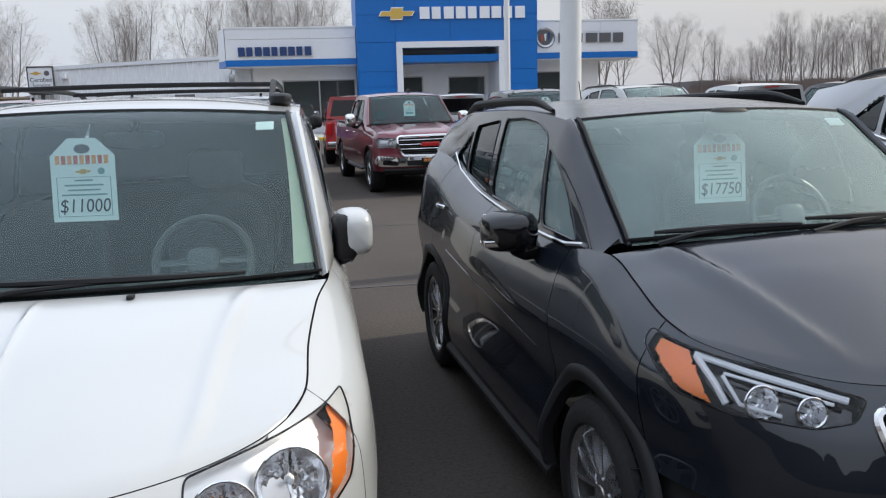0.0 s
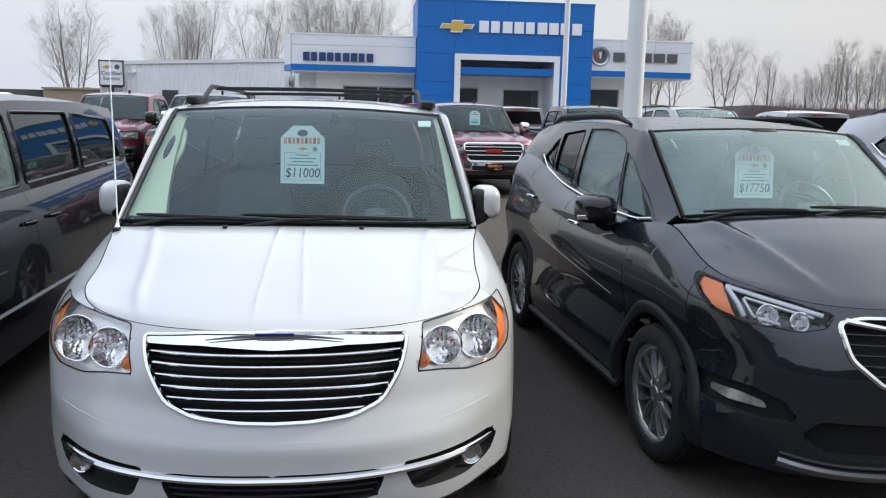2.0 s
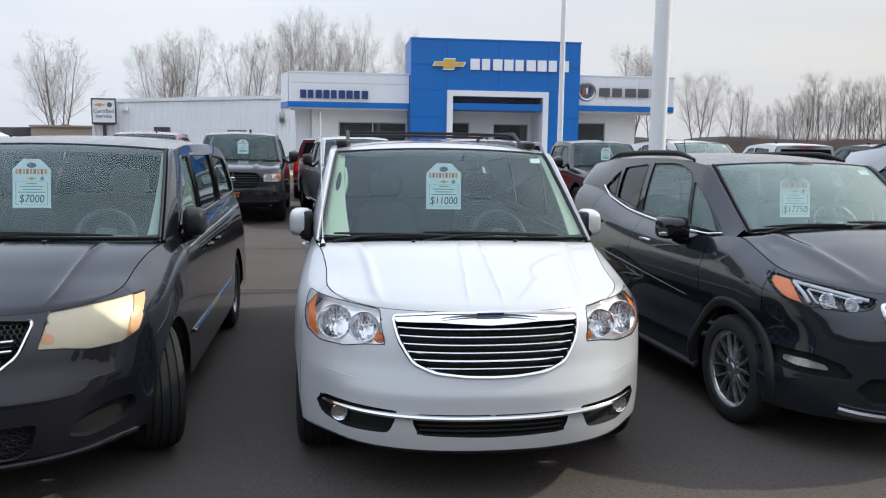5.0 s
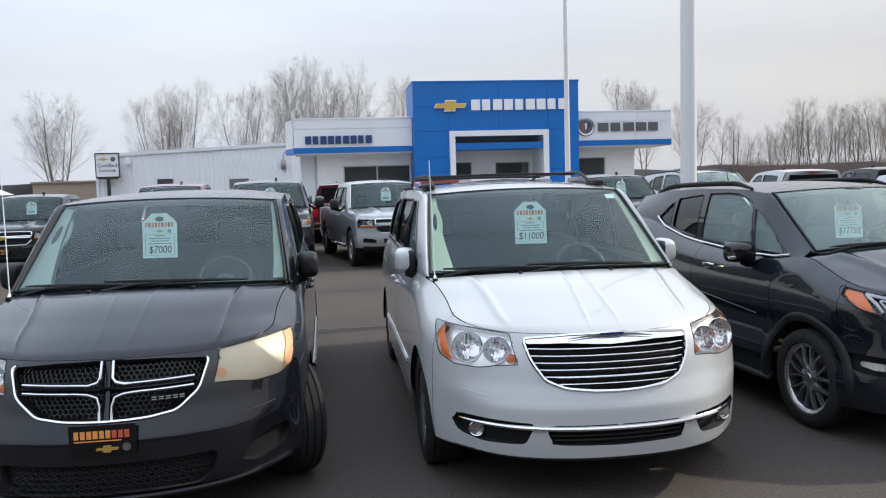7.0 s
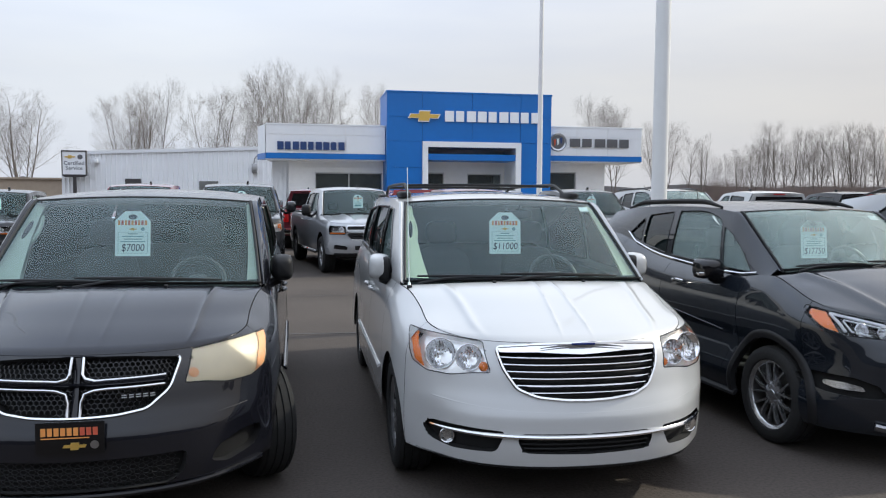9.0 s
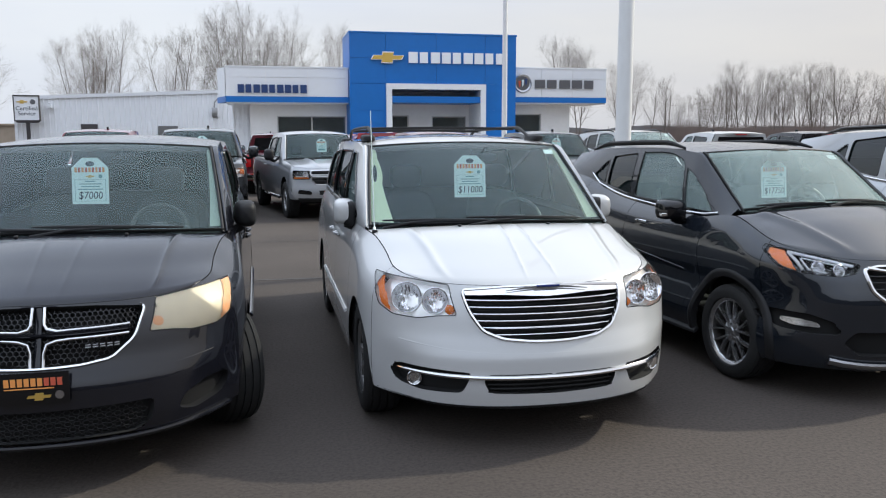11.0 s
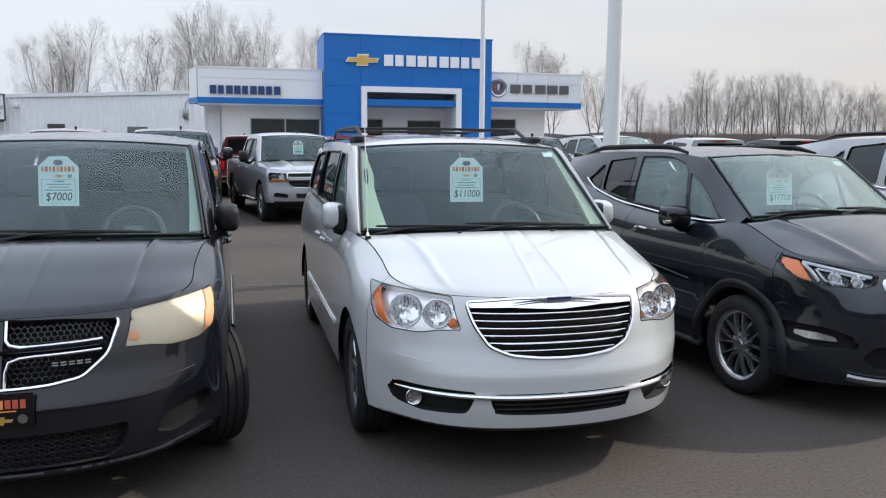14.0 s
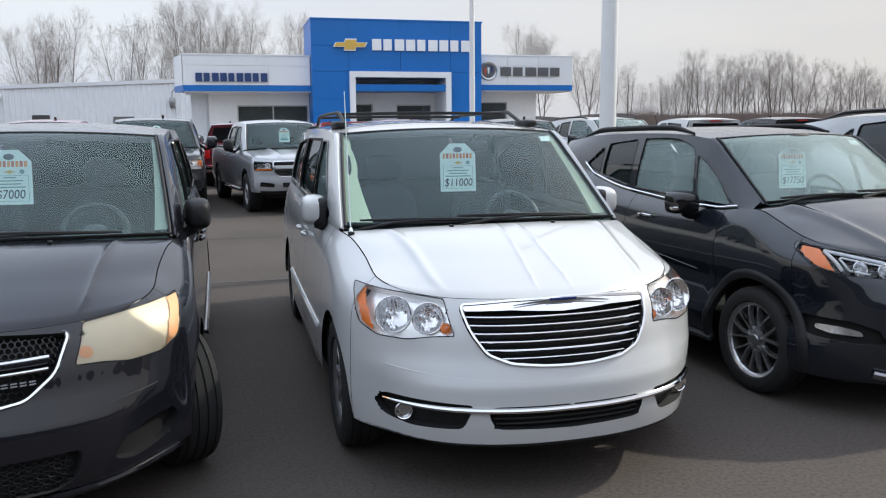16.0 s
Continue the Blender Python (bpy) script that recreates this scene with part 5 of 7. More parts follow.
    us = np.linspace(base_y + 0.02, y1, max(12, int((y1 - base_y) / step)))
    nz = max(8, int(16 * res))
    zt = RZ((hy + roof_end) / 2) + 0.03
    polys = [rounded(w[0], 0.035) for w in windows]
    # the frame is laid out over (y, share of the height)
    share = lambda y, z: (z - belt(y).z) / max(RZ(y) - belt(y).z, 0.02)
    sp = [[(y, share(y, z)) for y, z in dense(p, 0.05)] for p in polys]
    uv, F = cut_grid(us, np.linspace(0, 1, nz), None, sp)
    hgt = lambda y, t: belt(y).z + (RZ(y) - belt(y).z) * t
    V = [tuple(side(y, hgt(y, t))) for y, t in uv]
    for s_, geo in ((1, (V, F)), (-1, mirrored((V, F)))):
        sf = part("side_frame", geo, mat, car)
    fs = lambda y, t, off: side(y, hgt(y, t), off)
    for (w, gl), q in zip(windows, sp):
        pane = region(fs, q, -0.012, 0.05)
        seal = border(fs, q, -0.002, seal_w, 0.05)
        for s_, f_ in ((1, lambda g: g), (-1, mirrored)):
            o = part("side_window", f_(pane), gl, car)
            part("window_seal", f_(seal), side_trim, o)
    # tail: from the belt at the rear up to the roof's end
    if rear:
        ae = b.ay(roof_end)
        tl = lambda u: b.edge(-ae - (b.end - ae) * 2 * u) if u <= 0.5 else b.edge(ae + (b.end - ae) * 2 * (1 - u))
        tl2 = lambda u: b.edge(-(ae + (b.end - ae) * 2 * u)) if u < 0.5 else b.edge(ae + (b.end - ae) * 2 * (1 - u))
        geo, tf = coons(tl2, back, lambda v: Vector(tl2(0)).lerp(back(0), v), lambda v: Vector(tl2(1)).lerp(back(1), v), 25, 9, lambda u, v: Vector((0, 0.05 * math.sin(math.pi * v), 0)))
        tg = part("tailgate_upper", geo, mat, car)
        wv, wf_ = [], []
        us_, vs_ = np.linspace(0.14, 0.86, 15), np.linspace(0.12, 0.86, 6)
        part("rear_window", grid(lambda u, v: tf(u, v) + Vector((0, 0.006, 0.002)), us_, vs_), "gloss_black", car)
    # inside
    part("dashboard", coons(lambda u: wsf(u, 0.02) + Vector((0, 0.01, -0.02)), arc((fl.x - 0.06, fl.y + 0.42, fl.z - 0.10), 0.0, 0.05), lambda v: wsf(0, 0.02).lerp(Vector((-(fl.x - 0.06), fl.y + 0.42, fl.z - 0.10)), v), lambda v: wsf(1, 0.02).lerp(Vector((fl.x - 0.06, fl.y + 0.42, fl.z - 0.10)), v), 17, 5)[0], "trim_dark", car)
    part("dash_front", box(-fl.x + 0.06, fl.y + 0.4, 0.45, fl.x - 0.06, fl.y + 0.43, fl.z - 0.08), "trim_dark", car)
    part("cabin_floor", box(-foot.x + 0.02, base_y - 0.2, 0.35, foot.x - 0.02, roof_end - 0.1, 0.4), "trim_dark", car)
    if pillar_trim:
        ys2 = np.linspace(base_y + 0.06, hy - 0.02, 10)
        tv = []
        for y in ys2:
            v = (y - base_y) / (hy - base_y)
            p = wsf(1.0, v) + Vector((-0.012, 0.016, -0.012))
            w_ = 0.05 + 0.13 * (1 - v) ** 1.5
            tv += [tuple(p), tuple(p + Vector((-w_, 0.03, -0.01))), tuple(p + Vector((-w_ + 0.01, 0.13, -0.015)))]
        tf_ = [(3 * i + k, 3 * i + k + 1, 3 * i + k + 4, 3 * i + k + 3) for i in range(9) for k in range(2)]
        handle = tube([wsf(1.0, float(v)) + Vector((-0.075 - 0.03 * math.sin(math.pi * (v - 0.4) / 0.4), 0.10, -0.03)) for v in np.linspace(0.4, 0.8, 10)], 0.014, 8)
        slim = [tuple(Vector(tv[3 * (i // 3)]).lerp(Vector(p), 0.45)) for i, p in enumerate(tv)]
        part("pillar_trim", (slim, tf_), pillar_trim, car, "pale inner pillar trim")
        t_ = part("pillar_trim", mirrored((tv, tf_)), pillar_trim, car, "pale inner pillar trim")
        part("grab_handle", mirrored(handle), pillar_trim, t_)
        gap = [wsf(1.0, float(v)) + Vector((-0.052, 0.034, -0.018)) for v in np.linspace(0.52, 0.74, 8)]
        part("handle_gap", mirrored(tube(gap, [0.004, 0.012, 0.015, 0.016, 0.016, 0.015, 0.012, 0.004], 8)), "trim_dark", t_, "dark gap behind the handle")
    if seats:
        sy = fl.y + 1.12
        for sx in (-0.37, 0.37):
            st = part("front_seat", join(moved(blob(0.5, 0.5, 0.16), pose(sx, sy - 0.22, 0.66)), moved(blob(0.48, 0.15, 0.66), pose(sx, sy + 0.08, 0.98, -10))), "seat", car)
            part("headrest", moved(blob(0.26, 0.1, 0.19), pose(sx, sy + 0.16, min(1.42, hz - 0.24), -8)), "seat", st)
        part("rear_bench", join(moved(blob(1.2, 0.5, 0.16), pose(0, sy + 0.85, 0.68)), moved(blob(1.22, 0.15, 0.6), pose(0, sy + 1.12, 0.98, -10))), "seat", car)
        cx = 0.38
        m = pose(cx, fl.y + 0.56, fl.z - 0.03, 62)
        ring = tube([(0.185 * math.cos(k * 0.2618), 0.185 * math.sin(k * 0.2618), 0) for k in range(24)], 0.015, 8, True)
        sw = part("steering_wheel", moved(join(ring, tube([(-0.17, 0, 0), (0.17, 0, 0)], 0.02, 6, False, 0.5), tube([(0, -0.17, 0), (0, 0, 0)], 0.02, 6, False, 0.5), moved(blob(0.13, 0.11, 0.05), pose(0, 0, 0))), m), "wheel_grip", car)
    return wsf, R, rf, side, fs


def mirrors(car, p, w, h, mat, arm="plastic", d=0.13, foot=None, signal=False):
    """Door mirrors on both sides: shell, glass and arm."""
    for s_ in (1, -1):
        sg = lambda v, e: math.copysign(abs(v) ** e, v)
        shell = grid(lambda u, v: (w / 2 * sg(math.cos(u), 0.6) * (math.cos(v) ** 0.45 if v < math.pi / 2 - 1e-6 else 0), -d * math.sin(v), h / 2 * sg(math.sin(u), 0.6) * (math.cos(v) ** 0.45 if v < math.pi / 2 - 1e-6 else 0)), np.linspace(0, 2 * math.pi, 29), np.linspace(0, math.pi / 2, 9))
        m = pose(p[0], p[1], p[2], 0, 0, 8)
        f_ = (lambda g: g) if s_ > 0 else mirrored
        o = part("door_mirror", f_(moved(shell, m)), mat, car)
        part("mirror_glass", f_(moved(box(-w * 0.44, 0.0, -h * 0.42, w * 0.44, 0.008, h * 0.42, 0.003), m)), "mirror", o)
        ft = foot or (p[0] - w * 0.75, p[1] + 0.04, p[2] - h * 0.62)
        part("mirror_arm", f_(join(tube([(p[0] - w * 0.1, p[1] - d * 0.35, p[2] - h * 0.42), ((p[0] + ft[0]) / 2, p[1] - d * 0.3, p[2] - h * 0.55), ft], [0.045, 0.04, 0.05], 8, False, 0.6))), arm, o)
        if mat == "white":
            part("mirror_housing", f_(moved(blob(w * 0.62, d * 1.1, h * 0.96), m @ pose(-w * 0.27, -d * 0.42, -h * 0.06))), arm, o, "black inner housing")
        if signal:
            part("signal_lamp", f_(moved(box(-w * 0.05, -d * 0.93, -h * 0.3, w * 0.5, -d * 0.55, -h * 0.12, 0.01), m)), "chrome", o, "clear signal strip")


def wipers(car, wsf, pairs, lift=0.014):
    for u0, u1, v0, v1 in pairs:
        pts = [wsf(u0 + (u1 - u0) * t, v0 + (v1 - v0) * t) + Vector((0, -lift, lift)) for t in np.linspace(0, 1, 9)]
        o = part("wiper", tube(pts, [0.006 + 0.006 * math.sin(math.pi * t) for t in np.linspace(0, 1, 9)], 6), "plastic", car)
        part("wiper_arm", tube([wsf(u0, 0.0) + Vector((0, -0.03, 0.004)), wsf(u0 + (u1 - u0) * 0.25, v0 * 0.5) + Vector((0, -0.03, 0.012)), pts[5]], [0.011, 0.008, 0.005], 6), "plastic", o)


def hood(car, b, mat, ah, base_y, base_in, cowl, ridges, crown=0.03, inset=0.004, nu=65):
    """The bonnet between the shell's top line and the cowl, with pressed ridges, and the dark cowl tray behind it."""
    ac = b.ay(base_y)
    foot = b.edge(ac)
    fx = foot.x - base_in
    F = lambda u: b.edge(-ah + 2 * ah * u) + Vector((0, inset, 0.004))
    side = lambda s: (lambda v: b.edge(s * (ah + (ac - 0.03 - ah) * v)) - Vector((s * inset, 0, -0.004)))
    bl, br_ = side(-1)(1), side(1)(1)
    B = lambda u: Vector((bl.x + (br_.x - bl.x) * u, bl.y - (cowl[0] - 0.03) * (1 - (2 * u - 1) ** 2), bl.z + (cowl[1] + 0.012) * (1 - (2 * u - 1) ** 2)))

    def bump(u, v):
        t = abs(2 * u - 1)
        z = crown * (1 - t ** 2.5) * math.sin(math.pi * v) ** 0.8
        for c0, c1, w, h in ridges:
            c = c0 + (c1 - c0) * v
            z += h * (math.exp(-abs(t - c) / w) if w < 0.03 else math.exp(-((t - c) / w) ** 2)) * step01(0.0, 0.25, v) * step01(1.0, 0.9, v)
        z -= 0.012 * step01(0.06, 0.0, v)
        return Vector((0, 0, z))
    geo, f = coons(F, B, side(-1), side(1), nu, 33, bump)
    h = part("hood", geo, mat, car, angle=50)
    line = [b.edge(s_) + Vector((0, 0.002, 0.001)) for s_ in np.linspace(-ac + 0.03, ac - 0.03, 90)]
    part("hood_gap", tube(line, 0.0015, 5), "void", h)
    tray = coons(B, lambda u: Vector((B(u).x * 1.0, B(u).y + 0.06, B(u).z - 0.02)), lambda v: B(0) + Vector((0, 0.06 * v, -0.02 * v)), lambda v: B(1) + Vector((0, 0.06 * v, -0.02 * v)), 17, 3)[0]
    part("cowl_tray", ([(x, y, z - 0.012) for x, y, z in tray[0]], tray[1]), "plastic", car)
    return f


def slats(car, b, half, zs, rad, mat, off=-0.015, parent=None, flat=1.0, margin=0.012, name="slat"):
    """Bars across an opening, each cut to the opening's width at its height."""
    pts = dense(half, 0.004)
    for z in zs:
        xs = [a for a, zz in pts if abs(zz - z) < 0.006]
        if not xs:
            continue
        a1 = max(xs) - margin
        o = part(name, strip(b.surf, [(a1 * t, z) for t in np.linspace(-1, 1, 33)], off, rad, 8, flat), mat, parent or car)


def opening(car, b, poly, depth, mat, name, label="", frame=None, frame_mat="chrome", sign=0):
    """A dark opening sunk into the fascia, with its walls and an optional bead."""
    pl = both(poly) if sign == 0 else poly if sign > 0 else mirror_poly(poly)
    o = part(name, join(region(b.surf, pl, -depth, 0.014), rim_wall(b.surf, pl, 0.0, -depth)), mat, car, label)
    if frame:
        part("surround", border(b.surf, pl, 0.004, frame, 0.02), frame_mat, o, "bright surround" if frame_mat == "chrome" else "")
    return o


def minivan(m, mat, kind, label, price):
    """A long minivan with sliding doors. kind: 'bars' with a barred chrome grille, 'cross' with a cross grille."""
    car = thing("minivan", m, label, "minivan", "parked vehicles")
    bars = kind == "bars"
    b = Body(5.14, 0.985, 0.95, 2.3, 0.45, 3.0,
             front=[(0.15, 0.06), (0.29, 0.014), (0.40, 0.0), (0.53, 0.006), (0.60, 0.03), (0.67, 0.058), (0.76, 0.082), (0.86, 0.115), (0.95, 0.15), (1.2, 0.26)],
             side=[(0.15, 0.07), (0.28, 0.012), (0.45, 0.0), (0.75, 0.008), (0.95, 0.03), (1.2, 0.075)],
             rear=[(0.15, 0.08), (0.4, 0.0), (0.6, 0.02), (1.2, 0.09)],
             top=[(0.0, 0.925), (0.12, 0.924), (0.42, 0.958), (0.7, 1.01), (1.25, 1.125), (2.5, 1.16), (4.2, 1.19), (5.14, 1.2)],
             shoulder=[(0.0, 0.025), (0.3, 0.05), (0.55, 0.11), (0.8, 0.14), (1.05, 0.11), (1.3, 0.06), (1.7, 0.03), (5.14, 0.03)], low=0.285, corner=[(0.2, -0.016), (0.38, -0.022), (0.52, -0.012), (0.62, 0.004), (0.75, 0.006), (0.9, 0.0), (1.2, 0.0)])
    hl = b.poly([(0.50, 0.768), (0.522, 0.920), (0.70, 0.940), (0.872, 0.957), (0.893, 0.89), (0.885, 0.79), (0.82, 0.748), (0.70, 0.742), (0.60, 0.76)], 0.02)
    if bars:
        gr = b.half([(0, 0.922), (0.25, 0.916), (0.462, 0.897), (0.435, 0.79), (0.37, 0.69), (0.27, 0.65), (0.12, 0.636), (0, 0.633)])
        low_in = b.half([(0, 0.465), (0.36, 0.465), (0.385, 0.43), (0.35, 0.36), (0, 0.352)])
        fog = b.poly([(0.44, 0.472), (0.60, 0.478), (0.80, 0.482), (0.845, 0.44), (0.80, 0.37), (0.70, 0.348), (0.49, 0.358)], 0.03)
    else:
        gr = b.half([(0, 0.92), (0.25, 0.914), (0.475, 0.893), (0.43, 0.75), (0.33, 0.665), (0.20, 0.645), (0.1, 0.64), (0, 0.638)])
        low_in = b.half([(0, 0.44), (0.52, 0.445), (0.50, 0.33), (0.42, 0.29), (0, 0.285)])
        fog = b.poly([(0.62, 0.36), (0.66, 0.43), (0.76, 0.475), (0.86, 0.48), (0.87, 0.42), (0.82, 0.36), (0.70, 0.33)], 0.04)
    holes = [hl, gr, low_in, fog]
    seams = [b.ay(0.575), b.ay(1.42), b.ay(2.46), b.ay(3.55)]
    low = panels(car, b, (), seams, ["fender", "front_door", "sliding_door", "rear_quarter"], mat, [(0.985, 0.39, 0.35), (4.05, 0.39, 0.35)], 0.06, 0.0165, holes)
    # lamps
    amber = b.poly([(0.838, 0.945), (0.874, 0.948), (0.888, 0.87), (0.882, 0.795), (0.838, 0.762), (0.850, 0.85)], 0.006)
    if bars:
        for s_ in (1, -1):
            lamp(car, b, hl, s_, 0.05, [(0.758, 0.853, 0.082), (0.612, 0.846, 0.070)], amber, "lens", "lamp_back", (0.54, 0.80, 0.027))
    else:
        lamp(car, b, hl, -1, 0.05, [(0.758, 0.853, 0.082), (0.612, 0.846, 0.070)], amber, "lens", "lamp_back", (0.54, 0.80, 0.027))
        h = lamp(car, b, hl, 1, 0.05, [], None, "lens", "haze_lens", None)
        tagged(h, "headlight with a hazed, yellowed lens")
        part("clouded_cover", region(b.surf, hl, -0.004, 0.025, []), "haze_lens", h)
        part("amber_reflector", region(b.surf, amber, 0.001, 0.008), "faded_amber", h, "faded amber side marker")
        part("indicator_bulb", region(b.surf, [(b.aof(0.54 + 0.025 * math.cos(k * 0.6283), 0.81), 0.81 + 0.025 * math.sin(k * 0.6283)) for k in range(10)], 0.001, 0.01), "faded_amber", h)
    # grille
    g = opening(car, b, gr, 0.06, "void", "grille", "barred chrome grille" if bars else "black honeycomb grille with a bright cross", 0.010 if bars else None)
    if not bars:
        rim = [q for q in both(gr) if q[1] < 0.905]
        part("surround", strip(b.surf, rim, 0.004, 0.011, 6, 0.8), "chrome", g, "bright surround")
    if bars:
        slats(car, b, gr, [0.853, 0.817, 0.781, 0.745, 0.709, 0.673], 0.006, "chrome", -0.012, g)
        # black bars added as the shadow between the chrome slats
        slats(car, b, gr, [0.838, 0.802, 0.766, 0.730, 0.694, 0.66], 0.006, "void", -0.035, g, name="back_bar")
        tb = b.half([(0, 0.919), (0.25, 0.914), (0.452, 0.895), (0.447, 0.872), (0.25, 0.878), (0, 0.866)], 0.008)
        part("top_bar", join(region(b.surf, both(tb), 0.006, 0.015), rim_wall(b.surf, both(tb), 0.006, -0.02)), "chrome", g, "broad chrome top bar")
        part("wing_emblem", strip(b.surf, [(0.26 * t, 0.897 + 0.012 * (1 - t * t) - 0.006 * abs(t)) for t in np.linspace(-1, 1, 25)], 0.022, [0.003 + 0.011 * (1 - abs(t)) for t in np.linspace(-1, 1, 25)], 8, 0.5), "satin", g)
        part("emblem_badge", strip(b.surf, [(0.07 * t, 0.906) for t in np.linspace(-1, 1, 9)], 0.034, 0.009, 8, 0.5), "emblem_blue", g, "small dark blue badge")
    else:
        hexes = []
        for j in range(13):
            for i in range(-17, 18):
                a, z = (i + 0.5 * (j % 2)) * 0.030, 0.65 + j * 0.0215
                if inside(both(gr), a, z) and inside(both(gr), a * 1.04, z - 0.01):
                    hexes.append(tube([b.surf(a + 0.0155 * math.cos(k * 1.0472 + 0.5236), z + 0.0128 * math.sin(k * 1.0472 + 0.5236), -0.03) for k in range(6)], 0.0028, 4, True))
        part("honeycomb", join(*hexes), "gloss_black", g)
        zc = 0.785
        for s_ in (1, -1):
            up = [(s_ * 0.03, 0.916), (s_ * 0.032, 0.84), (s_ * 0.045, zc + 0.035), (s_ * 0.09, zc + 0.024)] + [(s_ * t, zc + 0.024 + 0.02 * t) for t in np.linspace(0.15, b.aof(0.415, 0.79), 8)]
            dn = [(s_ * 0.03, 0.645), (s_ * 0.032, 0.71), (s_ * 0.045, zc - 0.035), (s_ * 0.09, zc - 0.02)] + [(s_ * t, zc - 0.018 + 0.02 * t) for t in np.linspace(0.15, b.aof(0.41, 0.76), 8)]
            part("cross_bar", strip(b.surf, up, 0.0, 0.008, 8), "chrome", g)
            part("cross_bar", strip(b.surf, dn, 0.0, 0.008, 8), "chrome", g)
        part("cross_core", join(strip(b.surf, [(0, 0.915), (0, 0.645)], -0.006, 0.024, 8, 0.5), strip(b.surf, [(b.aof(0.415, 0.78) * t, zc + 0.003 + 0.02 * abs(t) * 0.4) for t in np.linspace(-1, 1, 21)], -0.006, 0.018, 8, 0.5)), mat, g)
        for i in range(5):
            a = 0.225 + i * 0.036
            part("bar", join(strip(b.surf, [(a, 0.735), (a + 0.026, 0.736)], -0.01, 0.0035, 6), strip(b.surf, [(a, 0.724), (a + 0.026, 0.725)], -0.01, 0.0035, 6)), "satin", g)
    # lower openings
    li = opening(car, b, low_in, 0.05, "void", "lower_intake", "dark lower air intake")
    if bars:
        part("lower_lip", strip(b.surf, [(b.aof(0.90, 0.30) * t, 0.278 + 0.012 * t * t) for t in np.linspace(-1, 1, 33)], -0.016, 0.017, 8), "plastic", car, "black lower lip")
        slats(car, b, low_in, [0.43, 0.405, 0.38], 0.006, "plastic", -0.02, li)
        part("chrome_strip", strip(b.surf, [(b.aof(0.80, 0.44) * t, 0.448 + 0.008 * abs(t) ** 2) for t in np.linspace(-1, 1, 49)], 0.008, [0.006 + 0.007 * (1 - t ** 8) for t in np.linspace(-1, 1, 49)], 8), "chrome", car, "chrome bumper strip")
    else:
        hexes = [tube([b.surf((i + 0.5 * (j % 2)) * 0.042 + 0.018 * math.cos(k * 1.0472), 0.30 + j * 0.03 + 0.014 * math.sin(k * 1.0472), -0.02) for k in range(6)], 0.003, 4, True) for j in range(5) for i in range(-11, 12)]
        part("honeycomb", join(*hexes), "plastic", li)
        part("lip", strip(b.surf, [(b.aof(0.86, 0.27) * t, 0.262 + 0.02 * t * t) for t in np.linspace(-1, 1, 33)], 0.006, 0.018, 8, 0.7), mat, car)
    for s_ in (1, -1):
        f = opening(car, b, fog, 0.045, "void" if bars else "plastic", "fog_recess", "dark recess in the bumper", sign=s_)
        if bars:
            a, z = s_ * b.aof(0.735, 0.40), 0.402
            p = b.surf(a, z, -0.02)
            nrm = ((b.surf(a, z) - b.surf(a, z, -0.05)).normalized() * 0.5 + Vector((0, -1, 0))).normalized()
            mm = Matrix.Translation(p) @ nrm.to_track_quat("Z", "Y").to_matrix().to_4x4()
            fl_ = part("fog_lamp", moved(lathe([(0.0, 0.0), (0.025, 0.002), (0.036, 0.012)], 20, "z"), mm), "fog_glass", f)
            part("fog_ring", moved(tube([(0.04 * math.cos(k * 0.314), 0.04 * math.sin(k * 0.314), 0.012) for k in range(20)], 0.004, 6, True), mm), "chrome", fl_)
            part("fog_lens", moved(lathe([(0.0, 0.018), (0.037, 0.013)], 20, "z"), mm), "lens", fl_)
    if not bars:
        plate(car, b, 0.565)
    part("bumper_crease", strip(b.surf, [(b.aof(0.80, 0.60) * t, 0.575 + 0.045 * t * t) for t in np.linspace(-1, 1, 41)], -0.0128, 0.014, 8), mat, car)
    # bonnet, cabin
    ah = b.aof(0.74, 0.94)
    rid = [(0.10, 0.06, 0.010, 0.0085), (0.62, 0.74, 0.035, 0.010)] if bars else [(0.60, 0.70, 0.018, 0.014), (0.08, 0.13, 0.014, 0.0035)]
    hf = hood(car, b, mat if bars else "charcoal_dull", ah, 1.30, 0.0, (0.30, 0.035), rid, 0.035, nu=241)
    g1, g2 = "side_glass", "privacy"
    wsf, R, rf, side, fs = cabin(car, b, mat, 1.30, 0.0, (0.785, 2.10, 1.672), [(2.8, 1.705, 0.78), (3.8, 1.70, 0.77), (4.8, 1.655, 0.735)], 4.8, (0.29, 0.035), (0.11, 0.03), 0.035,
                                 [([(1.60, 1.185), (2.42, 1.20), (2.42, 1.625), (2.19, 1.62)], g1), ([(2.52, 1.205), (3.5, 1.22), (3.5, 1.625), (2.52, 1.635)], g2), ([(3.6, 1.225), (4.6, 1.24), (4.5, 1.57), (3.6, 1.62)], g2)], ("glass",), pillar_trim="trim_beige" if bars else "trim_grey", roof_mat=None if bars else "black_roof")
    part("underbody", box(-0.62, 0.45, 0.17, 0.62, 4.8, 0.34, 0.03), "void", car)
    mirrors(car, (0.965, 1.74, 1.215), 0.15, 0.185, mat if bars else "plastic")
    wipers(car, wsf, [(0.05, 0.46, 0.05, 0.02), (0.36, 0.86, 0.055, 0.03)])
    for s_ in (1, -1):
        p = hf(0.5 + s_ * 0.175, 0.93)
        part("washer_nozzle", moved(blob(0.022, 0.035, 0.014), Matrix.Translation(p + Vector((0, 0, 0.006)))), "plastic", car)
    p = b.edge(-b.ay(1.17)) + Vector((0.02, 0, 0.01))
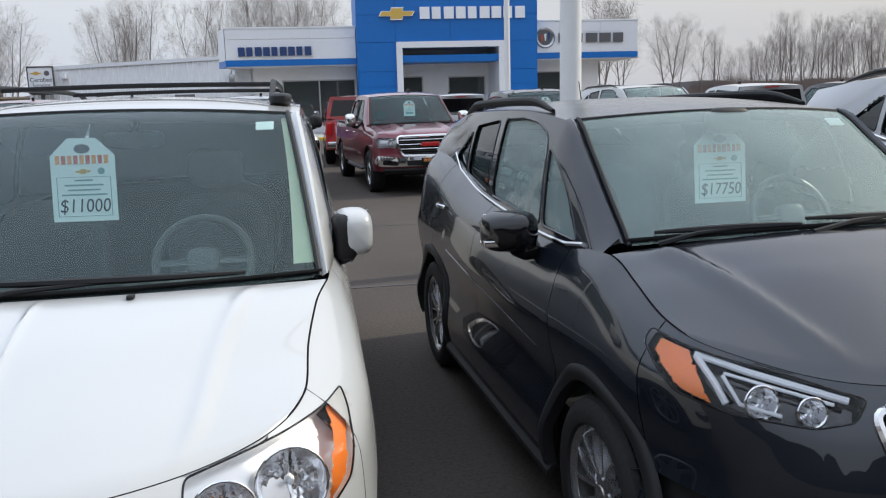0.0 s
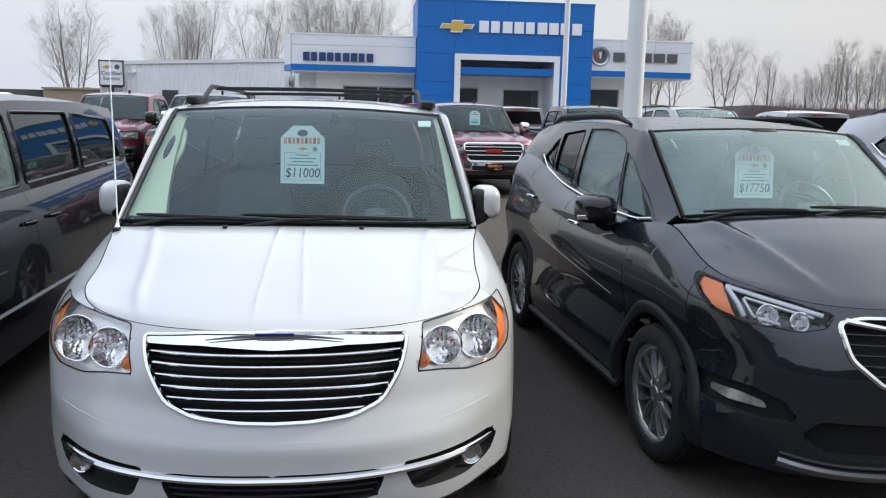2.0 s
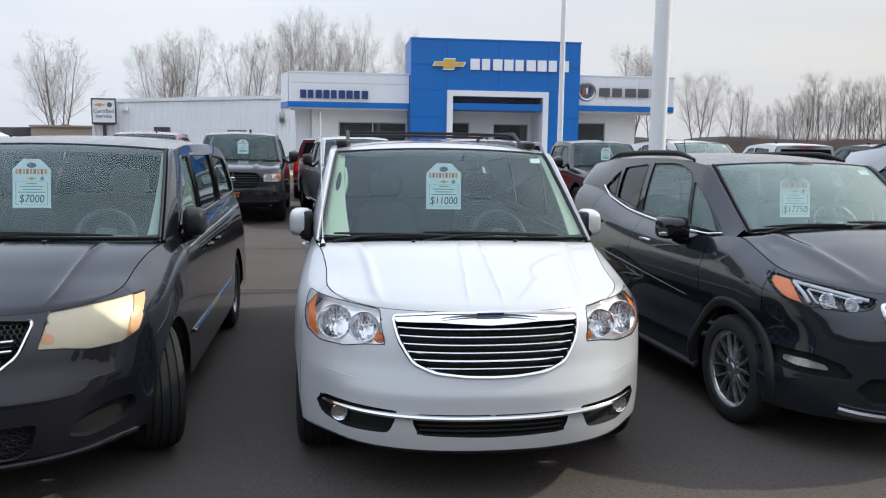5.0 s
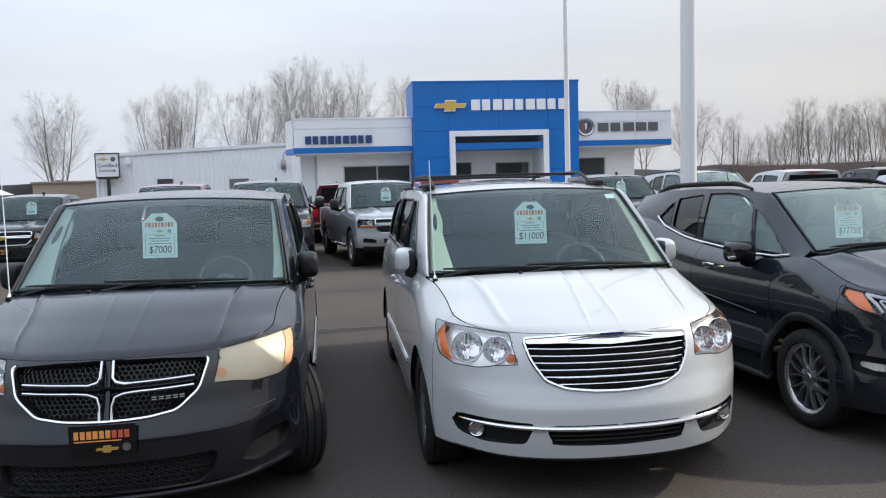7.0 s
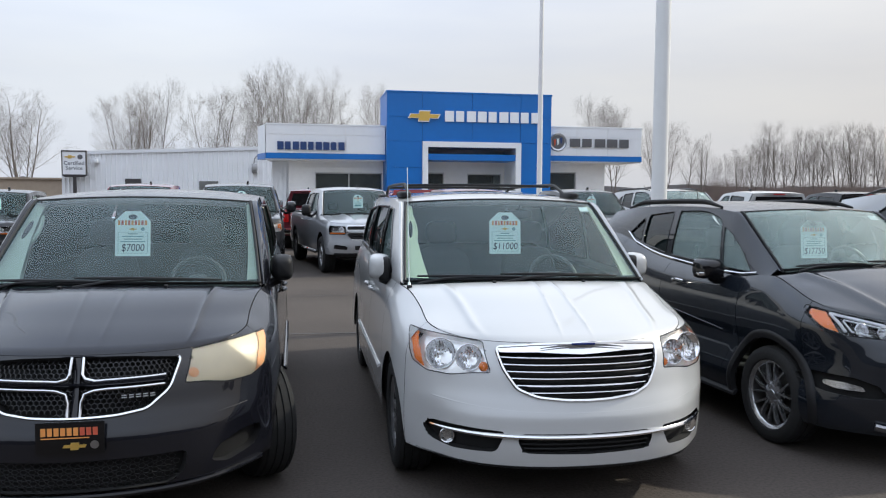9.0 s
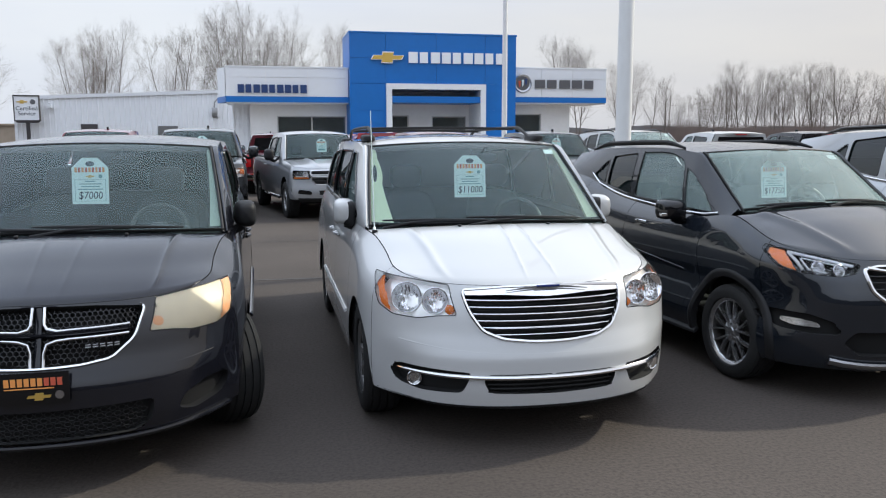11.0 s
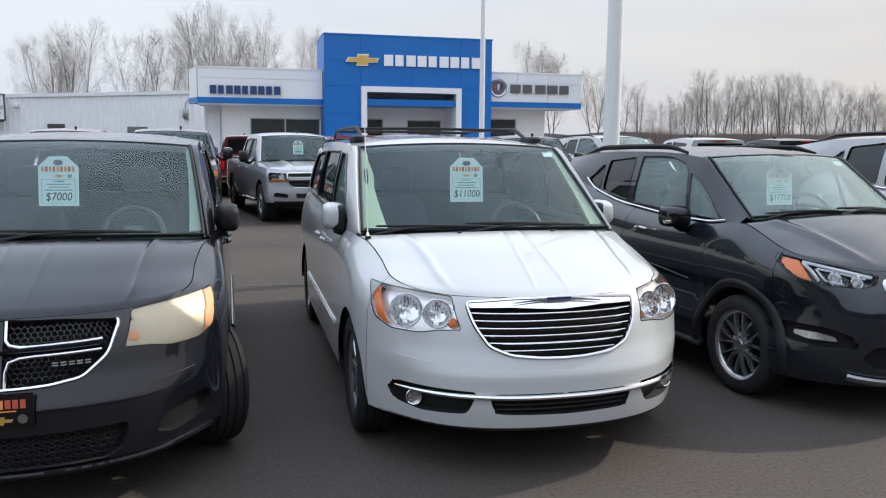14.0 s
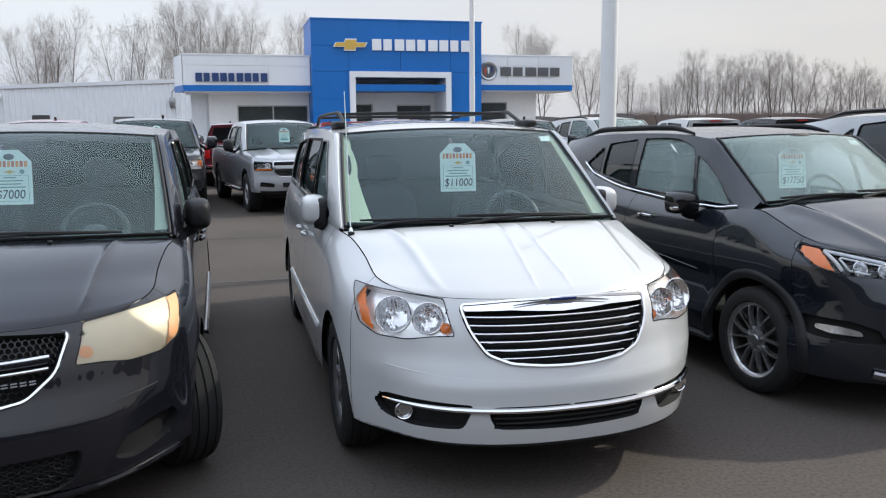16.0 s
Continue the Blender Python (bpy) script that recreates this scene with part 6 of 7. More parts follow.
    an = part("antenna", join(tube([p, p + Vector((-0.0, 0.02, 0.03))], [0.014, 0.008], 8), tube([p + Vector((0, 0.02, 0.03)), p + Vector((-0.012, 0.05, 0.78))], [0.0038, 0.0024], 6)), "sticker", car)
    part("antenna_base", moved(blob(0.035, 0.035, 0.03), Matrix.Translation(p)), "plastic", an)
    # wheels
    for x in (-0.84, 0.84):
        for y in (0.985, 4.05):
            add_wheel(car, x, y, 0.355, 0.225, 0.226, "seven" if bars else "six", "alloy", 22 if y < 2 and not bars else 0)
    for s_ in (1, -1):
        f_ = (lambda q: q) if s_ > 0 else mirrored
        part("side_moulding", f_(tube([b.surf(b.ay(y), 0.55, 0.006) for y in np.linspace(1.48, 3.5, 21)], 0.018, 6, False, 0.5)), mat, car)
        for y in (2.28, 2.66):
            part("door_handle", f_(tube([b.surf(b.ay(y + t * 0.17), 0.985, 0.012 + 0.025 * math.sin(math.pi * t)) for t in np.linspace(0, 1, 7)], 0.013, 8)), mat if bars else "gloss_black", car)
        rk = [rf(0.5 + s_ * 0.40, v) + Vector((0, 0, 0.02)) for v in np.linspace(0.0, 0.97, 15)]
        if bars:
            for v in (0.14, 0.88):
                q = rf(0.5 + s_ * 0.445, v)
                part("rack_foot", moved(blob(0.10, 0.30, 0.055), Matrix.Translation(q + Vector((0, 0, 0.022)))), "plastic", car)
            rl = [rf(0.5 + s_ * 0.42, 0.14 + 0.74 * t) + Vector((0, 0, 0.02 + 0.075 * min(1, 7 * t, 7 * (1 - t)))) for t in np.linspace(0, 1, 15)]
            part("roof_rail", tube(rl, 0.014, 8), "plastic", car, "black roof rail")
    if bars:
        for v in (0.30, 0.72):
            l_, r_ = rf(0.08, v) + Vector((0, 0, 0.085)), rf(0.92, v) + Vector((0, 0, 0.085))
            part("cross_bar", tube([l_.lerp(r_, t) + Vector((0, 0, 0.008 * math.sin(math.pi * t))) for t in np.linspace(0, 1, 9)], 0.014, 8, False, 0.7), "plastic", car, "black roof cross bar")
    # windscreen stickers and inside mirror
    q = wsf(0.5, 0.92)
    part("inside_mirror", moved(join(blob(0.24, 0.04, 0.07), tube([(0, 0, 0.02), (0.02, -0.03, 0.08)], 0.012, 6)), Matrix.Translation(q + Vector((0.13, 0.10, -0.10)))), "plastic", car)
    if bars:
        q = wsf(0.93, 0.86) + Vector((0, 0.012, -0.008))
        part("windscreen_sticker", moved(box(-0.035, 0, -0.025, 0.035, 0.002, 0.025), Matrix.Translation(q) @ pose(0, 0, 0, -52)), "sticker", car)
    tag_card(car, m @ pose(-0.02 if bars else -0.04, 1.80, 1.45, -6, 0, -4), price)
    return car


minivan(pose(-0.87, 1.45, 0, 0, 0, 0), "white", "bars", "white minivan with barred chrome grille and black roof rack", "11000")
minivan(pose(-3.47, 1.45, 0, 0, 0, 0.6), "charcoal", "cross", "charcoal black minivan with cross grille and yellowed headlight", "7000")


def crossover(m, mat, label, price=None, detail=True):
    """A small crossover with dark lower cladding, roof rails and a strip of bright trim under the side windows."""
    car = thing("crossover", m, label, "car", "parked vehicles")
    b = Body(4.28, 0.888, 0.85, 2.4, 0.5, 2.6,
             front=[(0.15, 0.11), (0.3, 0.03), (0.5, 0.0), (0.66, 0.0), (0.8, 0.035), (0.93, 0.085), (1.05, 0.15), (1.25, 0.24)],
             side=[(0.15, 0.09), (0.3, 0.015), (0.42, 0.0), (0.55, 0.028), (0.66, 0.04), (0.80, 0.012), (0.90, 0.004), (0.98, 0.022), (1.15, 0.055), (1.4, 0.10)],
             rear=[(0.15, 0.1), (0.4, 0.0), (0.7, 0.02), (1.4, 0.16)],
             top=[(0.0, 0.945), (0.1, 0.95), (0.35, 0.995), (0.6, 1.042), (0.85, 1.115), (1.05, 1.168), (1.18, 1.165), (1.4, 1.14), (1.8, 1.142), (2.3, 1.165), (2.7, 1.195), (3.2, 1.28), (3.5, 1.34), (3.7, 1.36), (4.28, 1.38)],
             shoulder=[(0.0, 0.03), (0.4, 0.06), (0.9, 0.085), (1.25, 0.05), (1.6, 0.055), (2.2, 0.08), (3.3, 0.09), (4.28, 0.05)], low=0.235)
    hl = b.poly([(0.425, 0.920), (0.60, 0.968), (0.792, 1.020), (0.820, 0.985), (0.812, 0.885), (0.72, 0.856), (0.56, 0.846), (0.47, 0.868)], 0.018)
    gr = b.half([(0, 0.915), (0.34, 0.912), (0.425, 0.89), (0.405, 0.76), (0.29, 0.66), (0, 0.635)])
    low_in = b.half([(0, 0.50), (0.50, 0.50), (0.56, 0.42), (0.46, 0.34), (0, 0.33)])
    fog = b.poly([(0.57, 0.475), (0.60, 0.555), (0.70, 0.595), (0.82, 0.60), (0.85, 0.55), (0.81, 0.485), (0.70, 0.468)], 0.03)
    seams = [b.ay(0.60), b.ay(1.30), b.ay(2.44), b.ay(3.36)]
    ar = [(0.92, 0.40, 0.345), (3.475, 0.40, 0.345)]
    panels(car, b, (), seams, ["fender", "front_door", "rear_door", "rear_quarter"], mat, ar, 0.05, 0.0165 if detail else 0.04, [hl, gr, low_in, fog])
    for s_ in (1, -1):
        amb = b.poly([(0.757, 0.995), (0.790, 1.006), (0.814, 0.975), (0.806, 0.895), (0.756, 0.872), (0.764, 0.93)], 0.006)
        lamp(car, b, hl, s_, 0.06, [(0.66, 0.903, 0.043), (0.56, 0.892, 0.038)] if detail else (), amb, "lens", "gloss_black", None,
             [([(0.75, 0.985), (0.738, 0.93), (0.728, 0.880)], 0.010), ([(0.75, 0.988), (0.65, 0.962), (0.465, 0.916)], 0.010), ([(0.715, 0.950), (0.70, 0.885), (0.62, 0.868)], 0.006), ([(0.71, 0.955), (0.62, 0.935), (0.50, 0.906)], 0.005)])
        f = opening(car, b, fog, 0.04, "void", "fog_recess", "dark recess in the bumper", sign=s_)
        part("fog_lamp", region(b.surf, b.poly([(0.665, 0.512), (0.675, 0.540), (0.735, 0.556), (0.795, 0.556), (0.80, 0.530), (0.765, 0.512)], 0.012) if s_ > 0 else mirror_poly(b.poly([(0.665, 0.512), (0.675, 0.540), (0.735, 0.556), (0.795, 0.556), (0.80, 0.530), (0.765, 0.512)], 0.012)), -0.015, 0.012), "fog_glass", f)
    g = opening(car, b, gr, 0.05, "void", "grille", "dark grille with bright surround", 0.012)
    slats(car, b, gr, [0.70, 0.74, 0.78, 0.82, 0.86], 0.006, "gloss_black", -0.02, g)
    part("wing_bar", strip(b.surf, [(b.aof(0.41, 0.86) * t, 0.845 - 0.0 + 0.055 * abs(t)) for t in np.linspace(-1, 1, 21)], 0.006, 0.012, 8), "chrome", g)
    part("round_emblem", moved(lathe([(0.0, -0.03), (0.05, -0.028), (0.065, -0.015), (0.07, 0.0)], 24, "y"), Matrix.Translation(b.surf(0, 0.825, 0.0))), "chrome", g)
    opening(car, b, low_in, 0.05, "void", "lower_intake", "dark lower air intake")
    part("skid_plate", strip(b.surf, [(b.aof(0.6, 0.27) * t, 0.272 + 0.03 * t ** 4) for t in np.linspace(-1, 1, 25)], 0.012, 0.03, 8, 0.6), "satin", car, "silver lower skid trim")
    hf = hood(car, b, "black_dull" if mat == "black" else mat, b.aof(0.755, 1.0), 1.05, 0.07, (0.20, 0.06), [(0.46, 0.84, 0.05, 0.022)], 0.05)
    hg = "pale_film_side_glass"
    wsf, R, rf, side, fs = cabin(car, b, mat, 1.05, 0.055, (0.665, 1.66, 1.612), [(2.3, 1.645, 0.645), (3.2, 1.628, 0.62), (3.95, 1.565, 0.56)], 3.95, (0.20, 0.045), (0.10, 0.025), 0.03,
                                 [([(1.27, 1.172), (1.655, 1.180), (1.745, 1.50), (1.60, 1.44), (1.42, 1.31)], hg), ([(1.685, 1.181), (2.50, 1.215), (2.49, 1.602), (2.2, 1.610), (1.98, 1.597), (1.82, 1.555), (1.77, 1.50)], hg), ([(2.60, 1.222), (3.06, 1.285), (3.04, 1.555), (2.59, 1.596)], "privacy"), ([(3.11, 1.292), (3.38, 1.358), (3.10, 1.53)], "privacy")], ("dust_sheen_glass",), bulge=0.015, roof_mat="black_roof" if mat == "black" else None, seal_w=0.006, foot_up=0.015)
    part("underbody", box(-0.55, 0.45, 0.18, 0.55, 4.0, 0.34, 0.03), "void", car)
    mirrors(car, (0.93, 1.62, 1.175), 0.235, 0.165, "gloss_black", "gloss_black", 0.13, (0.82, 1.55, 1.10), True)
    wipers(car, wsf, [(0.06, 0.40, 0.04, 0.02), (0.42, 0.9, 0.05, 0.03)])
    for x in (-0.752, 0.752):
        for y in (0.92, 3.475):
            add_wheel(car, x, y, 0.343, 0.215, 0.238, "twin", "gunmetal")
    for s_ in (1, -1):
        f_ = (lambda q: q) if s_ > 0 else mirrored
        for cy, cr, cz in ar:
            lipf = lambda c, k: b.surf(b.ay(cy + (cr + (-0.004, 0.0, 0.030, 0.052, 0.058)[int(k)]) * math.cos(c)), max(cz + (cr + (-0.004, 0.0, 0.030, 0.052, 0.058)[int(k)]) * math.sin(c), 0.237), (-0.03, 0.012, 0.016, 0.012, -0.002)[int(k)])
            part("arch_cladding", f_(grid(lipf, np.linspace(math.pi + 0.22, -0.22, 41), range(5))), "plastic", car, angle=60)
        part("sill_cladding", f_(tube([b.surf(b.ay(y), 0.27, 0.006) for y in np.linspace(1.29, 3.02, 13)], 0.03, 6, False, 0.5)), "plastic", car)
        part("belt_trim", f_(tube([side(y, b.edge(b.ay(y)).z + 0.012 + 0.0 * y, 0.006) for y in np.linspace(1.2, 3.2, 29)] + [side(y, b.edge(b.ay(y)).z + 0.012 + (y - 3.2) * 0.28, 0.006) for y in np.linspace(3.26, 3.38, 4)], 0.009, 6)), "chrome", car, "bright belt trim")
        for y, z in ((2.08, 1.02), (3.1, 1.08)):
            part("door_handle", f_(tube([b.surf(b.ay(y + t * 0.17), z, 0.008 + 0.028 * math.sin(math.pi * t)) for t in np.linspace(0, 1, 7)], 0.012, 8)), "chrome", car, "chrome door handle")
        rl = [(lambda p: Vector((s_ * (p.x - 0.028), p.y, p.z + 0.014 + 0.030 * min(1, 8 * t, 5 * (1 - t)))))(R(1.9 + 1.75 * t)) for t in np.linspace(0, 1, 21)]
        part("roof_rail", tube(rl, [0.006 + 0.019 * min(1, 6 * t + 0.3, 5 * (1 - t)) for t in np.linspace(0, 1, 21)], 10, False, 0.8), "plastic" if mat == "black" else "gloss_black", car, "dark roof rail")
        part("door_crease", f_(tube([b.surf(b.ay(y), 0.70 + (y - 1.4) * 0.09, -0.006) for y in np.linspace(1.5, 3.0, 17)], 0.011, 6)), mat, car)
    q = rf(0.5, 0.85) + Vector((0.25, 0, 0))
    part("antenna", tube([q, q + Vector((0, 0.06, 0.17))], [0.005, 0.003], 6), "plastic", car)
    part("sensor_cover", moved(blob(0.19, 0.09, 0.11), Matrix.Translation(wsf(0.5, 0.90) + Vector((0, 0.06, -0.03)))), "plastic", car)
    q = wsf(0.9, 0.84) + Vector((0, 0.012, -0.008))
    part("windscreen_sticker", moved(box(-0.035, 0, -0.025, 0.035, 0.002, 0.025), Matrix.Translation(q) @ pose(0, 0, 0, -55)), "sticker", car)
    if price:
        tag_card(car, m @ pose(0.0, 1.58, 1.40, -6, 0, -2), price)
    return car


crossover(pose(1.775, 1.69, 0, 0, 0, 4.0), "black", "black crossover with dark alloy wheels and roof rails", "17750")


def pickup(m, mat, style, label, cap=False, tag=False, tail=False, scale=1.0):
    """A crew-cab pickup. style: 'chrome' with a tall bright grille, 'split' with a split bright grille, 'dark' with a black grille."""
    car = thing("pickup_truck", m, label, "pickup truck", "parked vehicles")
    car.scale = (scale,) * 3
    b = Body(5.8, 1.01, 0.5, 3.0, 0.3, 4.0,
             front=[(0.3, 0.10), (0.46, 0.02), (0.6, 0.0), (0.8, 0.02), (1.0, 0.035), (1.12, 0.07), (1.3, 0.16)],
             side=[(0.3, 0.06), (0.5, 0.015), (0.75, 0.0), (1.0, 0.01), (1.27, 0.045), (1.5, 0.1)],
             rear=[(0.3, 0.04), (0.6, 0.0), (1.3, 0.01)],
             top=[(0.0, 1.10), (0.1, 1.105), (0.4, 1.15), (1.4, 1.235), (1.8, 1.26), (5.8, 1.28)],
             shoulder=[(0.0, 0.03), (0.4, 0.06), (1.2, 0.07), (1.7, 0.03), (5.8, 0.02)], low=0.45)
    if style == "dark":
        hl = b.poly([(0.60, 0.87), (0.60, 1.03), (0.80, 1.05), (0.93, 1.06), (0.955, 0.97), (0.93, 0.87)], 0.03)
        gr = b.half([(0, 1.06), (0.45, 1.05), (0.54, 0.99), (0.50, 0.80), (0.42, 0.76), (0, 0.755)])
    else:
        hl = b.poly([(0.625, 0.875), (0.625, 1.045), (0.80, 1.055), (0.935, 1.062), (0.955, 1.0), (0.945, 0.875)], 0.015)
        gr = b.half([(0, 1.06), (0.58, 1.055), (0.605, 1.03), (0.59, 0.86), (0.50, 0.765), (0, 0.755)])
    if style == "chrome":
        gr = b.half([(0, 1.078), (0.55, 1.074), (0.60, 1.045), (0.595, 0.90), (0.50, 0.735), (0, 0.725)])
    seams = [b.ay(0.48), b.ay(1.62), b.ay(2.62), b.ay(3.62)]
    ar = [(1.0, 0.48, 0.42), (4.72, 0.48, 0.42)]
    panels(car, b, (), seams, ["fender", "front_door", "rear_door", "bed_side"], mat, ar, 0.12, 0.04, [hl, gr])
    for s_ in (1, -1):
        lamp(car, b, hl, s_, 0.06, [(0.72, 0.975, 0.055)], (b.poly([(0.86, 0.915), (0.86, 1.03), (0.93, 1.04), (0.945, 0.92)], 0.01) if style == "dark" else b.poly([(0.64, 0.885), (0.64, 0.915), (0.93, 0.92), (0.94, 0.885)], 0.004)) if style != "chrome" else None, "lens", "lamp_back" if style == "dark" else "gloss_black" if style == "split" else "satin", None, [([(0.65, 0.925), (0.9, 0.93)], 0.012)])
        fogp = b.poly([(0.60, 0.56), (0.60, 0.63), (0.84, 0.66), (0.86, 0.58)], 0.02)
        part("fog_lamp", region(b.surf, fogp if s_ > 0 else mirror_poly(fogp), 0.045, 0.04), "gloss_black", car)
    g = opening(car, b, gr, 0.05, "void", "grille", "tall grille", 0.030 if style == "chrome" else 0.014, "chrome" if style != "dark" else "gloss_black")
    if style == "chrome":
        slats(car, b, gr, [1.01, 0.93, 0.85], 0.012, "chrome", 0.0, g)
        slats(car, b, gr, [1.04, 0.97, 0.89, 0.81, 0.77], 0.008, "gloss_black", -0.012, g, name="dark_slat")
        part("name_bar", box(-0.17, b.surf(0, 0.94).y - 0.03, 0.89, 0.17, b.surf(0, 0.94).y + 0.02, 0.965, 0.012), "red_lens", g, "plain red bar")
    elif style == "split":
        slats(car, b, gr, [0.955, 0.925], 0.026, "chrome" if mat != "silver" else "silver", 0.005, g, name="cross_bar")
        slats(car, b, gr, [1.035, 1.01, 0.88, 0.85, 0.82, 0.79], 0.007, "gloss_black", -0.01, g)
        part("emblem", moved(bowtie(0.17 if mat == "silver" else 0.24, 0.055 if mat == "silver" else 0.08, 0, -0.03, 0.0), Matrix.Translation(b.surf(0, 0.92, 0.02))), "gold", g)
    else:
        slats(car, b, gr, [1.0, 0.95, 0.9, 0.85, 0.8], 0.01, "gloss_black", -0.01, g)
        part("cross_core", strip(b.surf, [(0, 1.05), (0, 0.76)], 0.0, 0.025, 8, 0.6), "gloss_black", g)
        part("emblem", moved(blob(0.10, 0.03, 0.09), Matrix.Translation(b.surf(0, 0.92, 0.02))), "chrome", g)
    bp = b.half([(0, 0.70), (0.6, 0.70), (0.93, 0.735), (0.97, 0.62), (0.9, 0.545), (0.5, 0.545), (0, 0.545)] if style == "chrome" else [(0, 0.74), (0.6, 0.735), (0.93, 0.74), (0.97, 0.6), (0.9, 0.50), (0.5, 0.49), (0, 0.49)], 0.03)
    bm_ = {"chrome": "chrome", "split": mat, "dark": mat}[style]
    part("front_bumper", join(region(b.surf, both(bp), 0.04, 0.05), rim_wall(b.surf, both(bp), 0.04, -0.02)), bm_, car, "chrome front bumper" if style == "chrome" else "")
    part("lower_valance", strip(b.surf, [(b.aof(0.85, 0.46) * t, 0.45) for t in np.linspace(-1, 1, 17)], 0.0, 0.07, 8, 0.5), "plastic", car)
    lip = b.half([(0, 0.64), (0.42, 0.64), (0.46, 0.56), (0, 0.54)], 0.02)
    part("bumper_intake", region(b.surf, both(lip), 0.046, 0.05), "void", car)
    if not tail and mat != "silver":
        plate(car, b, 0.62, 0.36, 0.14, 0.08)
    hood(car, b, mat, b.aof(0.80, 1.1), 1.5, 0.05, (0.16, 0.02), [(0.45, 0.5, 0.06, 0.03), (0.85, 0.85, 0.05, 0.01)], 0.03)
    wsf, R, rf, side, fs = cabin(car, b, mat, 1.5, 0.05, (0.76, 2.15, 1.80), [(2.8, 1.855, 0.78), (3.3, 1.85, 0.775), (3.62, 1.82, 0.755)], 3.62, (0.16, 0.02), (0.08, 0.03), 0.025,
                                 [([(1.85, 1.31), (2.58, 1.31), (2.58, 1.75), (2.28, 1.74)], "side_glass"), ([(2.68, 1.31), (3.42, 1.315), (3.36, 1.72), (2.68, 1.76)], "privacy")], ("glass",), rear=False, res=0.7)
    e = R(3.62)
    wall = [(-0.93, 3.62, 0.8), (0.93, 3.62, 0.8), (0.95, 3.62, 1.28), (e.x, 3.66, e.z), (0.0, 3.68, e.z + 0.02), (-e.x, 3.66, e.z), (-0.95, 3.62, 1.28)]
    part("cab_back", (wall, [tuple(range(7))]), mat, car)
    part("rear_window", grid(lambda u, v: (u * (0.78 - 0.1 * v), 3.70, 1.34 + 0.40 * v), np.linspace(-1, 1, 9), np.linspace(0, 1, 3)), "gloss_black", car)
    part("brake_lamp", box(-0.16, 3.66, e.z - 0.035, 0.16, 3.72, e.z - 0.005, 0.008), "red_lens", car, "red high brake lamp")
    part("bed", join(box(-0.9, 3.7, 0.72, 0.9, 5.7, 0.78), box(-0.9, 3.7, 0.78, -0.86, 5.7, 1.26), box(0.86, 3.7, 0.78, 0.9, 5.7, 1.26)), "plastic", car, smooth=False)
    for x in (-0.985, 0.86):
        part("bed_rail_cap", box(x, 3.7, 1.275, x + 0.125, 5.75, 1.295, 0.006), "plastic", car)
    tg = part("tailgate", box(-0.76, 5.72, 0.72, 0.76, 5.815, 1.28, 0.015), mat, car)
    part("tailgate_handle", box(-0.12, 5.81, 1.08, 0.12, 5.835, 1.16, 0.008), "chrome", tg)
    for s_ in (1, -1):
        part("tail_lamp", box(s_ * 0.88 - 0.08, 5.70, 0.86, s_ * 0.88 + 0.08, 5.835, 1.22, 0.02), "red_lens", car, "tall red tail lamp")
    part("rear_bumper", join(box(-0.95, 5.74, 0.50, 0.95, 5.98, 0.68, 0.03), box(-0.3, 5.9, 0.62, 0.3, 6.0, 0.70, 0.01)), "chrome" if style != "dark" else "gloss_black", car, "chrome step bumper" if style != "dark" else "")
    part("underbody", box(-0.7, 0.4, 0.34, 0.7, 5.6, 0.6, 0.03), "void", car)
    for s_ in (1, -1):
        f_ = (lambda q: q) if s_ > 0 else mirrored
        board = part("running_board", f_(tube([(0.90, 1.55, 0.47), (0.99, 1.65, 0.42), (1.0, 2.6, 0.415), (0.99, 3.55, 0.42), (0.90, 3.65, 0.47)], 0.045, 8, False, 0.6)), "chrome" if style == "split" and mat == "silver" else "plastic", car, "tubular side step")
        for y in (2.40, 3.40):
            part("door_handle", f_(tube([b.surf(b.ay(y + t * 0.18), 1.10, 0.008 + 0.03 * math.sin(math.pi * t)) for t in np.linspace(0, 1, 7)], 0.014, 8)), "chrome" if style == "chrome" else mat, car)
    part("tow_hitch", box(-0.05, 5.9, 0.42, 0.05, 6.05, 0.5, 0.01), "plastic", car)
    if cap:
        cg = part("bed_cap", grid(lambda u, v: (0.98 * math.copysign(min(1, abs(math.cos(u)) ** 0.35), math.cos(u)) * (1 - 0.16 * math.sin(u) ** 2), 3.75 + 2.05 * v, 1.29 + 0.60 * math.sin(u) ** 0.5), np.linspace(0.0, math.pi, 25), np.linspace(0, 1, 7)), mat, car)
        part("cap_door", grid(lambda u, v: (u * (0.95 - 0.13 * v), 5.80 - 0.06 * v, 1.29 + 0.585 * v), np.linspace(-1, 1, 7), np.linspace(0, 1, 5)), mat, cg)
        part("cap_window", grid(lambda u, v: (u * (0.84 - 0.1 * v), 5.815 - 0.05 * v, 1.36 + 0.42 * v), np.linspace(-1, 1, 7), np.linspace(0, 1, 3)), "gloss_black", cg)
    mirrors(car, (1.17, 1.86, 1.36), 0.22, 0.26, "chrome" if style == "chrome" else "plastic" if mat == "silver" else mat, "plastic", 0.14, (0.93, 1.92, 1.3))
    for x in (-0.865, 0.865):
        for y in (1.0, 4.72):
            add_wheel(car, x, y, 0.40, 0.27, 0.245, "six", "alloy" if style != "dark" else "gunmetal")
    q = rf(0.3, 0.12)
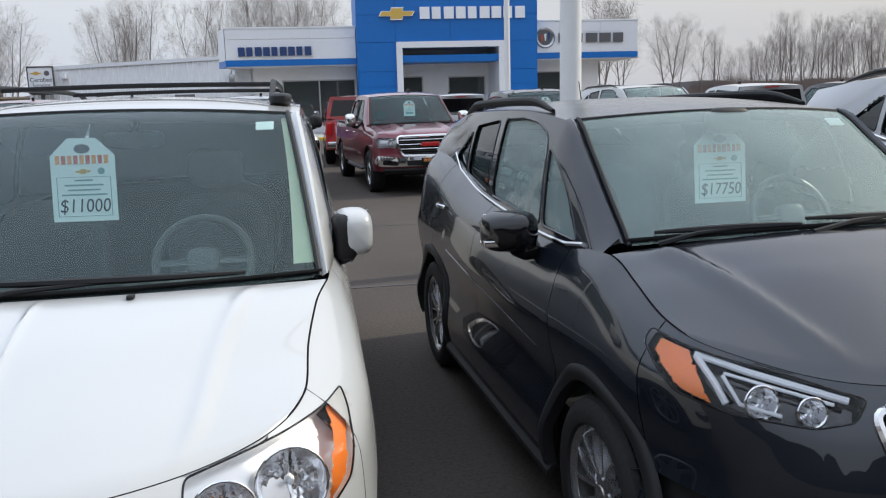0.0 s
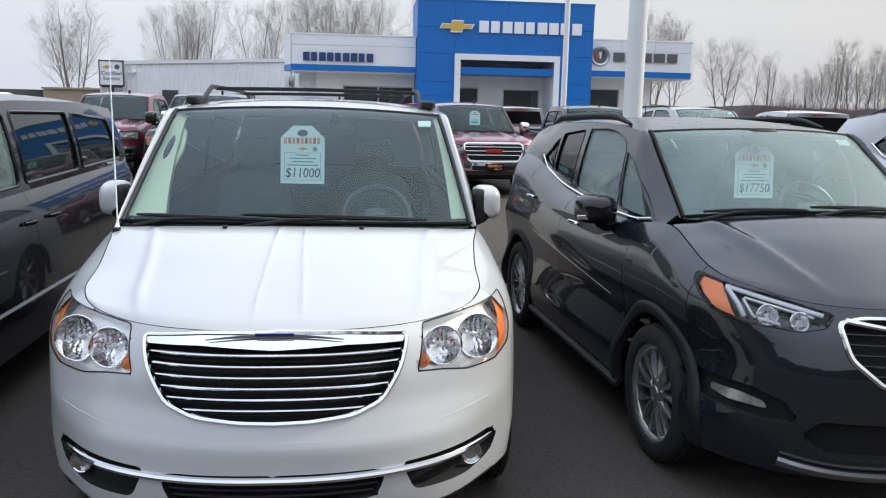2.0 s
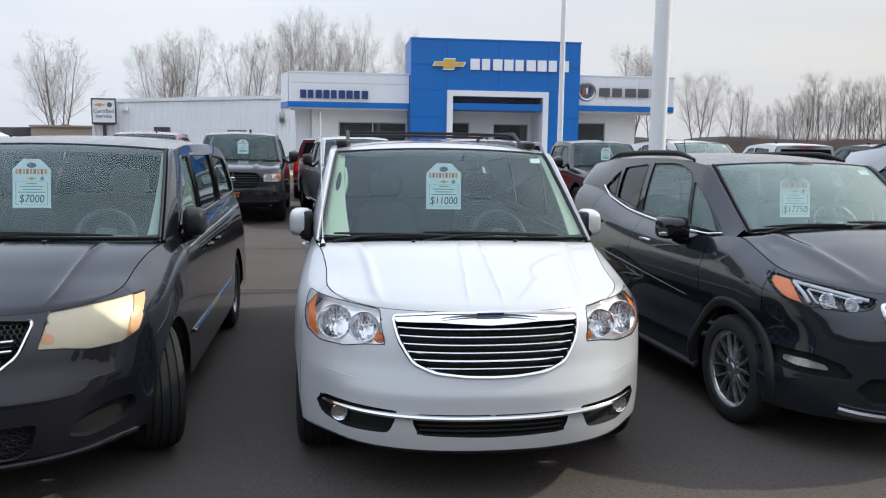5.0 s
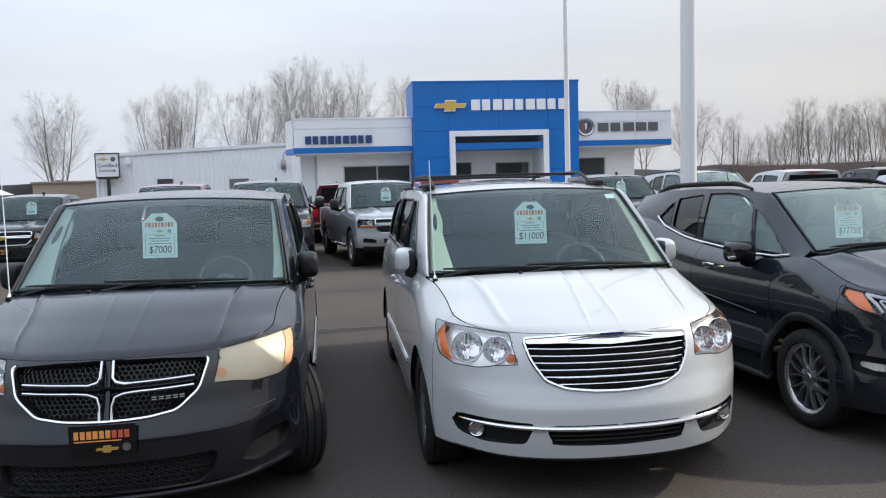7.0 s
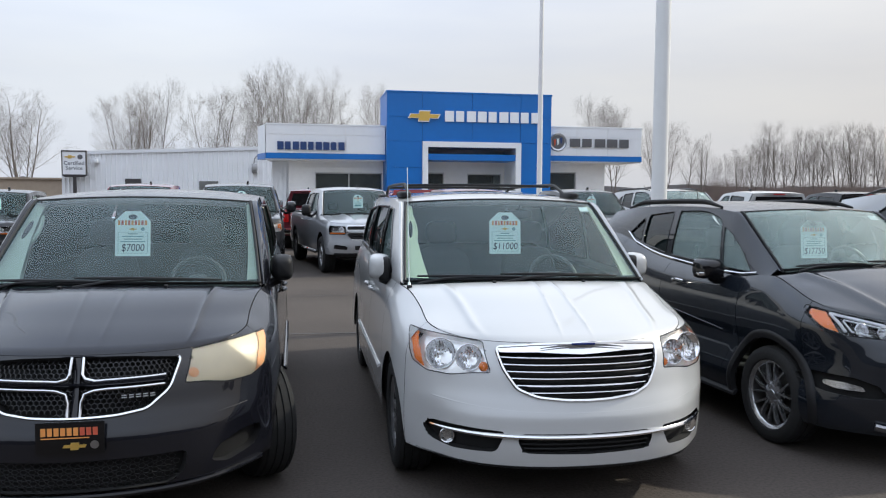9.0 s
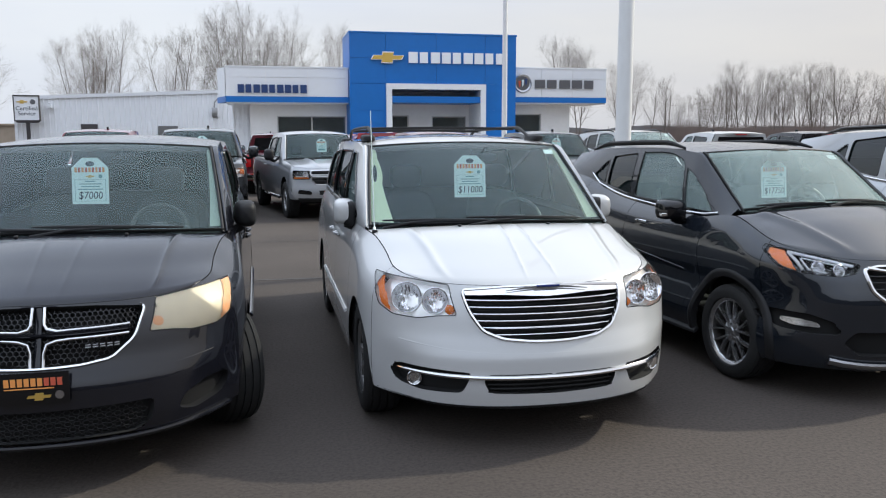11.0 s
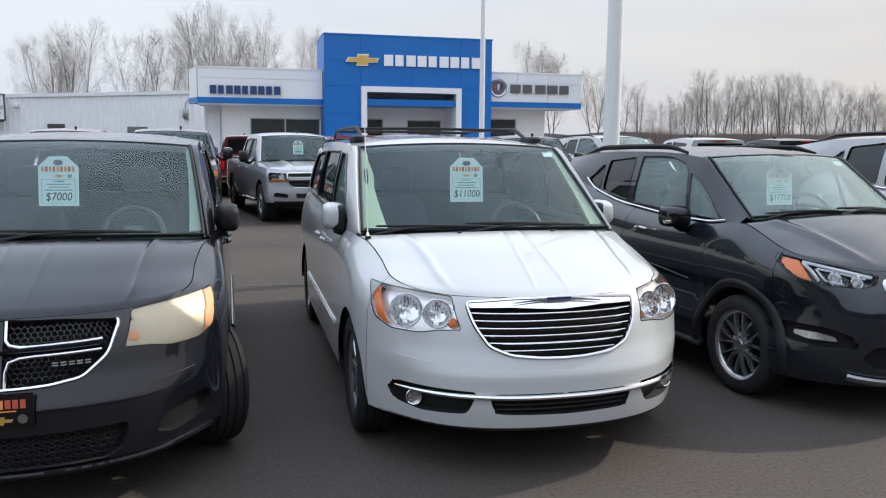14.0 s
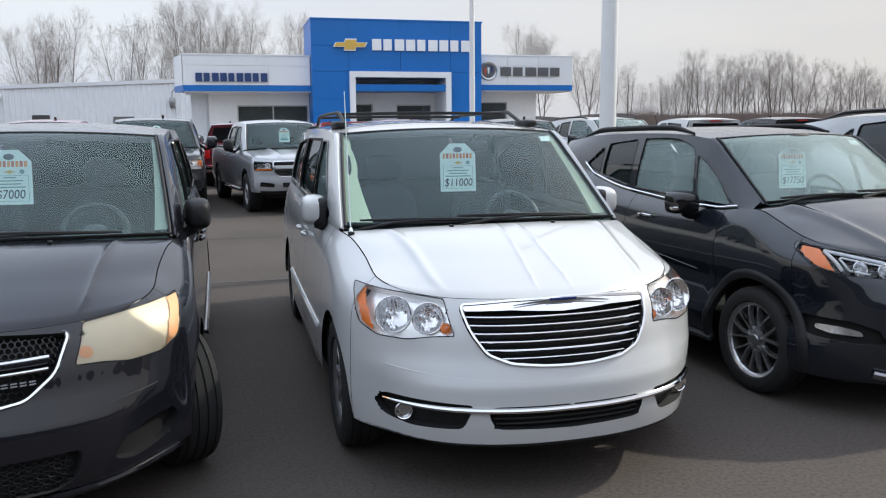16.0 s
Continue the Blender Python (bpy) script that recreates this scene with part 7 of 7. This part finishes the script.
    part("roof_antenna", moved(blob(0.05, 0.11, 0.06), Matrix.Translation(rf(0.62, 0.3) + Vector((0, 0, 0.03)))), "gloss_black", car)
    if tag:
        tag_card(car, m @ Matrix.Scale(scale, 4) @ pose(0.06, 1.95, 1.56, -6), "")
    return car


R2 = 14.95
pickup(pose(2.05, R2 - 0.25, 0, 0, 0, 6), "maroon", "chrome", "dark red pickup truck with tall chrome grille", tag=True)
pickup(pose(-0.85, R2 - 0.45, 0, 0, 0, 9), "silver", "split", "silver pickup truck with split grille", tag=True)
pickup(pose(-3.8, R2 + 0.1, 0, 0, 0, 2), "slate", "dark", "dark grey pickup truck with black grille", tag=True, scale=1.04)
pickup(pose(4.92, R2 + 0.2, 0, 0, 0, 2), "slate", "split", "dark pickup truck with bright grille bars", tag=True)
pickup(pose(-9.3, R2 + 0.6, 0, 0, 0, 2), "slate", "split", "dark mid-size pickup truck with gold emblem", tag=True, scale=0.94)
pickup(pose(-6.6, R2 + 2.6, 0, 0, 0, 0), "maroon", "chrome", "tall dark red pickup truck with amber-lit headlights", scale=1.04)
pickup(pose(-2.0, 28.2, 0, 0, 0, 180), "maroon", "split", "dark red pickup truck parked tail first", tail=True)
pickup(pose(1.25, 28.2, 0, 0, 0, 180), "red", "split", "red pickup truck with a bed cap parked tail first", cap=True, tail=True)
pickup(pose(4.45, 28.4, 0, 0, 0, 180), "white", "split", "white pickup truck parked tail first", tail=True)
crossover(pose(7.5, 15.2, 0, 0, 0, 4), "white", "large white sport utility in the second row", detail=False).scale = (1.13, 1.2, 1.14)
pickup(pose(10.3, 21.0, 0, 0, 0, 180), "white", "split", "white pickup truck with a red high brake lamp", tail=True)
pickup(pose(13.0, 21.0, 0, 0, 0, 180), "slate", "dark", "dark pickup truck parked tail first", tail=True)
pickup(pose(15.8, 21.0, 0, 0, 0, 180), "red", "split", "bright red pickup truck in the second row", tail=True)
crossover(pose(4.55, 1.75, 0, 0, 0, 0.4), "pearl", "silver-white crossover with black roof rails", detail=False).scale = (1.06, 1.08, 1.09)
crossover(pose(18.6, 15.3, 0, 0, 0, 0), "white", "white crossover in the second row", detail=False)
